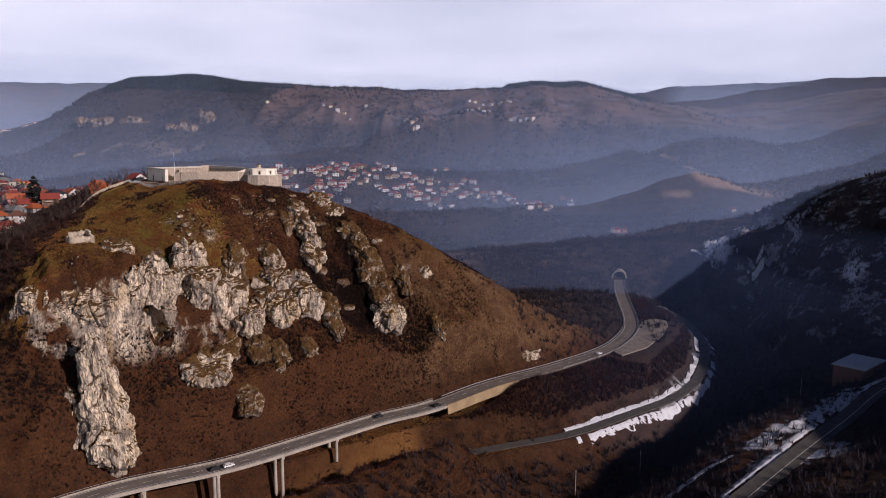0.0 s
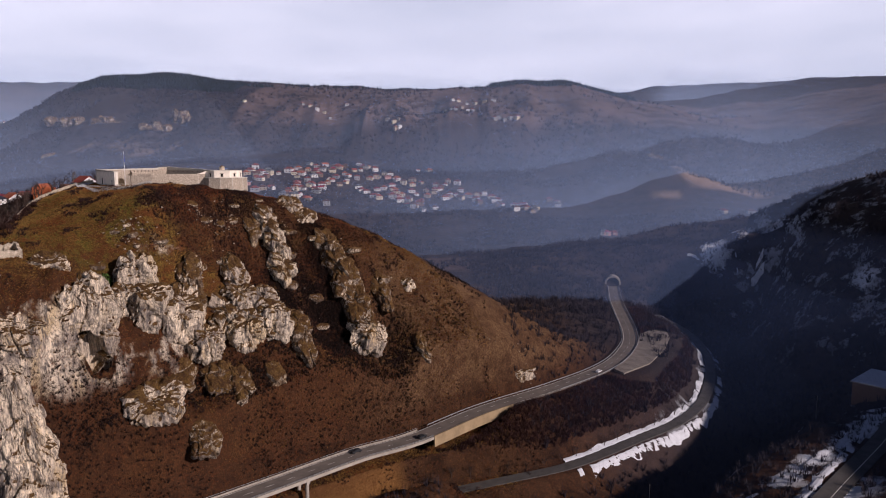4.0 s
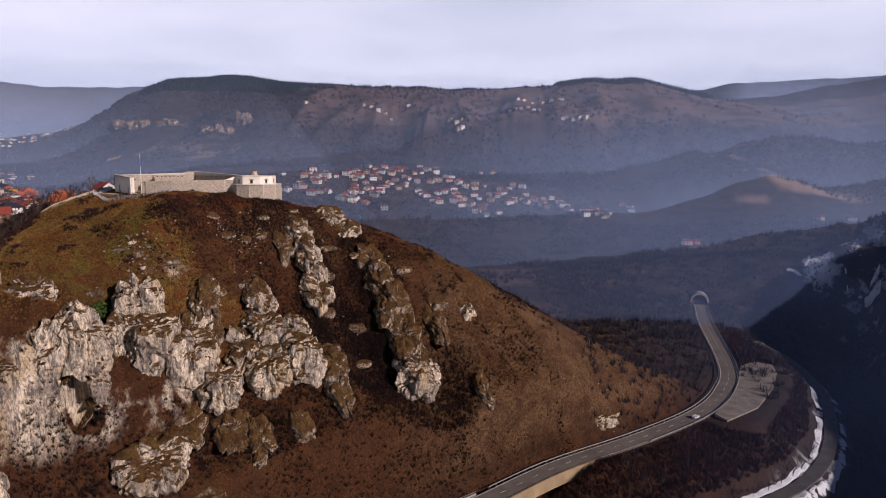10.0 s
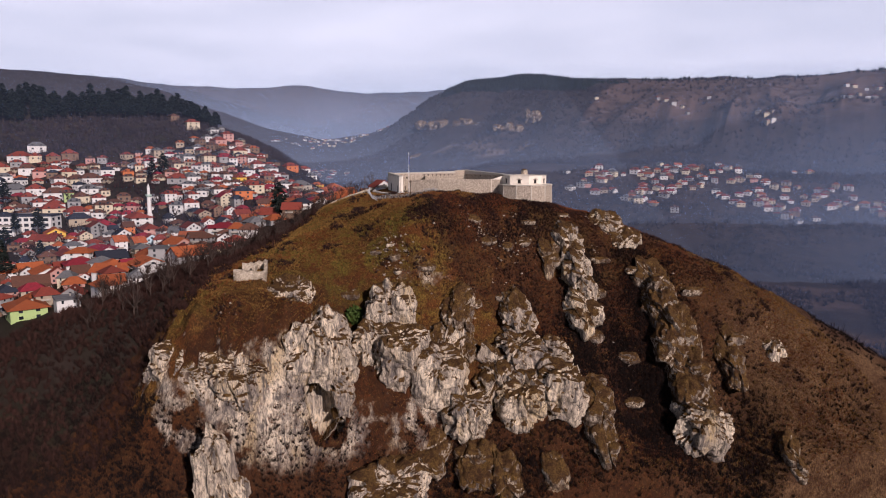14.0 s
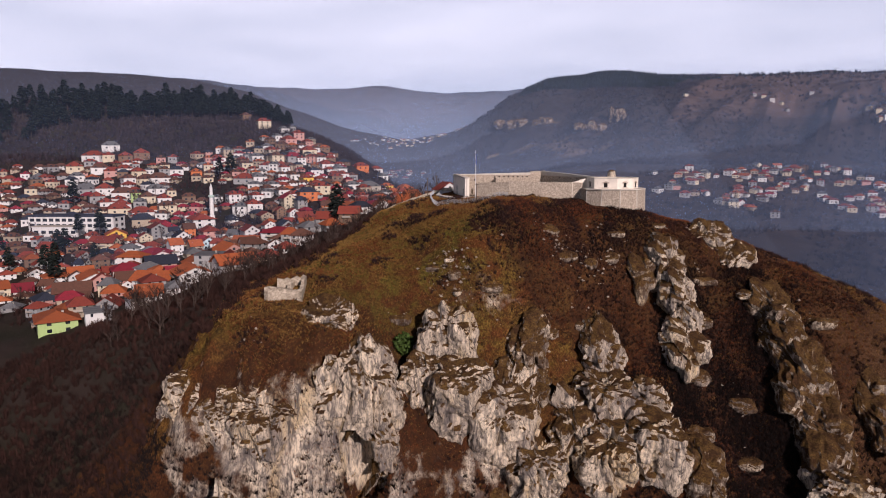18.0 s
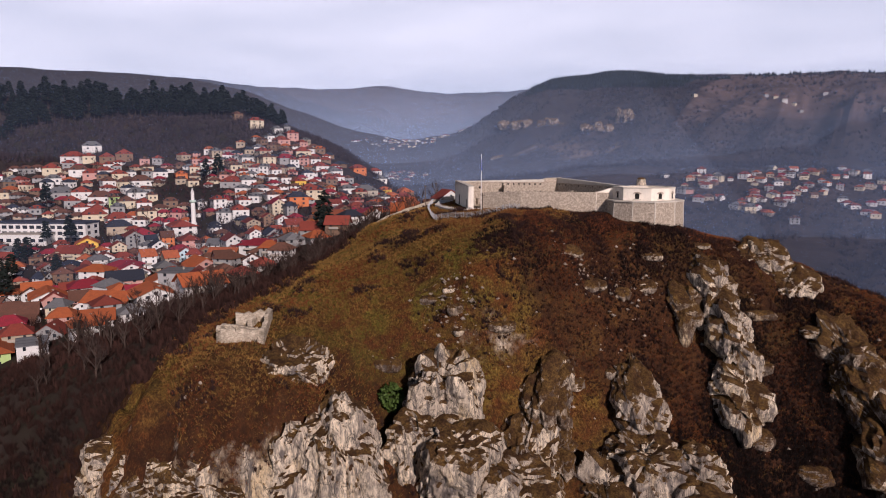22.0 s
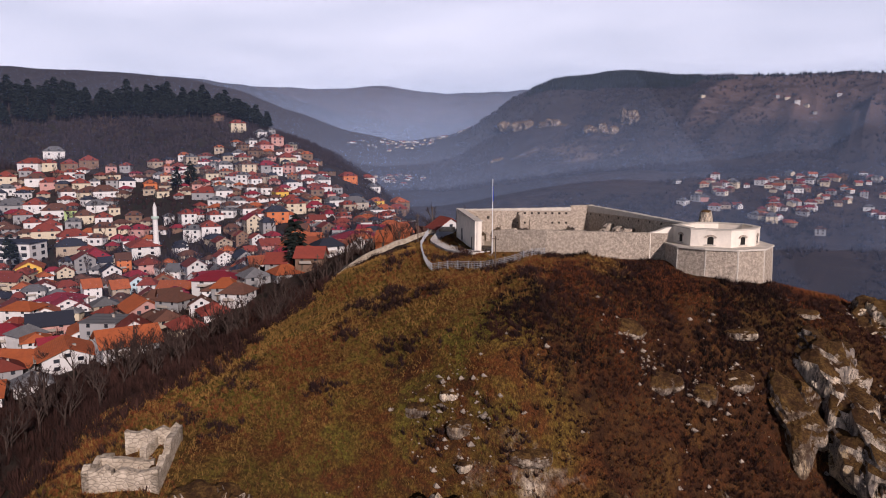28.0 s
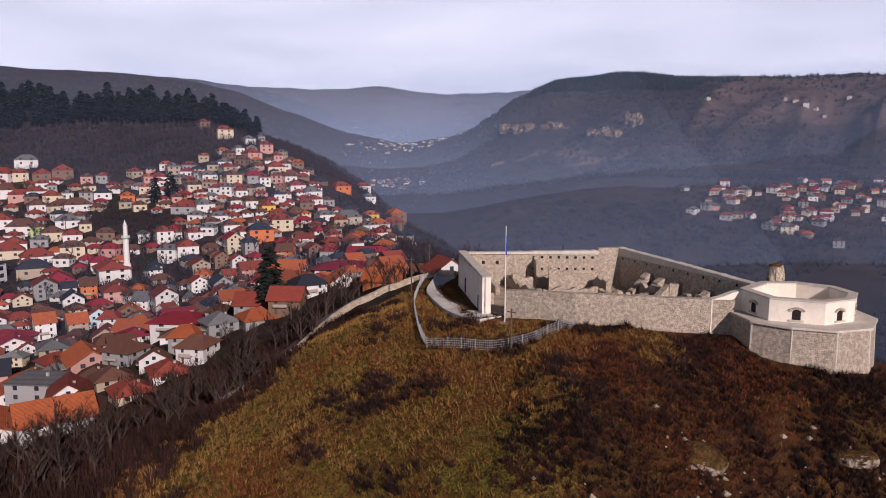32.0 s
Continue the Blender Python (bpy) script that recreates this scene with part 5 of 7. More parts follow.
# ---------------------------------------------------------------- the town
TOWN_A = [(-251, 278, 15, -24, "green", "orange"), (-235, 283, 8, 64, "white", "slate"), (-231, 296, 9, 70, "white", "orange"), (-287, 303, 13, 58, "brown", "brown"), (-256, 319, 13, 30, "white", "orange"), (-337, 322, 15, -18, "white", "orange"), (-309, 324, 13, -24, "white", "orange"), (-358, 324, 12, -24, "white", "brown"), (-243, 325, 13, -24, "white", "orange"), (-334, 332, 10, 64, "pink", "orange"), (-227, 332, 14, 70, "white", "orange"), (-275, 333, 11, -24, "white", "orange"), (-303, 336, 13, 64, "white", "crimson"), (-314, 336, 11, 64, "white", "red"), (-391, 338, 10, -18, "brown", "orange"), (-261, 341, 11, -30, "white", "orange"), (-252, 341, 11, 30, "grey", "slate"), (-240, 342, 10, -30, "white", "red"), (-295, 347, 13, 64, "pink", "dark"), (-325, 353, 12, 30, "white", "orange")]
TOWN_B = [(-370, 354, 9, -18, "grey", "red"), (-407, 356, 11, 30, "beige", "red"), (-263, 359, 13, -18, "pink", "orange"), (-325, 360, 10, -24, "white", "orange"), (-348, 361, 14, -18, "white", "red"), (-260, 367, 7, 64, "white", "brown"), (-332, 372, 15, -24, "white", "crimson"), (-339, 374, 14, 30, "white", "crimson"), (-365, 376, 13, 58, "white", "slate"), (-391, 379, 11, 30, "cream", "red"), (-234, 379, 7, -18, "grey", "slate"), (-399, 381, 13, 30, "cream", "red"), (-369, 382, 12, -24, "white", "red"), (-338, 385, 7, 70, "white", "orange"), (-335, 395, 7, 70, "beige", "orange"), (-276, 396, 10, 70, "white", "crimson"), (-410, 396, 14, -30, "yellow", "orange"), (-334, 403, 7, -30, "blue", "red"), (-308, 403, 9, 58, "white", "orange"), (-392, 403, 8, -24, "cream", "red")]
TOWN_C = [(-266, 410, 8, 58, "white", "orange"), (-371, 413, 10, -24, "white", "dark"), (-397, 415, 12, -24, "grey", "red"), (-207, 417, 7, 70, "orange", "orange"), (-394, 422, 11, 70, "white", "dark"), (-339, 425, 7, 30, "white", "slate"), (-429, 426, 14, 64, "beige", "dark"), (-327, 426, 11, -24, "white", "red"), (-382, 426, 7, 64, "orange", "brown"), (-365, 428, 13, -24, "pink", "red"), (-462, 430, 14, 64, "cream", "red"), (-480, 432, 11, -24, "white", "red"), (-495, 434, 12, -24, "grey", "red"), (-444, 435, 14, 70, "white", "red"), (-470, 437, 13, -24, "white", "red"), (-521, 440, 15, 70, "grey", "slate"), (-433, 447, 11, 64, "cream", "brown"), (-408, 447, 9, 64, "white", "crimson"), (-508, 448, 15, -30, "white", "red"), (-337, 449, 7, -18, "white", "red")]
TOWN_D = [(-548, 450, 10, 64, "white", "slate"), (-490, 451, 15, 58, "white", "brown"), (-476, 452, 8, -30, "green", "brown"), (-465, 454, 13, -24, "cream", "brown"), (-328, 454, 10, -24, "grey", "dark"), (-379, 456, 8, -18, "white", "dark"), (-452, 458, 11, -30, "white", "red"), (-570, 460, 15, -24, "cream", "red"), (-384, 460, 9, 64, "white", "dark"), (-474, 467, 12, 64, "white", "slate"), (-339, 467, 7, 70, "cream", "red"), (-361, 468, 12, -24, "beige", "red"), (-386, 470, 9, 30, "white", "slate"), (-552, 471, 13, 58, "white", "brown"), (-514, 471, 12, -18, "white", "brown"), (-329, 471, 10, 64, "pink", "red"), (-314, 473, 10, -18, "white", "orange"), (-540, 474, 12, 58, "pink", "red"), (-354, 475, 7, -24, "brown", "red"), (-418, 477, 7, -30, "white", "slate")]
TOWN_E = [(-382, 477, 12, -30, "white", "red"), (-347, 479, 8, -24, "white", "red"), (-535, 481, 11, 70, "white", "red"), (-293, 481, 7, 70, "white", "slate"), (-408, 482, 10, -24, "white", "red"), (-578, 482, 15, 30, "white", "red"), (-522, 484, 13, -24, "cream", "red"), (-498, 486, 15, 70, "white", "brown"), (-405, 487, 7, -30, "white", "red"), (-362, 489, 10, -24, "cream", "crimson"), (-394, 490, 9, -24, "white", "red"), (-571, 490, 11, -30, "cream", "red"), (-351, 490, 7, 64, "grey", "dark"), (-519, 492, 8, -30, "white", "slate"), (-328, 492, 8, 30, "orange", "brown"), (-313, 495, 11, -24, "brown", "red"), (-389, 496, 7, 30, "white", "slate"), (-507, 497, 9, -30, "grey", "brown"), (-560, 498, 13, -30, "brown", "red"), (-287, 499, 15, 30, "white", "crimson")]
TOWN_F = [(-585, 501, 14, 58, "white", "slate"), (-367, 503, 9, 58, "white", "red"), (-359, 504, 12, 58, "orange", "dark"), (-504, 506, 10, 58, "white", "dark"), (-385, 506, 10, -24, "white", "brown"), (-522, 507, 9, -18, "cream", "brown"), (-553, 508, 15, -30, "brown", "red"), (-336, 512, 11, 58, "white", "red"), (-489, 513, 10, -30, "orange", "orange"), (-404, 514, 9, 64, "white", "slate"), (-477, 516, 8, 58, "beige", "brown"), (-436, 517, 14, 30, "grey", "red"), (-364, 523, 11, 58, "cream", "red"), (-431, 524, 13, -18, "white", "slate"), (-379, 530, 8, 30, "cream", "red"), (-499, 544, 10, -24, "white", "red"), (-415, 546, 9, -24, "white", "brown"), (-404, 549, 10, -24, "yellow", "red"), (-440, 550, 7, 30, "white", "slate"), (-435, 555, 9, -18, "white", "red")]
TOWN_G = [(-506, 558, 10, -24, "beige", "slate"), (-475, 563, 10, 70, "white", "slate"), (-373, 566, 10, 70, "white", "slate"), (-456, 567, 12, -24, "cream", "brown"), (-417, 571, 9, -30, "white", "dark"), (-471, 576, 11, -18, "beige", "red"), (-365, 576, 15, 70, "stone", "slate"), (-452, 582, 13, 70, "grey", "crimson"), (-444, 584, 7, 58, "white", "red"), (-400, 585, 10, -24, "white", "red"), (-486, 585, 11, -30, "white", "slate"), (-444, 596, 8, 30, "pink", "red"), (-430, 598, 13, -24, "white", "red"), (-419, 601, 14, -24, "white", "slate"), (-371, 606, 9, 64, "yellow", "orange"), (-446, 608, 9, 70, "white", "brown"), (-499, 609, 8, -18, "white", "slate"), (-462, 610, 15, -30, "cream", "red"), (-487, 611, 13, -18, "pink", "red"), (-558, 624, 10, -18, "brown", "brown")]
TOWN_H = [(-534, 625, 12, 64, "cream", "red"), (-483, 631, 9, -18, "pink", "red"), (-498, 634, 10, 64, "pink", "red"), (-518, 635, 10, -18, "white", "slate"), (-434, 648, 12, 70, "orange", "red"), (-529, 657, 7, -24, "grey", "slate"), (-400, 669, 15, -30, "brown", "orange"), (-443, 690, 11, -30, "white", "slate"), (-494, 743, 12, 64, "white", "red")]
TOWN_I = [(-242, 438, 19, 31, "white", "crimson"), (-353, 591, 12, 60, "white", "orange"), (-369, 627, 13, 31, "brown", "red"), (-236, 408, 15, 20, "beige", "orange"), (-260, 386, 14, 31, "white", "crimson"), (-284, 387, 12, 31, "brown", "orange"), (-222, 392, 9, 31, "brown", "red"), (-228, 424, 10, -20, "grey", "orange"), (-256, 452, 10, 60, "white", "red"), (-272, 442, 10, 31, "pink", "orange"), (-268, 470, 11, -24, "cream", "brown"), (-300, 455, 11, 31, "white", "red"), (-243, 464, 8, 70, "brown", "red")]
TOWN = TOWN_A + TOWN_B + TOWN_C + TOWN_D + TOWN_E + TOWN_F + TOWN_G + TOWN_H + TOWN_I
VILLAGE = [(-251, 1018), (-250, 1066), (-239, 1044), (-236, 994), (-212, 999), (-223, 1096), (-240, 1101), (-205, 1134), (-191, 1103), (-186, 1042), (-172, 1017), (-174, 988),
           (-188, 981), (-160, 977), (-167, 1190), (-149, 1155), (-140, 1174), (-146, 1089), (-121, 1086), (-122, 1129), (-117, 1167), (-108, 1182), (-98, 1220), (-87, 1229), (-173, 1142)]
VILLAGE_EAST = [(-152, 1035), (-165, 1044), (-107, 1131), (-88, 1049), (-73, 1064), (-62, 1158), (-48, 1135), (-35, 1061), (-47, 1077), (-67, 1028), (-44, 1039), (-26, 1008), (-15, 1007),
                (-5, 991), (-15, 1070), (-1, 1099), (-9, 1139), (29, 1138), (20, 1111), (-15, 1246), (45, 1094), (51, 1078), (66, 1102), (83, 1109), (36, 1081), (101, 1069), (110, 1046), (128, 1060), (146, 1072), (150, 1018), (128, 1032), (201, 1102)]
VILLAGE_WEST = [(-298, 1079), (-262, 1038), (-244, 1053), (-215, 1002), (-186, 1034), (-168, 1035), (-149, 1041), (-142, 1087), (-162, 980), (-121, 1102), (-129, 1067), (-206, 1116), (-84, 1045), (-69, 1033), (-193, 1082), (-189, 1175), (217, 868), (228, 872)]
VILLAGE_MORE = []
BOXES = {}
TOWN_EDGE_X = [-720, -640, -580, -540, -520, -500, -480]
TOWN_EDGE_Y = [385, 428, 470, 510, 565, 640, 660]


def house_meshes():
    """Window, door and chimney meshes that all houses share."""
    bm = bmesh.new()
    box(bm, -0.55, 0.55, -0.05, 0.05, 0, 1.35)
    me = bpy.data.meshes.new("window")
    bm.to_mesh(me)
    bm.free()
    me.materials.append(GLASS)
    BOXES["window"] = me
    bm = bmesh.new()
    box(bm, -0.5, 0.5, -0.06, 0.06, 0, 2.05)
    me = bpy.data.meshes.new("door")
    bm.to_mesh(me)
    bm.free()
    me.materials.append(WOOD)
    BOXES["door"] = me
    bm = bmesh.new()
    box(bm, -0.3, 0.3, -0.3, 0.3, 0, 1.5)
    box(bm, -0.38, 0.38, -0.38, 0.38, 1.5, 1.62)
    me = bpy.data.meshes.new("chimney")
    bm.to_mesh(me)
    bm.free()
    me.materials.append(CONCRETE)
    BOXES["chimney"] = me


house_meshes()


def build_house(m, wall, roof, shape, w=11.4, d=9.4, floors=2, category="house", label=""):
    """A plastered town house: walls with gables, a thick overhanging roof, windows, door, chimney, balcony."""
    tint = {"slate": "grey sheet-metal", "dark": "dark slate-blue", "brown": "brown tiled", "orange": "bright orange tiled", "crimson": "crimson sheet-metal", "red": "red tiled"}[roof]
    face = "rough stone" if wall == "stone" else wall + " plastered"
    h = thing("house", m, label or f"{face} house with a {tint} {'hipped' if shape == 'hip' else 'gabled' if shape == 'gable' else 'low'} roof", category, "houses of the town")
    H = 2.75 * floors - 0.3
    rise = {"gable": d * 0.37, "hip": d * 0.34, "flat": 0.5}[shape]
    x, y = w / 2, d / 2
    bm = bmesh.new()
    lo = [bm.verts.new(p) for p in ((-x, -y, -6), (x, -y, -6), (x, y, -6), (-x, y, -6))]
    hi = [bm.verts.new(p) for p in ((-x, -y, H), (x, -y, H), (x, y, H), (-x, y, H))]
    for i in range(4):
        bm.faces.new((lo[i], lo[(i + 1) % 4], hi[(i + 1) % 4], hi[i]))
    if shape == "gable":
        g0, g1 = bm.verts.new((-x, 0, H + rise)), bm.verts.new((x, 0, H + rise))
        bm.faces.new((hi[1], hi[2], g1))
        bm.faces.new((hi[3], hi[0], g0))
        bm.faces.new((hi[0], hi[1], g1, g0))
        bm.faces.new((hi[2], hi[3], g0, g1))
    else:
        bm.faces.new(hi)
    part("wall", bm, WALLS[wall], h)
    bm = bmesh.new()
    ov, th = 0.85, 0.24
    if shape == "gable":
        k = rise / y
        e = [(-x - ov, -y - ov, H - ov * k), (x + ov, -y - ov, H - ov * k), (x + ov, 0, H + rise), (-x - ov, 0, H + rise), (x + ov, y + ov, H - ov * k), (-x - ov, y + ov, H - ov * k)]
        lo = [bm.verts.new((a, b, c + 0.03)) for a, b, c in e]
        hi = [bm.verts.new((a, b, c + th)) for a, b, c in e]
        for q in ((0, 1, 2, 3), (3, 2, 4, 5)):
            bm.faces.new([hi[i] for i in q])
            bm.faces.new([lo[i] for i in q][::-1])
        for a, b in ((0, 1), (1, 2), (2, 4), (4, 5), (5, 3), (3, 0)):
            bm.faces.new((lo[a], lo[b], hi[b], hi[a]))
    elif shape == "hip":
        rx = max(0.4, x - y * 0.8)
        z0 = H - 0.15
        base = [(-x - ov, -y - ov, z0), (x + ov, -y - ov, z0), (x + ov, y + ov, z0), (-x - ov, y + ov, z0)]
        lo = [bm.verts.new(p) for p in base]
        mid = [bm.verts.new((a, b, c + 0.18)) for a, b, c in base]
        r0, r1 = bm.verts.new((-rx, 0, H + rise)), bm.verts.new((rx, 0, H + rise))
        bm.faces.new(lo[::-1])
        for i in range(4):
            bm.faces.new((lo[i], lo[(i + 1) % 4], mid[(i + 1) % 4], mid[i]))
        bm.faces.new((mid[0], mid[1], r1, r0))
        bm.faces.new((mid[2], mid[3], r0, r1))
        bm.faces.new((mid[1], mid[2], r1))
        bm.faces.new((mid[3], mid[0], r0))
    else:
        vs = box(bm, -x - 0.4, x + 0.4, -y - 0.4, y + 0.4, H + 0.02, H + 0.3)
        for v in vs[4:]:
            v.co.z += 0.7 if v.co.y > 0 else 0
    part("roof", bm, ROOFS[roof], h)
    n = 2 if w < 11.5 else 3
    for f in range(floors):
        z = 2.75 * f + 0.95
        for i in range(n):
            u = (i - (n - 1) / 2) * w / n
            if not (f == 0 and i == 0):
                child("window", BOXES["window"], h, pose(u, -y - 0.01, z))
        for u in (-d * 0.22, d * 0.24):
            child("window", BOXES["window"], h, pose(x + 0.01, u, z, 0, 0, 90))
    if shape == "gable":
        child("window", BOXES["window"], h, pose(x + 0.01, 0, H + 0.1, 0, 0, 90))
    child("door", BOXES["door"], h, pose(-(n - 1) / 2 * w / n, -y - 0.01, 0.05))
    child("chimney", BOXES["chimney"], h, pose(x * 0.35, y * 0.3, H + rise * 0.45))
    if floors > 1 and shape != "flat":
        bm = bmesh.new()
        box(bm, -w * 0.32, w * 0.12, -y - 1.25, -y - 0.02, 2.62, 2.8)
        box(bm, -w * 0.32, w * 0.12, -y - 1.27, -y - 1.17, 2.8, 3.65)
        part("balcony", bm, CONCRETE, h, "projecting balcony")
    return h


PROTOS = {}


def place_house(x, y, z, w, turn, wall, roof, shape, floors):
    s = w / 10.0
    sz = 0.78 + 0.06 * (s > 1.05)
    m = pose(x, y, z, 0, 0, turn) @ Matrix.Diagonal((s, min(1.25, max(0.85, s)), sz, 1))
    key = (wall, roof, shape, floors)
    if key in PROTOS:
        copy_thing(PROTOS[key], m)
    else:
        PROTOS[key] = build_house(m, wall, roof, shape, floors=floors)


def build_town():
    rng = random.Random(5)
    done = []
    spots = []
    for x, y, w, turn, wall, roof in TOWN + [(-403, 424, 14, -22, "yellow", "crimson")]:
        shape = "flat" if roof == "slate" and rng.random() < 0.5 else rng.choice(("gable", "gable", "hip"))
        spots.append((x, y, w, turn, wall, roof, shape, rng.choice((2, 2, 2, 3)) if w < 13 else 2))
        done.append((x, y))
    # the houses between, row behind row up the slope
    tries = 0
    while len(spots) < 860 and tries < 40000:
        tries += 1
        x, y = rng.uniform(-720, -205), rng.uniform(262, 650)
        if math.hypot((x + 420) / 300, (y - 430) / 175) > 1 and not (math.hypot((x + 480) / 60, (y - 590) / 60) < 1):
            continue
        if x > -235 and y < 300 or x > np.interp(y, [262, 300, 340, 380, 430, 470, 510, 570, 650], [-245, -232, -224, -220, -212, -245, -285, -318, -350]) or abs((x + 450) * 0.857 + (y - 396) * 0.515) < 38 and abs((y - 396) * 0.857 - (x + 450) * 0.515) < 19 or math.hypot((x + 450) / 34, (y - 490) / 16) < 1:
            continue
        if y > np.interp(x, TOWN_EDGE_X, TOWN_EDGE_Y) - 4:
            continue
        if math.hypot(x + 388, y - 450) < 17 or any(math.hypot(x - a, y - b) < 8.0 for a, b in done):
            continue
        done.append((x, y))
        wall = rng.choice(("white", "white", "white", "cream", "beige", "beige", "grey", "grey", "brown", "brown", "pink"))
        roof = rng.choice(("red", "red", "red", "brown", "brown", "brown", "orange", "slate", "crimson", "dark"))
        spots.append((x, y, rng.uniform(6.6, 9.2), rng.choice((-26, -20, 66, 60, -32, 20, -50, 40, 85)) + rng.uniform(-8, 8), wall, roof, rng.choice(("gable", "hip", "hip")), rng.choice((2, 1, 1))))
    for x, y, w, turn, wall, roof, floors in ((-175, 397.5, 7.0, -35, "white", "red", 1), (-201, 407, 8.5, 24, "orange", "orange", 1), (-190, 412, 7.5, 40, "brown", "brown", 1)):
        place_house(x, y, ground_at(x, y) - 0.2, w, turn, wall, roof, "gable", floors)
    hs = grounds(spots)
    rest = []
    order = sorted(range(len(spots)), key=lambda i: math.hypot(spots[i][0] + 80, spots[i][1] - 250) + (0 if i < 150 else 60))
    for k, i in enumerate(order):
        x, y, w, turn, wall, roof, shape, floors = spots[i]
        z = float(hs[i]) - 0.2
        if k < 235:
            place_house(x, y, z, w * 0.82, turn, wall, roof, shape, floors)
        else:
            rest.append((x, y, z, w * 0.9, turn, wall, roof, floors))
    joined_houses("upper_town_houses", rest, "small plastered houses crowding the upper town")


def joined_houses(name, rows, label):
    """Houses too far off to pick apart one by one, as one object: walls, hipped roofs and windows."""
    walls, roofs = sorted({r[5] for r in rows}), sorted({r[6] for r in rows})
    mats = [WALLS[k] for k in walls] + [ROOFS[k] for k in roofs] + [GLASS]
    vs, fs, ms = [], [], []

    def face(pts, mat):
        fs.append(tuple(range(len(vs), len(vs) + len(pts))))
        vs.extend(pts)
        ms.append(mat)

    for x, y, z, w, turn, wall, roof, floors in rows:
        m = pose(x, y, z, 0, 0, turn)
        a, b, h = w * 0.56, w * 0.46, 1.9 * floors
        wi, ri = walls.index(wall), len(walls) + roofs.index(roof)
        c = [(-a, -b), (a, -b), (a, b), (-a, b)]
        for i in range(4):
            (x0, y0), (x1, y1) = c[i], c[(i + 1) % 4]
            face([m @ Vector((x0, y0, -6)), m @ Vector((x1, y1, -6)), m @ Vector((x1, y1, h)), m @ Vector((x0, y0, h))], wi)
            for f in range(floors):
                for t in (0.28, 0.72):
                    px, py = x0 + (x1 - x0) * t, y0 + (y1 - y0) * t
                    dx, dy = (x1 - x0) / w, (y1 - y0) / w
                    ox, oy = dy * 0.04, -dx * 0.04
                    zz = f * 2.7 + 1
                    face([m @ Vector((px - dx * 0.6 + ox, py - dy * 0.6 + oy, zz)), m @ Vector((px + dx * 0.6 + ox, py + dy * 0.6 + oy, zz)),
                          m @ Vector((px + dx * 0.6 + ox, py + dy * 0.6 + oy, zz + 1.3)), m @ Vector((px - dx * 0.6 + ox, py - dy * 0.6 + oy, zz + 1.3))], len(mats) - 1)
        o = 0.6
        e = [m @ Vector((sx * (a + o), sy * (b + o), h - 0.1)) for sx, sy in ((-1, -1), (1, -1), (1, 1), (-1, 1))]
        r0, r1 = m @ Vector((-a * 0.4, 0, h + b * 0.62)), m @ Vector((a * 0.4, 0, h + b * 0.62))
        face([e[0], e[1], r1, r0], ri)
        face([e[2], e[3], r0, r1], ri)
        face([e[1], e[2], r1], ri)
        face([e[3], e[0], r0], ri)
        face(e[::-1], ri)
    me = bpy.data.meshes.new(name)
    me.from_pydata(vs, [], fs)
    for mat in mats:
        me.materials.append(mat)
    me.polygons.foreach_set("material_index", ms)
    tagged(new(name, me), label, "houses", "", "stuff")


build_town()


def build_village():
    rng = random.Random(8)
    spots = VILLAGE + VILLAGE_EAST
    for x, y in list(spots):
        for _ in range(rng.choice((1, 2, 2, 3))):
            spots.append((x + rng.uniform(-28, 28), y + rng.uniform(-22, 26)))
    for x, y in spots[len(VILLAGE) + len(VILLAGE_EAST):]:
        VILLAGE_MORE.append((x, y))
    main = VILLAGE + VILLAGE_EAST + VILLAGE_WEST
    for (x, y), z in zip(main, grounds(main)):
        place_house(x, y, float(z) - 0.2, rng.uniform(6.5, 10.0), rng.choice((10, 80, -10, 100, 30, -35)), rng.choice(("white", "white", "white", "cream", "beige", "pink")),
                    rng.choice(("red", "red", "orange", "brown", "slate", "crimson")), rng.choice(("gable", "hip")), 2)
    spots = VILLAGE_MORE
    hs = grounds(spots)
    rows = [(x, y, float(z) - 0.2, rng.uniform(7.5, 11.0), rng.choice((10, 80, -10, 100, 30)), rng.choice(("white", "white", "cream", "beige", "grey", "brown")),
             rng.choice(("red", "red", "orange", "brown", "slate")), rng.choice((2, 2, 3))) for (x, y), z in zip(spots, hs)]
    joined_houses("village_houses", rows, "white and red-roofed houses of the misty valley village")
    far = [(-62, 1481), (-56, 1484), (41, 1549), (52, 1552), (64, 1550), (76, 1556), (89, 1556), (100, 1560), (143, 1501), (152, 1506), (163, 1500), (176, 1504), (189, 1499), (-210, 1577), (-260, 1629), (405, 975), (444, 976), (-67, 1504), (-58, 1506), (-80, 1515), (58, 1600), (70, 1604), (90, 1600), (110, 1606), (130, 1600), (150, 1610), (-240, 1600), (-225, 1604), (-280, 1640), (-420, 1680), (-180, 1650), (214, 866)]
    far += [(-1340 + rng.uniform(-130, 170), 1900 + rng.uniform(-120, 140)) for _ in range(60)]
    far += [(-900 + rng.uniform(-60, 60), 1330 + rng.uniform(-70, 70)) for _ in range(20)]
    hs = grounds(far)
    rows = [(x, y, float(z) - 0.2, rng.uniform(6, 10), rng.uniform(0, 180), rng.choice(("white", "cream", "beige", "grey")), rng.choice(("red", "brown", "slate")), 2) for (x, y), z in zip(far, hs)]
    joined_houses("distant_houses", rows, "tiny pale houses scattered over the far hills")


build_village()


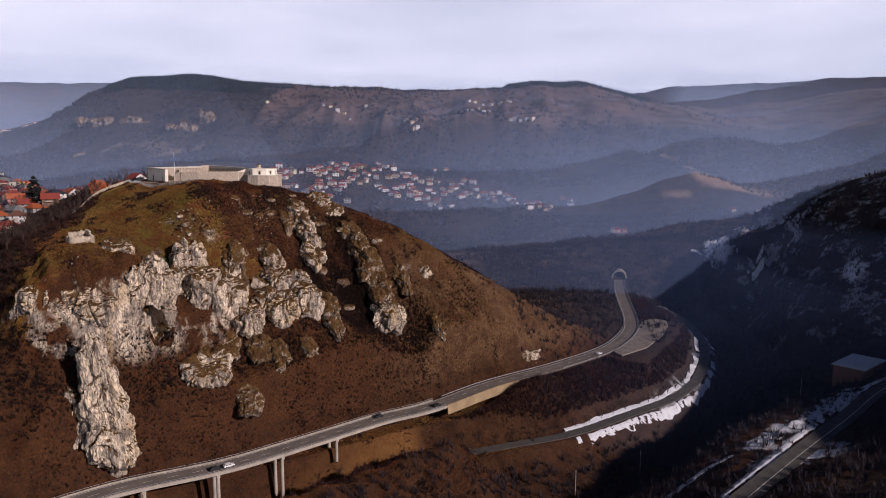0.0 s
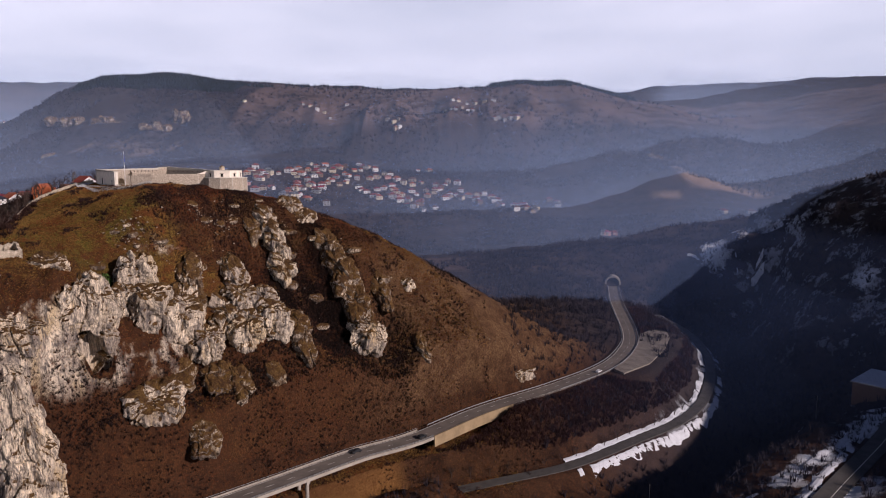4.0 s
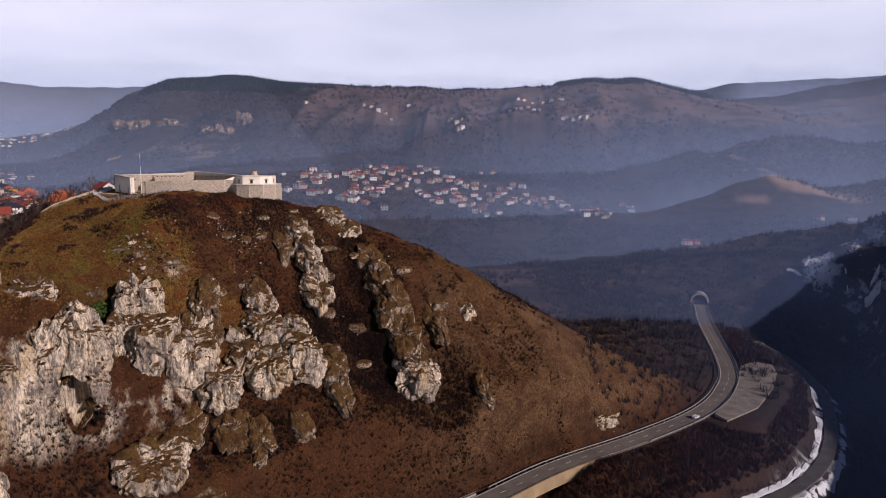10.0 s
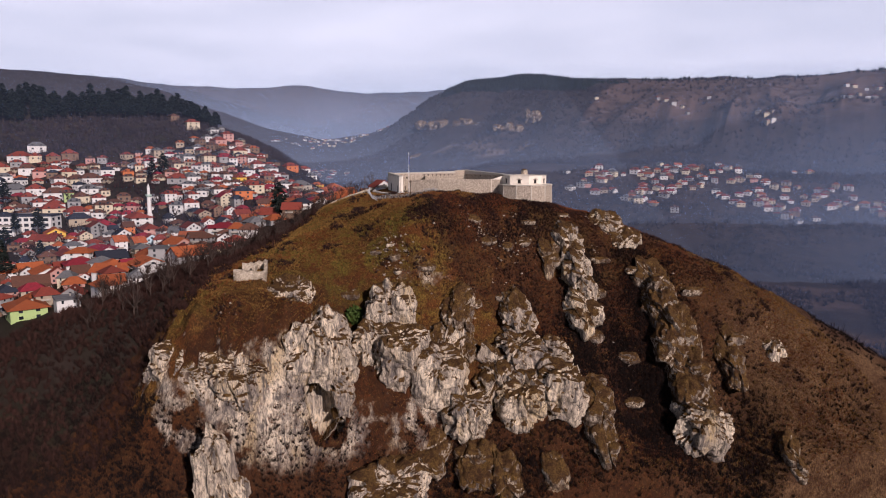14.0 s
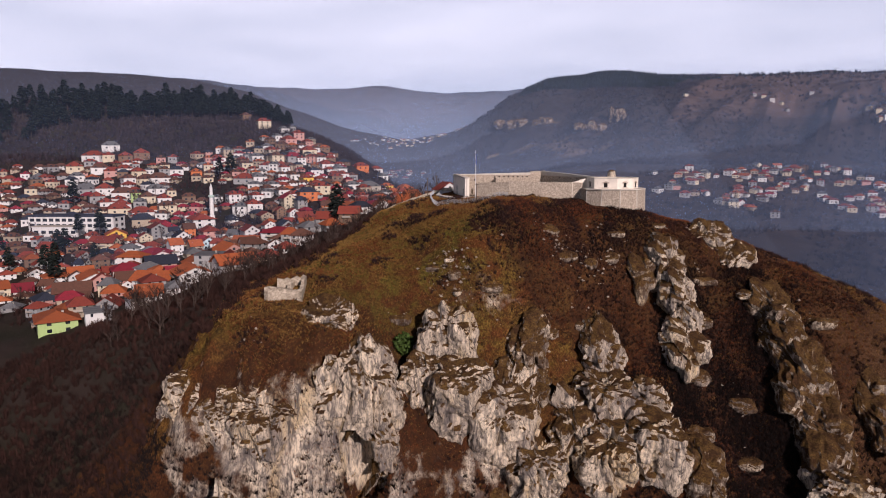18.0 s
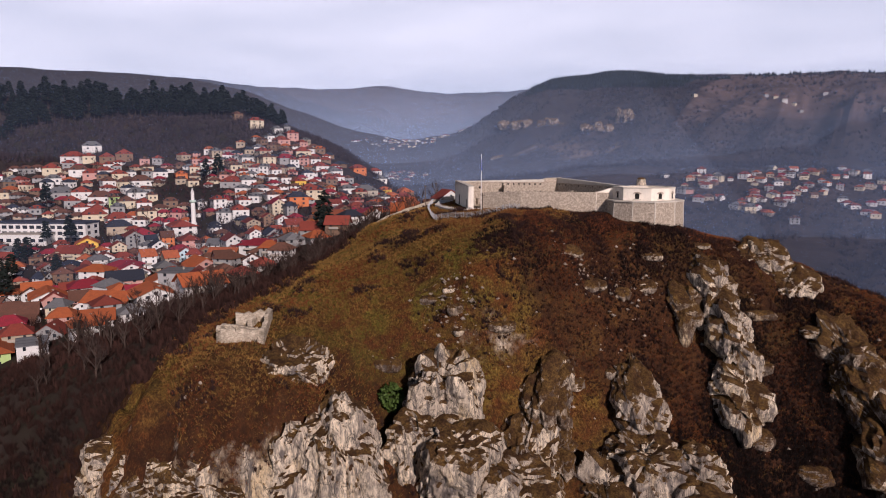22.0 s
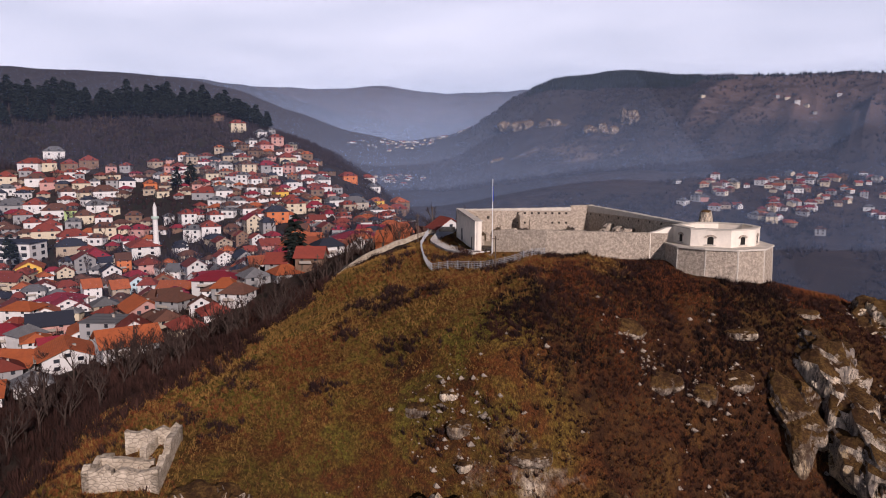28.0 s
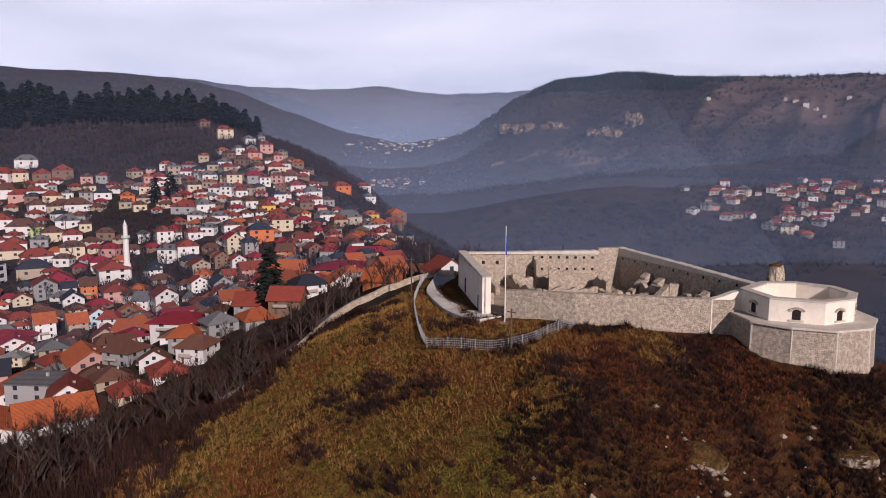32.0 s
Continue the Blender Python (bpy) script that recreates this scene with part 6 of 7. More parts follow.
def build_school():
    z = ground_at(-424, 403)
    s = thing("school", pose(-444.7, 398.7, z - 0.3, 0, 0, 31), "long white three-storey school with a dark flat roof", "school")
    bm = bmesh.new()
    box(bm, -34, 20, -7, 7, -4, 11)
    box(bm, -26, 2, -16, -7.01, -4, 5.6)
    part("wall", bm, WALLS["white"], s)
    bm = bmesh.new()
    box(bm, -34.6, 20.6, -7.6, 7.6, 11.02, 11.9)
    part("roof", bm, ROOFS["dark"], s, "dark flat roof")
    bm = bmesh.new()
    box(bm, -26.5, 2.5, -16.5, -7.05, 5.62, 6.0)
    part("roof", bm, CONCRETE, s, "low annex roof")
    bm = bmesh.new()
    box(bm, -1.35, 1.35, -0.05, 0.05, 0, 1.9)
    wide = bpy.data.meshes.new("window")
    bm.to_mesh(wide)
    bm.free()
    wide.materials.append(GLASS)
    for f in range(3):
        for i in range(13):
            u = -31.5 + i * 4.05
            if f or u > 3 or u < -27:
                child("window", wide, s, pose(u, -7.02, 1.2 + 3.4 * f))
    for f in range(3):
        for v in (-3.5, 3.5):
            child("window", wide, s, pose(20.02, v, 1.2 + 3.4 * f, 0, 0, 90))
    for i in range(6):
        child("window", wide, s, pose(-23.6 + i * 4.6, -16.02, 1.4))


build_school()


def build_mosque():
    z = ground_at(-389, 449)
    mn = thing("minaret", pose(-389.2, 449.1, z), "slender white minaret with a balcony", "minaret")
    bm = bmesh.new()
    tube(bm, (0, 0, -3), (0, 0, 7), 2.0, 1.8, 12)
    tube(bm, (0, 0, 7), (0, 0, 18.6), 1.35, 1.25, 14)
    tube(bm, (0, 0, 19.6), (0, 0, 24.6), 1.0, 0.95, 14)
    part("shaft", bm, WALLS["white"], mn)
    bm = bmesh.new()
    tube(bm, (0, 0, 18.6), (0, 0, 19.2), 1.3, 1.9, 14)
    tube(bm, (0, 0, 19.2), (0, 0, 20.2), 1.9, 1.9, 14)
    part("balcony", bm, plain_material("pale_green_render", (0.45, 0.58, 0.50), 0.1), mn, "pale green balcony ring")
    bm = bmesh.new()
    tube(bm, (0, 0, 24.6), (0, 0, 27.6), 1.05, 0.05, 14)
    part("spire", bm, WALLS["white"], mn)
    q = build_house(pose(-397, 446, z, 0, 0, -22) @ Matrix.Diagonal((1.5, 1.4, 1.0, 1)), "white", "red", "hip", floors=2, category="mosque", label="white mosque hall with a red hipped roof beside its minaret")


build_mosque()


# ---------------------------------------------------------------- things on the hilltop
def build_flagpole():
    f = thing("flagpole", pose(-139.0, 360.8, 146.6), "tall white steel flagpole with a furled blue flag", "flagpole")
    bm = bmesh.new()
    tube(bm, (0, 0, 0), (0, 0, 16.2), 0.11, 0.06, 8)
    part("pole", bm, WHITE_METAL, f)
    bm = bmesh.new()
    box(bm, -1.0, 1.0, -1.0, 1.0, -1.0, 0.55)
    part("footing", bm, CONCRETE, f, "concrete footing block")
    bm = bmesh.new()
    tube(bm, (0.12, 0, 11.6), (0.10, 0, 14.8), 0.12, 0.05, 7)
    part("flag", bm, FLAG_BLUE, f, "furled blue flag with a yellow edge")


def build_fence():
    line = curve_line([(-176.5, 391, 0), (-168, 376, 0), (-158, 362, 0), (-147, 349.5, 0), (-143.5, 347.6, 0), (-137, 347.8, 0), (-131, 350.5, 0), (-128, 357, 0), (-127.3, 362.5, 0)], 5)
    pts = along(line, 2.3)
    hs = grounds(pts)
    fence = thing("fence", Matrix(), "light wire-mesh fence on white posts round the fort approach", "fence")
    bm0 = bmesh.new()
    box(bm0, -0.045, 0.045, -0.045, 0.045, -0.6, 1.7)
    post = bpy.data.meshes.new("post")
    bm0.to_mesh(post)
    bm0.free()
    post.materials.append(STEEL)
    prev = None
    for (x, y, _, h), z in zip(pts, hs):
        child("post", post, fence, pose(x, y, z, 0, 0, math.degrees(h)))
        if prev:
            bm = bmesh.new()
            a, b = Vector((prev[0], prev[1], prev[2])), Vector((x, y, z))
            for k in (0.1, 0.45, 0.8, 1.15, 1.5):
                tube(bm, a + Vector((0, 0, k)), b + Vector((0, 0, k)), 0.03, 0.03, 4)
            for t in np.linspace(0.1, 0.9, 7):
                p = a.lerp(b, t)
                tube(bm, p + Vector((0, 0, 0.1)), p + Vector((0, 0, 1.5)), 0.02, 0.02, 4)
            part("mesh_panel", bm, STEEL, fence)
        prev = (x, y, z)


def build_parapet():
    """The stone roadside wall that runs down from the gate towards the town."""
    line = curve_line([(-168, 391, 0), (-178, 393, 0), (-184, 388, 0), (-187, 376, 0), (-191, 362, 0), (-197, 348, 0)], 6)
    hs = grounds(line)
    bm = bmesh.new()
    sweep(bm, [(x, y, float(z)) for (x, y, _), z in zip(line, hs)], [(-0.35, -1.5), (0.35, -1.5), (0.35, 1.5), (-0.35, 1.5)])
    bmesh.ops.recalc_face_normals(bm, faces=bm.faces)
    tagged(part("roadside_wall", bm, RUIN_STONE), "pale stone wall along the lane to the fort", "wall", "", "structure")
    lane_line = [(x - 3.4, y + 1.0, float(z)) for (x, y, _), z in zip(line, grounds([(a - 3.4, b + 1.0) for a, b, _ in line]))]
    bm = bmesh.new()
    sweep(bm, lane_line, [(-2.2, 0.25), (2.2, 0.25), (2.2, -1.0), (-2.2, -1.0)])
    bmesh.ops.recalc_face_normals(bm, faces=bm.faces)
    tagged(part("lane", bm, OLD_ASPHALT), "narrow asphalt lane climbing to the fort", "lane", "", "structure")
    # pale gravel apron before the gate
    path = curve_line([(-170.5, 390.5, 0), (-166, 381, 0), (-158, 372, 0), (-149, 364.5, 0), (-142, 361.5, 0)], 5)
    zs = [float(z) for z in grounds(path)]
    bm = bmesh.new()
    sweep(bm, [(x, y, z) for (x, y, _), z in zip(path, zs)], [(-2.3, 0.28), (2.3, 0.28), (2.3, -1.0), (-2.3, -1.0)])
    bmesh.ops.recalc_face_normals(bm, faces=bm.faces)
    tagged(part("gravel_path", bm, GRAVEL), "pale gravel path to the fort gate", "path", "", "structure")


def build_ruin():
    """The small roofless lookout below the fort."""
    z = 125.6
    r = thing("stone_ruin", pose(-151.4, 286.5, z, 0, 0, 38.6), "small roofless pale stone ruin with broken walls", "ruin")
    for a, b, h0, h1 in (((-4.7, -5.6), (-1, -5.6), 2.6, 2.2), ((-1, -5.6), (4.7, -5.6), 1.6, 1.9), ((4.7, -5.6), (4.7, 0), 1.4, 2.6), ((4.7, 0), (4.7, 5.6), 3.2, 3.6), ((4.7, 5.6), (-3, 5.6), 3.4, 2.9), ((-4.7, 3.0), (-4.7, -5.6), 1.2, 2.4), ((-3.8, -1.4), (2.6, -0.6), 1.9, 1.1), ((1.0, 1.2), (1.6, 4.6), 2.0, 2.4)):
        wall_run("broken_wall", a, b, -2.5, 1.5, 0.9, RUIN_STONE, r, "", h0, h1)
    rng = random.Random(3)
    for i in range(9):
        me = crag_mesh("loose_stone", 0.5, 0.45, 0.35, 60 + i, 3)
        ob = child("loose_stone", me, r, pose(rng.uniform(-4, 4), rng.uniform(-5.5, 3.5), 0.25))


def build_posts():
    for x, y, h, label in ((-131.3, 348.6, 6.2, "weathered wooden utility pole at the fence"), (-180, 398, 8.5, "wooden utility pole beside the lane"), (-172, 380, 7.5, "thin grey lamp pole by the path"), (-200, 372, 8, "wooden utility pole above the town")):
        p = thing("utility_pole", pose(x, y, ground_at(x, y)), label, "pole", "utility poles")
        bm = bmesh.new()
        tube(bm, (0, 0, -0.8), (0, 0, h), 0.16, 0.11, 8)
        part("pole", bm, WOOD, p)
        bm = bmesh.new()
        box(bm, -0.7, 0.7, -0.06, 0.06, h - 0.6, h - 0.45)
        part("crossarm", bm, WOOD, p)
    for x, y, h in ((96, 320, 13), (150, 352, 13), (212, 396, 13), (60, 296, 12)):
        p = thing("utility_pole", pose(x, y, ground_at(x, y)), "tall slim pole on the shaded river bank", "pole", "utility poles")
        bm = bmesh.new()
        tube(bm, (0, 0, -0.8), (0, 0, h), 0.22, 0.14, 8)
        part("pole", bm, CONCRETE, p)


def build_shed():
    z = ground_at(238, 384)
    s = thing("roadside_building", pose(240, 388, z, 0, 0, 40), "low dark building with a snow-covered flat roof", "building")
    bm = bmesh.new()
    box(bm, -15, 15, -8, 8, -6, 6.5)
    part("wall", bm, WALLS["brown"], s)
    bm = bmesh.new()
    box(bm, -16, 16, -9, 9, 6.52, 6.9)
    part("roof", bm, CONCRETE, s)
    bm = bmesh.new()
    box(bm, -15.7, 15.7, -8.7, 8.7, 6.92, 7.3)
    part("snow_cover", bm, SNOW, s, "layer of snow on the roof")


def build_concrete_hole():
    h = thing("bunker_entrance", pose(-101.5, 339.2, 131.9, 0, 0, 28), "low dark bunker opening under a stone lintel in the slope", "bunker")
    bm = bmesh.new()
    box(bm, -3.6, 3.6, -0.6, 3, 0.9, 1.35)
    part("lintel", bm, COPING, h)
    # near-black block painted for the shade inside
    bm = bmesh.new()
    box(bm, -3.0, 3.0, -0.2, 2.5, -1.2, 0.9)
    part("opening", bm, SHADE_FILL, h)


build_flagpole()
build_fence()
build_parapet()
build_ruin()
build_posts()
build_shed()
build_concrete_hole()


# ---------------------------------------------------------------- trees and scrub
def bare_tree_parts(seed, h):
    """Trunk and limbs, and the fine twigs, of a leafless tree."""
    rng = random.Random(seed)
    wood, twig = bmesh.new(), bmesh.new()

    def grow(p, d, l, r, level):
        q = p + d * l
        tube(wood if level < 3 else twig, p, q, r, r * 0.62, 6 if level == 0 else 4 if level < 3 else 3)
        if level == 4:
            return
        for _ in range(3 if level else 5):
            k = rng.uniform(0.45, 1.0) if level else rng.uniform(0.35, 1.0)
            n = (d + Vector((rng.uniform(-1, 1), rng.uniform(-1, 1), rng.uniform(-0.15, 0.8))) * (0.75 if level else 0.85)).normalized()
            grow(p + d * l * k, n, l * rng.uniform(0.5, 0.72), r * 0.5 + 0.006, level + 1)

    grow(Vector((0, 0, -0.5)), Vector((rng.uniform(-0.08, 0.08), rng.uniform(-0.08, 0.08), 1)).normalized(), h * 0.42, h * 0.022, 0)
    return wood, twig


def pine_parts(seed, h):
    rng = random.Random(seed)
    trunk, crown = bmesh.new(), bmesh.new()
    tube(trunk, (0, 0, -1), (0, 0, h * 0.96), h * 0.018, 0.05, 7)
    for i in range(13):
        z = h * (0.40 + 0.58 * i / 12)
        rad = h * 0.20 * (1 - 0.80 * (i / 12) ** 1.3) * rng.uniform(0.8, 1.15)
        for k in range(13 if i < 9 else 8):
            a = rng.uniform(0, 2 * math.pi)
            r = rad * rng.uniform(0.45, 1.0)
            c = Vector((math.cos(a) * r, math.sin(a) * r, z + rng.uniform(-0.5, 0.5)))
            s = rng.uniform(0.8, 1.4) * h * 0.055
            vs = [crown.verts.new(c + Vector((rng.uniform(-1, 1) * s, rng.uniform(-1, 1) * s, rng.uniform(-0.5, 0.6) * s))) for _ in range(5)]
            tip = crown.verts.new(c + Vector((math.cos(a), math.sin(a), -0.25)) * s * 1.6)
            for u in range(4):
                crown.faces.new((vs[u], vs[u + 1], tip))
            crown.faces.new((vs[0], vs[2], vs[4]))
    return trunk, crown


def plant_kind(name, parts_of, seeds, h, mats, label, group, spots, category="tree"):
    protos = []
    zs = grounds(spots)
    rng = random.Random(11)
    for i, ((x, y), z) in enumerate(zip(spots, zs)):
        s = rng.uniform(0.75, 1.2)
        m = pose(x, y, float(z), 0, 0, rng.uniform(0, 360)) @ Matrix.Scale(s, 4)
        if i < len(seeds):
            t = thing(name, m, label, category, group)
            a, b = parts_of(seeds[i], h)
            part("trunk", a, mats[0], t)
            part("crown", b, mats[1], t)
            protos.append(t)
        else:
            copy_thing(protos[i % len(protos)], m)


def scatter(rng, n, inside, box_of):
    out = []
    tries = 0
    while len(out) < n and tries < n * 40:
        tries += 1
        x, y = rng.uniform(box_of[0], box_of[1]), rng.uniform(box_of[2], box_of[3])
        if inside(x, y):
            out.append((x, y))
    return out


def build_pines():
    rng = random.Random(21)
    spots = []
    for row, back in enumerate((-34, -27, -20, -13, -6, 1)):
        for x, y, z, h in along(FAR_LAND["pine_ridge"][1:8], 5.6):
            spots.append((x + math.sin(h) * -back + rng.uniform(-2.5, 2.5), y + math.cos(h) * back + rng.uniform(-2.5, 2.5)))
    rng.shuffle(spots)
    spots = spots[:330]
    plant_kind("pine", pine_parts, (1, 2, 3, 4, 5), 17, (BARK, NEEDLES), "tall dark pine in the ridge-top wood", "pines on the ridge", spots)
    plant_kind("spruce", pine_parts, (8, 9), 15, (BARK, NEEDLES), "dark spruce standing between the town houses", "spruces in the town",
               [(-431, 385), (-420, 392), (-401, 361), (-396, 354), (-359, 329), (-364, 336), (-355, 351), (-497, 419), (-463, 515), (-459, 523), (-228, 390), (-233, 396), (-430, 340), (-380, 322), (-330, 318)])


build_pines()


def build_bare_trees():
    rng = random.Random(31)
    spots = [(-198, 372), (-204, 364), (-196, 356), (-209, 350), (-201, 341), (-214, 338), (-206, 330), (-221, 326), (-212, 318), (-192, 382), (-199, 388), (-207, 395), (-213, 404), (-221, 412)]
    spots += scatter(rng, 130, lambda x, y: x < -172 - max(0, (y - 300)) * 0.12 and x > -236 + (y - 262) * 0.28, (-262, -182, 270, 420))
    spots += scatter(rng, 26, lambda x, y: True, (-185, -150, 404, 440))
    plant_kind("bare_tree", bare_tree_parts, (1, 2, 3, 4), 10, (BARK, TWIG), "leafless deciduous tree on the slope above the town", "bare trees by the town", spots)
    yards = scatter(rng, 150, lambda x, y: math.hypot((x + 400) / 250, (y - 430) / 165) < 1, (-650, -215, 275, 590))
    plant_kind("garden_tree", bare_tree_parts, (11, 12, 13), 9, (BARK, TWIG), "leafless garden tree between the town houses", "garden trees in the town", yards)
    line = along(offset(OLD, -5.0), 9.0)
    avenue = [(x, y) for x, y, z, h in line if -60 < x < 150]
    plant_kind("roadside_tree", bare_tree_parts, (6, 7), 7, (BARK, TWIG), "small leafless tree along the old valley road", "trees along the old road", avenue)


build_bare_trees()


def clump_mesh(name, spots, material, size, blades, seed, lean=0.8, up=1.0, label="", category="scrub", thin=0.05):
    """Many small tufts of thin blades or twigs, joined."""
    rng = np.random.default_rng(seed)
    n = len(spots)
    xy = np.array(spots)
    z = grounds(spots)
    base = np.repeat(np.column_stack([xy, z]), blades, 0)
    s = np.repeat(rng.uniform(0.55, 1.35, n) * size, blades)[:, None]
    a = rng.uniform(0, 2 * np.pi, n * blades)
    out = np.column_stack([np.cos(a), np.sin(a), np.zeros(n * blades)])
    r0 = rng.uniform(0, 0.35, (n * blades, 1))
    root = base + out * s * r0 + np.array([0, 0, -0.15]) * s
    tip = base + out * s * (r0 + lean * rng.uniform(0.3, 1.0, (n * blades, 1))) + np.array([0, 0, 1]) * s * up * rng.uniform(0.5, 1.15, (n * blades, 1))
    side = np.column_stack([-np.sin(a), np.cos(a), np.zeros(n * blades)]) * s * thin
    v = np.stack([root - side, root + side, tip], 1).reshape(-1, 3)
    f = np.arange(n * blades * 3).reshape(-1, 3)
    me = bpy.data.meshes.new(name)
    me.from_pydata(v.tolist(), [], f.tolist())
    me.materials.append(material)
    ob = new(name, me)
    return tagged(ob, label, category, "", "stuff")


def build_scrub():
    rng = random.Random(41)

    def on_hill(x, y):
        return math.hypot((x + 75) / 125, (y - 330) / 80) < 1 and y < np.interp(x, [-172, -165, -145, -128, -107, -98, -88, -84], [400, 384, 361, 362, 371, 365, 372, 400])

    def near(x, y, k=1.0):
        return noise.noise((x / 14 * k, y / 14 * k, 4.0)) > rng.uniform(-0.3, 0.5)

    def heath(x, y):
        return x > -116 + 18 * noise.noise((x / 15, y / 15, 21)) and x < -30 + 12 * noise.noise((x / 12, y / 12, 22)) and y > 322 + 14 * noise.noise((x / 13, y / 13, 23)) and noise.noise((x / 9, y / 9, 24)) > -0.32

    grass = scatter(rng, 44000, lambda x, y: (rng.random() < 0.12 or not heath(x, y)) and -178 < x < 40 and on_hill(x, y) and y > 255 + max(0, (x + 150) * 0.30) and rng.random() < np.interp(x, [-135, -105, -60, -10], [1.0, 0.25, 0.4, 1.0]), (-180, 45, 255, 400))
    clump_mesh("dry_grass", grass, STRAW, 0.6, 7, 1, 1.0, 0.8, "tussocks of dry straw-coloured grass on the hill", "grass", 0.085)
    bracken = scatter(rng, 30000, lambda x, y: -178 < x < 40 and on_hill(x, y) and noise.noise((x / 16, y / 16, 8)) > rng.uniform(-0.1, 0.35), (-180, 45, 250, 400))
    clump_mesh("rust_bracken", bracken, RUST, 0.6, 8, 12, 1.0, 0.8, "rust-brown dead bracken patches on the hill", "bracken", 0.10)
    dull = scatter(rng, 28000, lambda x, y: (rng.random() < 0.3 or not heath(x, y)) and -178 < x < 40 and on_hill(x, y) and -150 + 40 * noise.noise((x / 20, y / 20, 18)) < x < 36 + 30 * noise.noise((x / 20, y / 20, 19)), (-180, 45, 250, 400))
    clump_mesh("dull_grass", dull, DULL_GRASS, 0.55, 7, 16, 1.0, 0.9, "dull red-brown winter grass on the hill", "grass", 0.09)
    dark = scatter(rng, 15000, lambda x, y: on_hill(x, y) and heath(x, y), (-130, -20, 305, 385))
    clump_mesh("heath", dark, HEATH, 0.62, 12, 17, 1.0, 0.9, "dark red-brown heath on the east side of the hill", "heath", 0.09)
    seeds = scatter(rng, 420, lambda x, y: on_hill(x, y) and near(x, y), (-190, 60, 230, 400))
    bush = [(x + rng.gauss(0, 1.5), y + rng.gauss(0, 1.2)) for x, y in seeds for _ in range(rng.choice((5, 12, 24)))]
    clump_mesh("low_scrub", bush, SHRUB, 0.8, 34, 2, 1.0, 1.1, "low leafless bushes on the hillside", "scrub", 0.07)
    slope = scatter(rng, 5500, lambda x, y: (noise.noise((x / 18, y / 18, 9)) > rng.uniform(-0.5, 0.5)) and base_between(x, y) and lane_free(x, y) and x < -8 + rng.uniform(-12, 40) * (rng.random() < 0.4), (-200, 130, 222, 420))
    slope = [(x + rng.gauss(0, 1.2), y + rng.gauss(0, 1.0)) for x, y in slope for _ in range(2)]
    clump_mesh("slope_scrub", slope, SHADED_SHRUB, 0.9, 26, 3, 1.0, 1.2, "brown leafless thicket below the cliffs", "scrub", 0.05)
    # real thicket, coloured near-black for the shade in the east gully too
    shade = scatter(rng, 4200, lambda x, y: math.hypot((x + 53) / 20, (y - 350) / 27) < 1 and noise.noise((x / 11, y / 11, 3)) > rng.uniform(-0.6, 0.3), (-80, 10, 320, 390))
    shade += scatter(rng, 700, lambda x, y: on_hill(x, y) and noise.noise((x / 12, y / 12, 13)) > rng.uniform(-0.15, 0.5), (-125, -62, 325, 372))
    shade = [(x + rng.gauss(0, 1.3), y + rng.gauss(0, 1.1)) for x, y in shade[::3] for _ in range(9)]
    clump_mesh("hill_thicket", shade, SHADED_SHRUB, 0.6, 20, 15, 1.0, 1.2, "dark low thicket on the flank of the hill", "scrub", 0.08)
    flank = scatter(rng, 3600, lambda x, y: x < -166 - max(0, (y - 300)) * 0.12 + 14 * noise.fractal((x / 17, y / 17, 8.5), 0.8, 2.1, 3) and x > -240 + (y - 262) * 0.26 and y < 372, (-262, -158, 225, 372))
    clump_mesh("flank_thicket", flank, FLANK_TWIG, 1.7, 40, 4, 0.8, 1.0, "dark bare thicket between the hill and the town", "scrub", 0.045)
    def off_verge(x, y):
        for line, w in (([(112, 402), (140, 446), (157, 482)], 13), (OLD_LINE[3:], 9)):
            for a, b in zip(line[:-1], line[1:]):
                dx, dy = b[0] - a[0], b[1] - a[1]
                t = min(1, max(0, ((x - a[0]) * dx + (y - a[1]) * dy) / (dx * dx + dy * dy)))
                if math.hypot(x - a[0] - t * dx, y - a[1] - t * dy) < w:
                    return False
        return True

    between = scatter(rng, 6000, lambda x, y: lane_free(x, y) and off_verge(x, y) and np.interp(x, [-120, -40, 30, 97, 134, 176], [228, 268, 322, 356, 382, 470]) < y < np.interp(x, [-120, -57, -6, 64, 118, 150, 180], [232, 276, 314, 374, 434, 560, 560]), (-120, 182, 225, 560))
    clump_mesh("roadside_thicket", between, RUSTY_TWIG, 1.7, 18, 25, 0.8, 1.2, "dark rusty thicket between the two roads", "scrub", 0.05)
    gorge = scatter(rng, 12000, lambda x, y: off_verge(x, y) and x > 40 + max(0, 330 - y) * -1.2 and lane_free(x, y), (-60, 330, 190, 760))
    clump_mesh("gorge_woods", gorge, FAR_TWIG, 2.3, 18, 5, 0.8, 1.4, "leafless woods filling the gorge", "woods", 0.05)
    valley = scatter(rng, 9000, lambda x, y: noise.noise((x / 70, y / 70, 2)) > -0.15 and lane_free(x, y), (-420, 420, 430, 1000))
    clump_mesh("valley_woods", valley, FAR_TWIG, 4.0, 18, 6, 0.8, 1.1, "bare woods on the valley slopes", "woods", 0.06)
    yards = scatter(rng, 1500, lambda x, y: noise.noise((x / 30, y / 30, 12)) > -0.2, (-320, 160, 960, 1230))
    clump_mesh("village_trees", yards, FAR_TWIG, 3.4, 22, 26, 0.7, 1.2, "bare trees and hedges between the village houses", "trees", 0.05)
    back = scatter(rng, 7000, lambda x, y: y > float(np.interp(x, TOWN_EDGE_X, TOWN_EDGE_Y)) + 6 and y < 640 + (x + 760) * 0.6, (-800, -480, 420, 780))
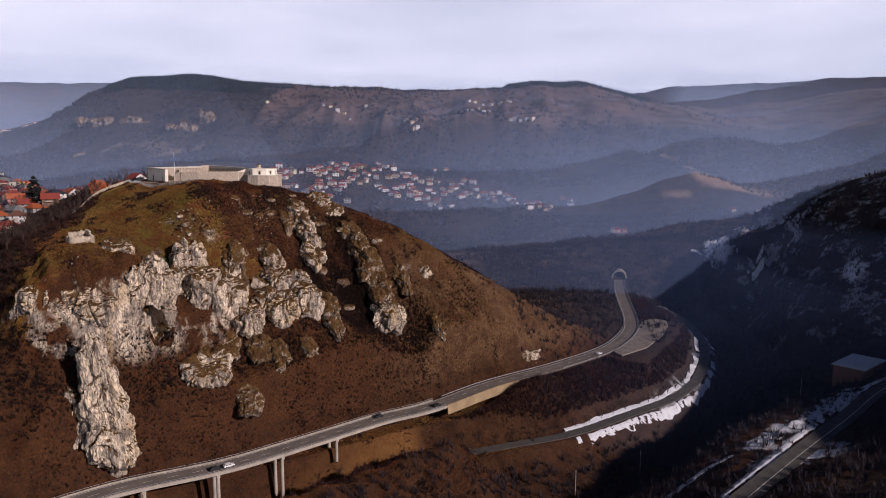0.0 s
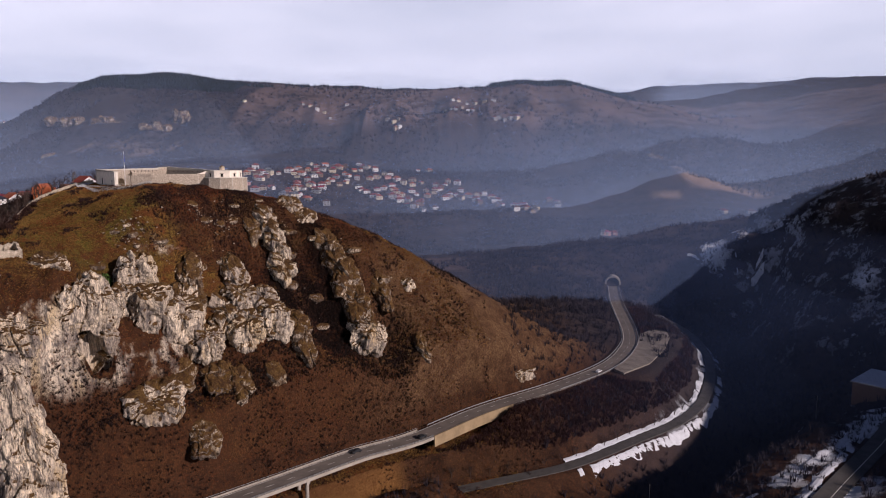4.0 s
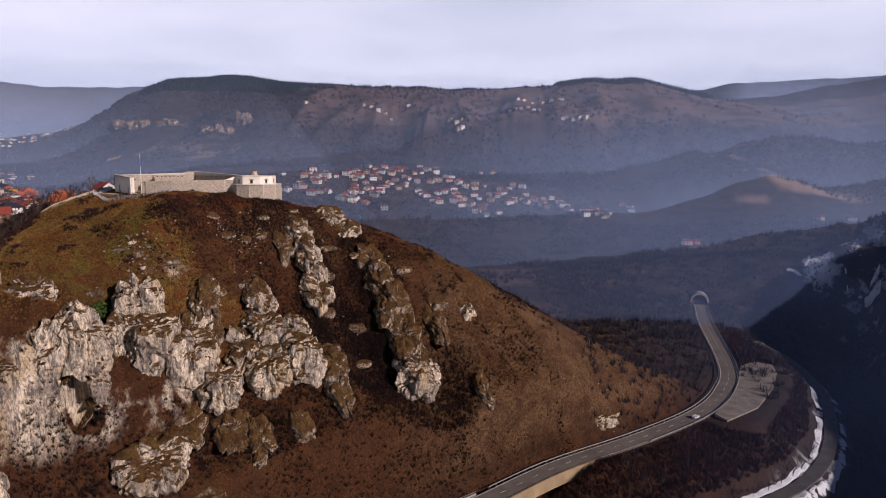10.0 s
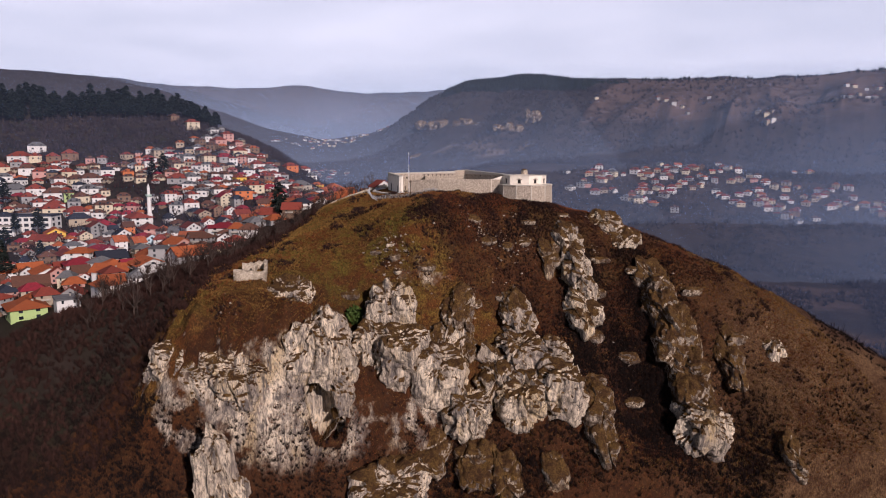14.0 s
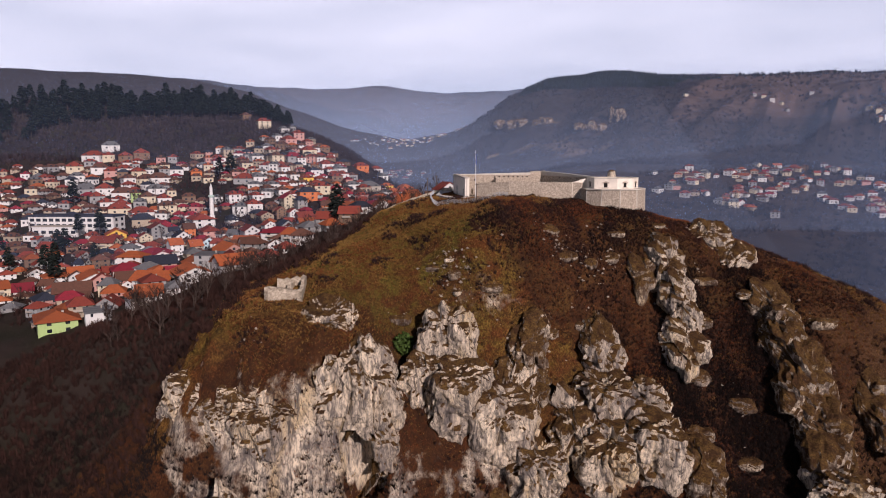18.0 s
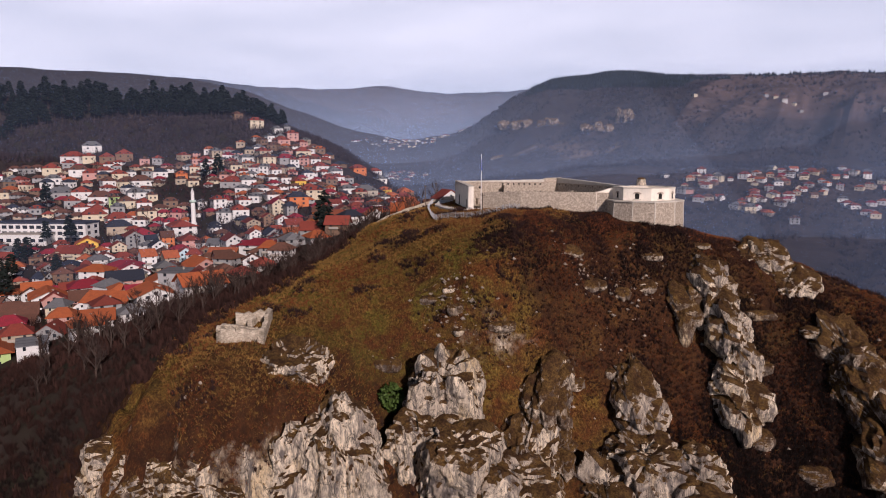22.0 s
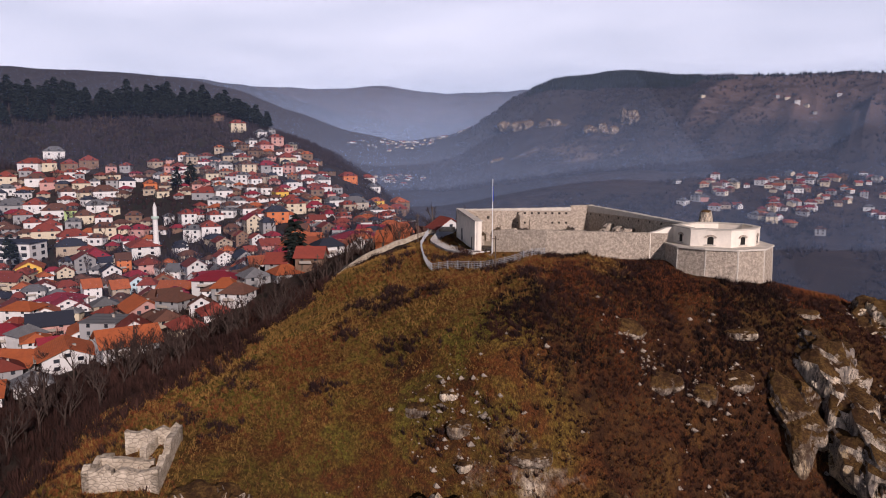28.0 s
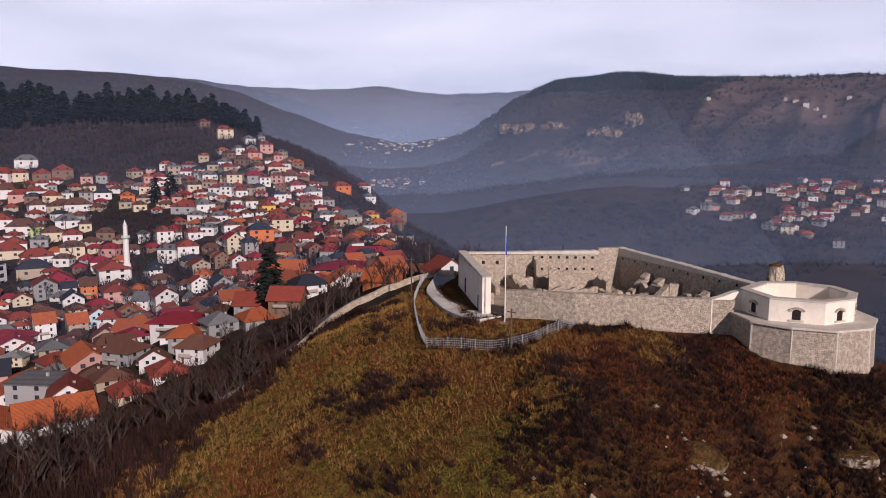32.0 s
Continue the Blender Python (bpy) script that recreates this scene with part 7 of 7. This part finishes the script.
    clump_mesh("hanging_woods", back, HANGING, 3.6, 26, 7, 0.9, 1.1, "bare hillside woods above the town", "woods", 0.05)
    far = scatter(rng, 13000, lambda x, y: (x < -420 or y < 1560 or rng.random() < 0.2) and noise.noise((x / 160, y / 160, 5)) > -0.25, (-1000, 900, 1180, 2000))
    clump_mesh("mountain_woods", far, FAR_TWIG, 5.5, 14, 8, 0.8, 1.0, "winter woods on the far mountain", "woods", 0.08)
    cap = scatter(rng, 4600, lambda x, y: noise.noise((x / 90, y / 60, 6)) > -0.45, (-850, -470, 1755, 1905)) + scatter(rng, 1400, lambda x, y: noise.noise((x / 90, y / 60, 6)) > -0.2, (180, 560, 1880, 2070))
    clump_mesh("summit_pines", cap, NEEDLES, 7.0, 14, 13, 0.45, 1.2, "dark conifer wood capping the far mountain", "woods", 0.14)
    skyline = scatter(rng, 160, lambda x, y: abs(y - float(np.interp(x, [-600, -449, -218, -68, 38, 255], [1875, 1885, 1930, 1950, 1960, 1950]))) < 14, (-600, 255, 1850, 1980))
    clump_mesh("skyline_trees", skyline, NEEDLES, 6.5, 16, 14, 0.4, 1.2, "single dark trees along the far skyline", "trees", 0.14)
    gardens = scatter(rng, 4200, lambda x, y: math.hypot((x + 420) / 290, (y - 430) / 180) < 1, (-700, -200, 260, 640))
    clump_mesh("garden_scrub", gardens, SHRUB, 2.2, 40, 9, 0.8, 1.2, "bare garden trees and hedges between the houses", "scrub", 0.04)


def base_between(x, y):
    return 44 < float(SLOPE_Z(x, y)) < 92


def SLOPE_Z(x, y):
    q = (SAMPLES[:, 0] - x) ** 2 + (SAMPLES[:, 1] - y) ** 2
    return SAMPLES[int(np.argmin(q)), 2]


def lane_free(x, y):
    for line, w in ((ROAD_LINE, 8), (OLD_LINE, 5), (RIGHT_LINE, 6)):
        for a, b in zip(line[:-1], line[1:]):
            dx, dy = b[0] - a[0], b[1] - a[1]
            t = min(1, max(0, ((x - a[0]) * dx + (y - a[1]) * dy) / (dx * dx + dy * dy)))
            if math.hypot(x - a[0] - t * dx, y - a[1] - t * dy) < w:
                return False
    return True


build_scrub()


def build_evergreen():
    rng = random.Random(51)
    b = thing("evergreen_bush", pose(-122.5, 298.5, ground_at(-122.5, 298.5)), "green leafy ivy-like bush tucked between pale rocks", "bush")
    bm = bmesh.new()
    for _ in range(700):
        d = Vector((rng.gauss(0, 1), rng.gauss(0, 1), rng.gauss(0, 1))).normalized() * rng.uniform(0.6, 1.0)
        c = Vector((d.x * 2.8, d.y * 2.4, 2.4 + d.z * 3.0))
        u = Vector((rng.uniform(-1, 1), rng.uniform(-1, 1), rng.uniform(-1, 1))) * 0.42
        w = Vector((rng.uniform(-1, 1), rng.uniform(-1, 1), rng.uniform(-1, 1))) * 0.42
        bm.faces.new([bm.verts.new(c - u), bm.verts.new(c + w), bm.verts.new(c + u), bm.verts.new(c - w)])
    part("leaves", bm, LEAVES, b)
    bm = bmesh.new()
    tube(bm, (0, 0, -0.5), (0, 0, 3), 0.2, 0.08, 6)
    part("stem", bm, BARK, b)


build_evergreen()


# ---------------------------------------------------------------- valley haze on tinted sheets
def haze_material(name, dense, tint=(0.27, 0.345, 0.57)):
    """See-through tinted sheet for hazy air, thickest low down, lit by sun and sky."""
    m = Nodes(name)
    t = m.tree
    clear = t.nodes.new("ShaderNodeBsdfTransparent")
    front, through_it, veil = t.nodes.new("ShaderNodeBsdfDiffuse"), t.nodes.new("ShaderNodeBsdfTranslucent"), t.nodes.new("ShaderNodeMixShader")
    # shading normals fixed towards the sun, so each haze sheet is lit evenly
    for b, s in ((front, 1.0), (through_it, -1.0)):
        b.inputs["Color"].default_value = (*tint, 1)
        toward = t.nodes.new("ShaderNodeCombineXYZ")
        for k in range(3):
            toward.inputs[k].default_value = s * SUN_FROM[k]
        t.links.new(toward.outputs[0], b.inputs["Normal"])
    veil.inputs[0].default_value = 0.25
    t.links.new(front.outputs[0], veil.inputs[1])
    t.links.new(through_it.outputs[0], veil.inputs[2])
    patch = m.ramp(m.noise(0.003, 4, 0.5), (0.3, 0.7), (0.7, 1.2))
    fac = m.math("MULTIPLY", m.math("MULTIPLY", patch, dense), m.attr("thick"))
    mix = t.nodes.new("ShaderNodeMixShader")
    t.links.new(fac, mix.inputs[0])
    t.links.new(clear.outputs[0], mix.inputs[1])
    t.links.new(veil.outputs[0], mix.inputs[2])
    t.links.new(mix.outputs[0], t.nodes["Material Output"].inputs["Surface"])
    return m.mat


def build_haze_sheets():
    """Upright sheets in place of the valley's haze, row behind row, broad sides sunward."""
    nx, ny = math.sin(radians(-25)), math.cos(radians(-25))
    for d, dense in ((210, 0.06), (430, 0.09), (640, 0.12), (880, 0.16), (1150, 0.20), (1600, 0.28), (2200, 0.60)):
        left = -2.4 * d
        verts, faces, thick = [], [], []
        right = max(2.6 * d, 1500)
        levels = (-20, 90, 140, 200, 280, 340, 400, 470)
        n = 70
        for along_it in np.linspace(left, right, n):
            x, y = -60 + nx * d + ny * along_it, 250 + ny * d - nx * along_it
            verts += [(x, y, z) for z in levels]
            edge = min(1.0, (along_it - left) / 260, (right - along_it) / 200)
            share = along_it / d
            # denser to the right, where the haze has to look brighter
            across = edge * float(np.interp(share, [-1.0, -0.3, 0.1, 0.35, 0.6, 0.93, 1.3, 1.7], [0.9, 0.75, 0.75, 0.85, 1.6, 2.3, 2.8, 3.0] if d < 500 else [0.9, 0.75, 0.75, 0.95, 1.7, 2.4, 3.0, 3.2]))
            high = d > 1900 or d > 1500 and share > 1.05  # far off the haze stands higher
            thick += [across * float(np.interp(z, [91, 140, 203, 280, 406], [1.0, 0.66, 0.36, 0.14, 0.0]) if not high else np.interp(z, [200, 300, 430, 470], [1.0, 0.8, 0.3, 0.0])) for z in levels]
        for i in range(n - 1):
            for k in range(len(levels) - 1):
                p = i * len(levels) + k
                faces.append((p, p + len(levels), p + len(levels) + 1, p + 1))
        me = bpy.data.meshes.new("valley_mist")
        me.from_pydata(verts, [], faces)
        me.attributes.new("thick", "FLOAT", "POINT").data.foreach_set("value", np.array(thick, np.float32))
        # near sheets take a darker navy tint, for haze that lies in shade
        me.materials.append(haze_material("mist", dense, (0.17, 0.25, 0.46) if d < 400 else (0.27, 0.375, 0.60) if d < 900 else (0.31, 0.41, 0.62)))
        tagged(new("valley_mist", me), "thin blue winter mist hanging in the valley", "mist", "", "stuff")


def build_gorge_haze():
    """Level dark blue sheets for the gorge's shaded haze, thinning out towards its sides."""
    xs, ys = np.arange(30, 520, 10.0), np.arange(150, 830, 10.0)
    gx, gy = np.meshgrid(xs, ys)
    x, y = gx.ravel(), gy.ravel()
    ground_z = base_height(x, y)
    idx = np.arange(len(x)).reshape(gx.shape)
    faces = np.stack([idx[:-1, :-1], idx[:-1, 1:], idx[1:, 1:], idx[1:, :-1]], -1).reshape(-1, 4)
    edge = np.minimum.reduce([(x - 30) / 90, (520 - x) / 60, (y - 150) / 120, (830 - y) / 150])
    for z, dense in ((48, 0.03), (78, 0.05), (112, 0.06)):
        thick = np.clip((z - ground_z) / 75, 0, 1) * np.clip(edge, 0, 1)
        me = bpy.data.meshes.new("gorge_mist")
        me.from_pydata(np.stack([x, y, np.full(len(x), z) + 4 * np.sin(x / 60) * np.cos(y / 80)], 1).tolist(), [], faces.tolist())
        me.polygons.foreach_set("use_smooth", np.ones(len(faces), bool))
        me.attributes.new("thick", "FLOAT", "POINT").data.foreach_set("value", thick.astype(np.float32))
        # the navy tint carries the shade in the gorge
        me.materials.append(haze_material("gorge_mist", dense, (0.10, 0.16, 0.36)))
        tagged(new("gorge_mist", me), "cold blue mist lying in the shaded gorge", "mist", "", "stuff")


build_haze_sheets()
build_gorge_haze()
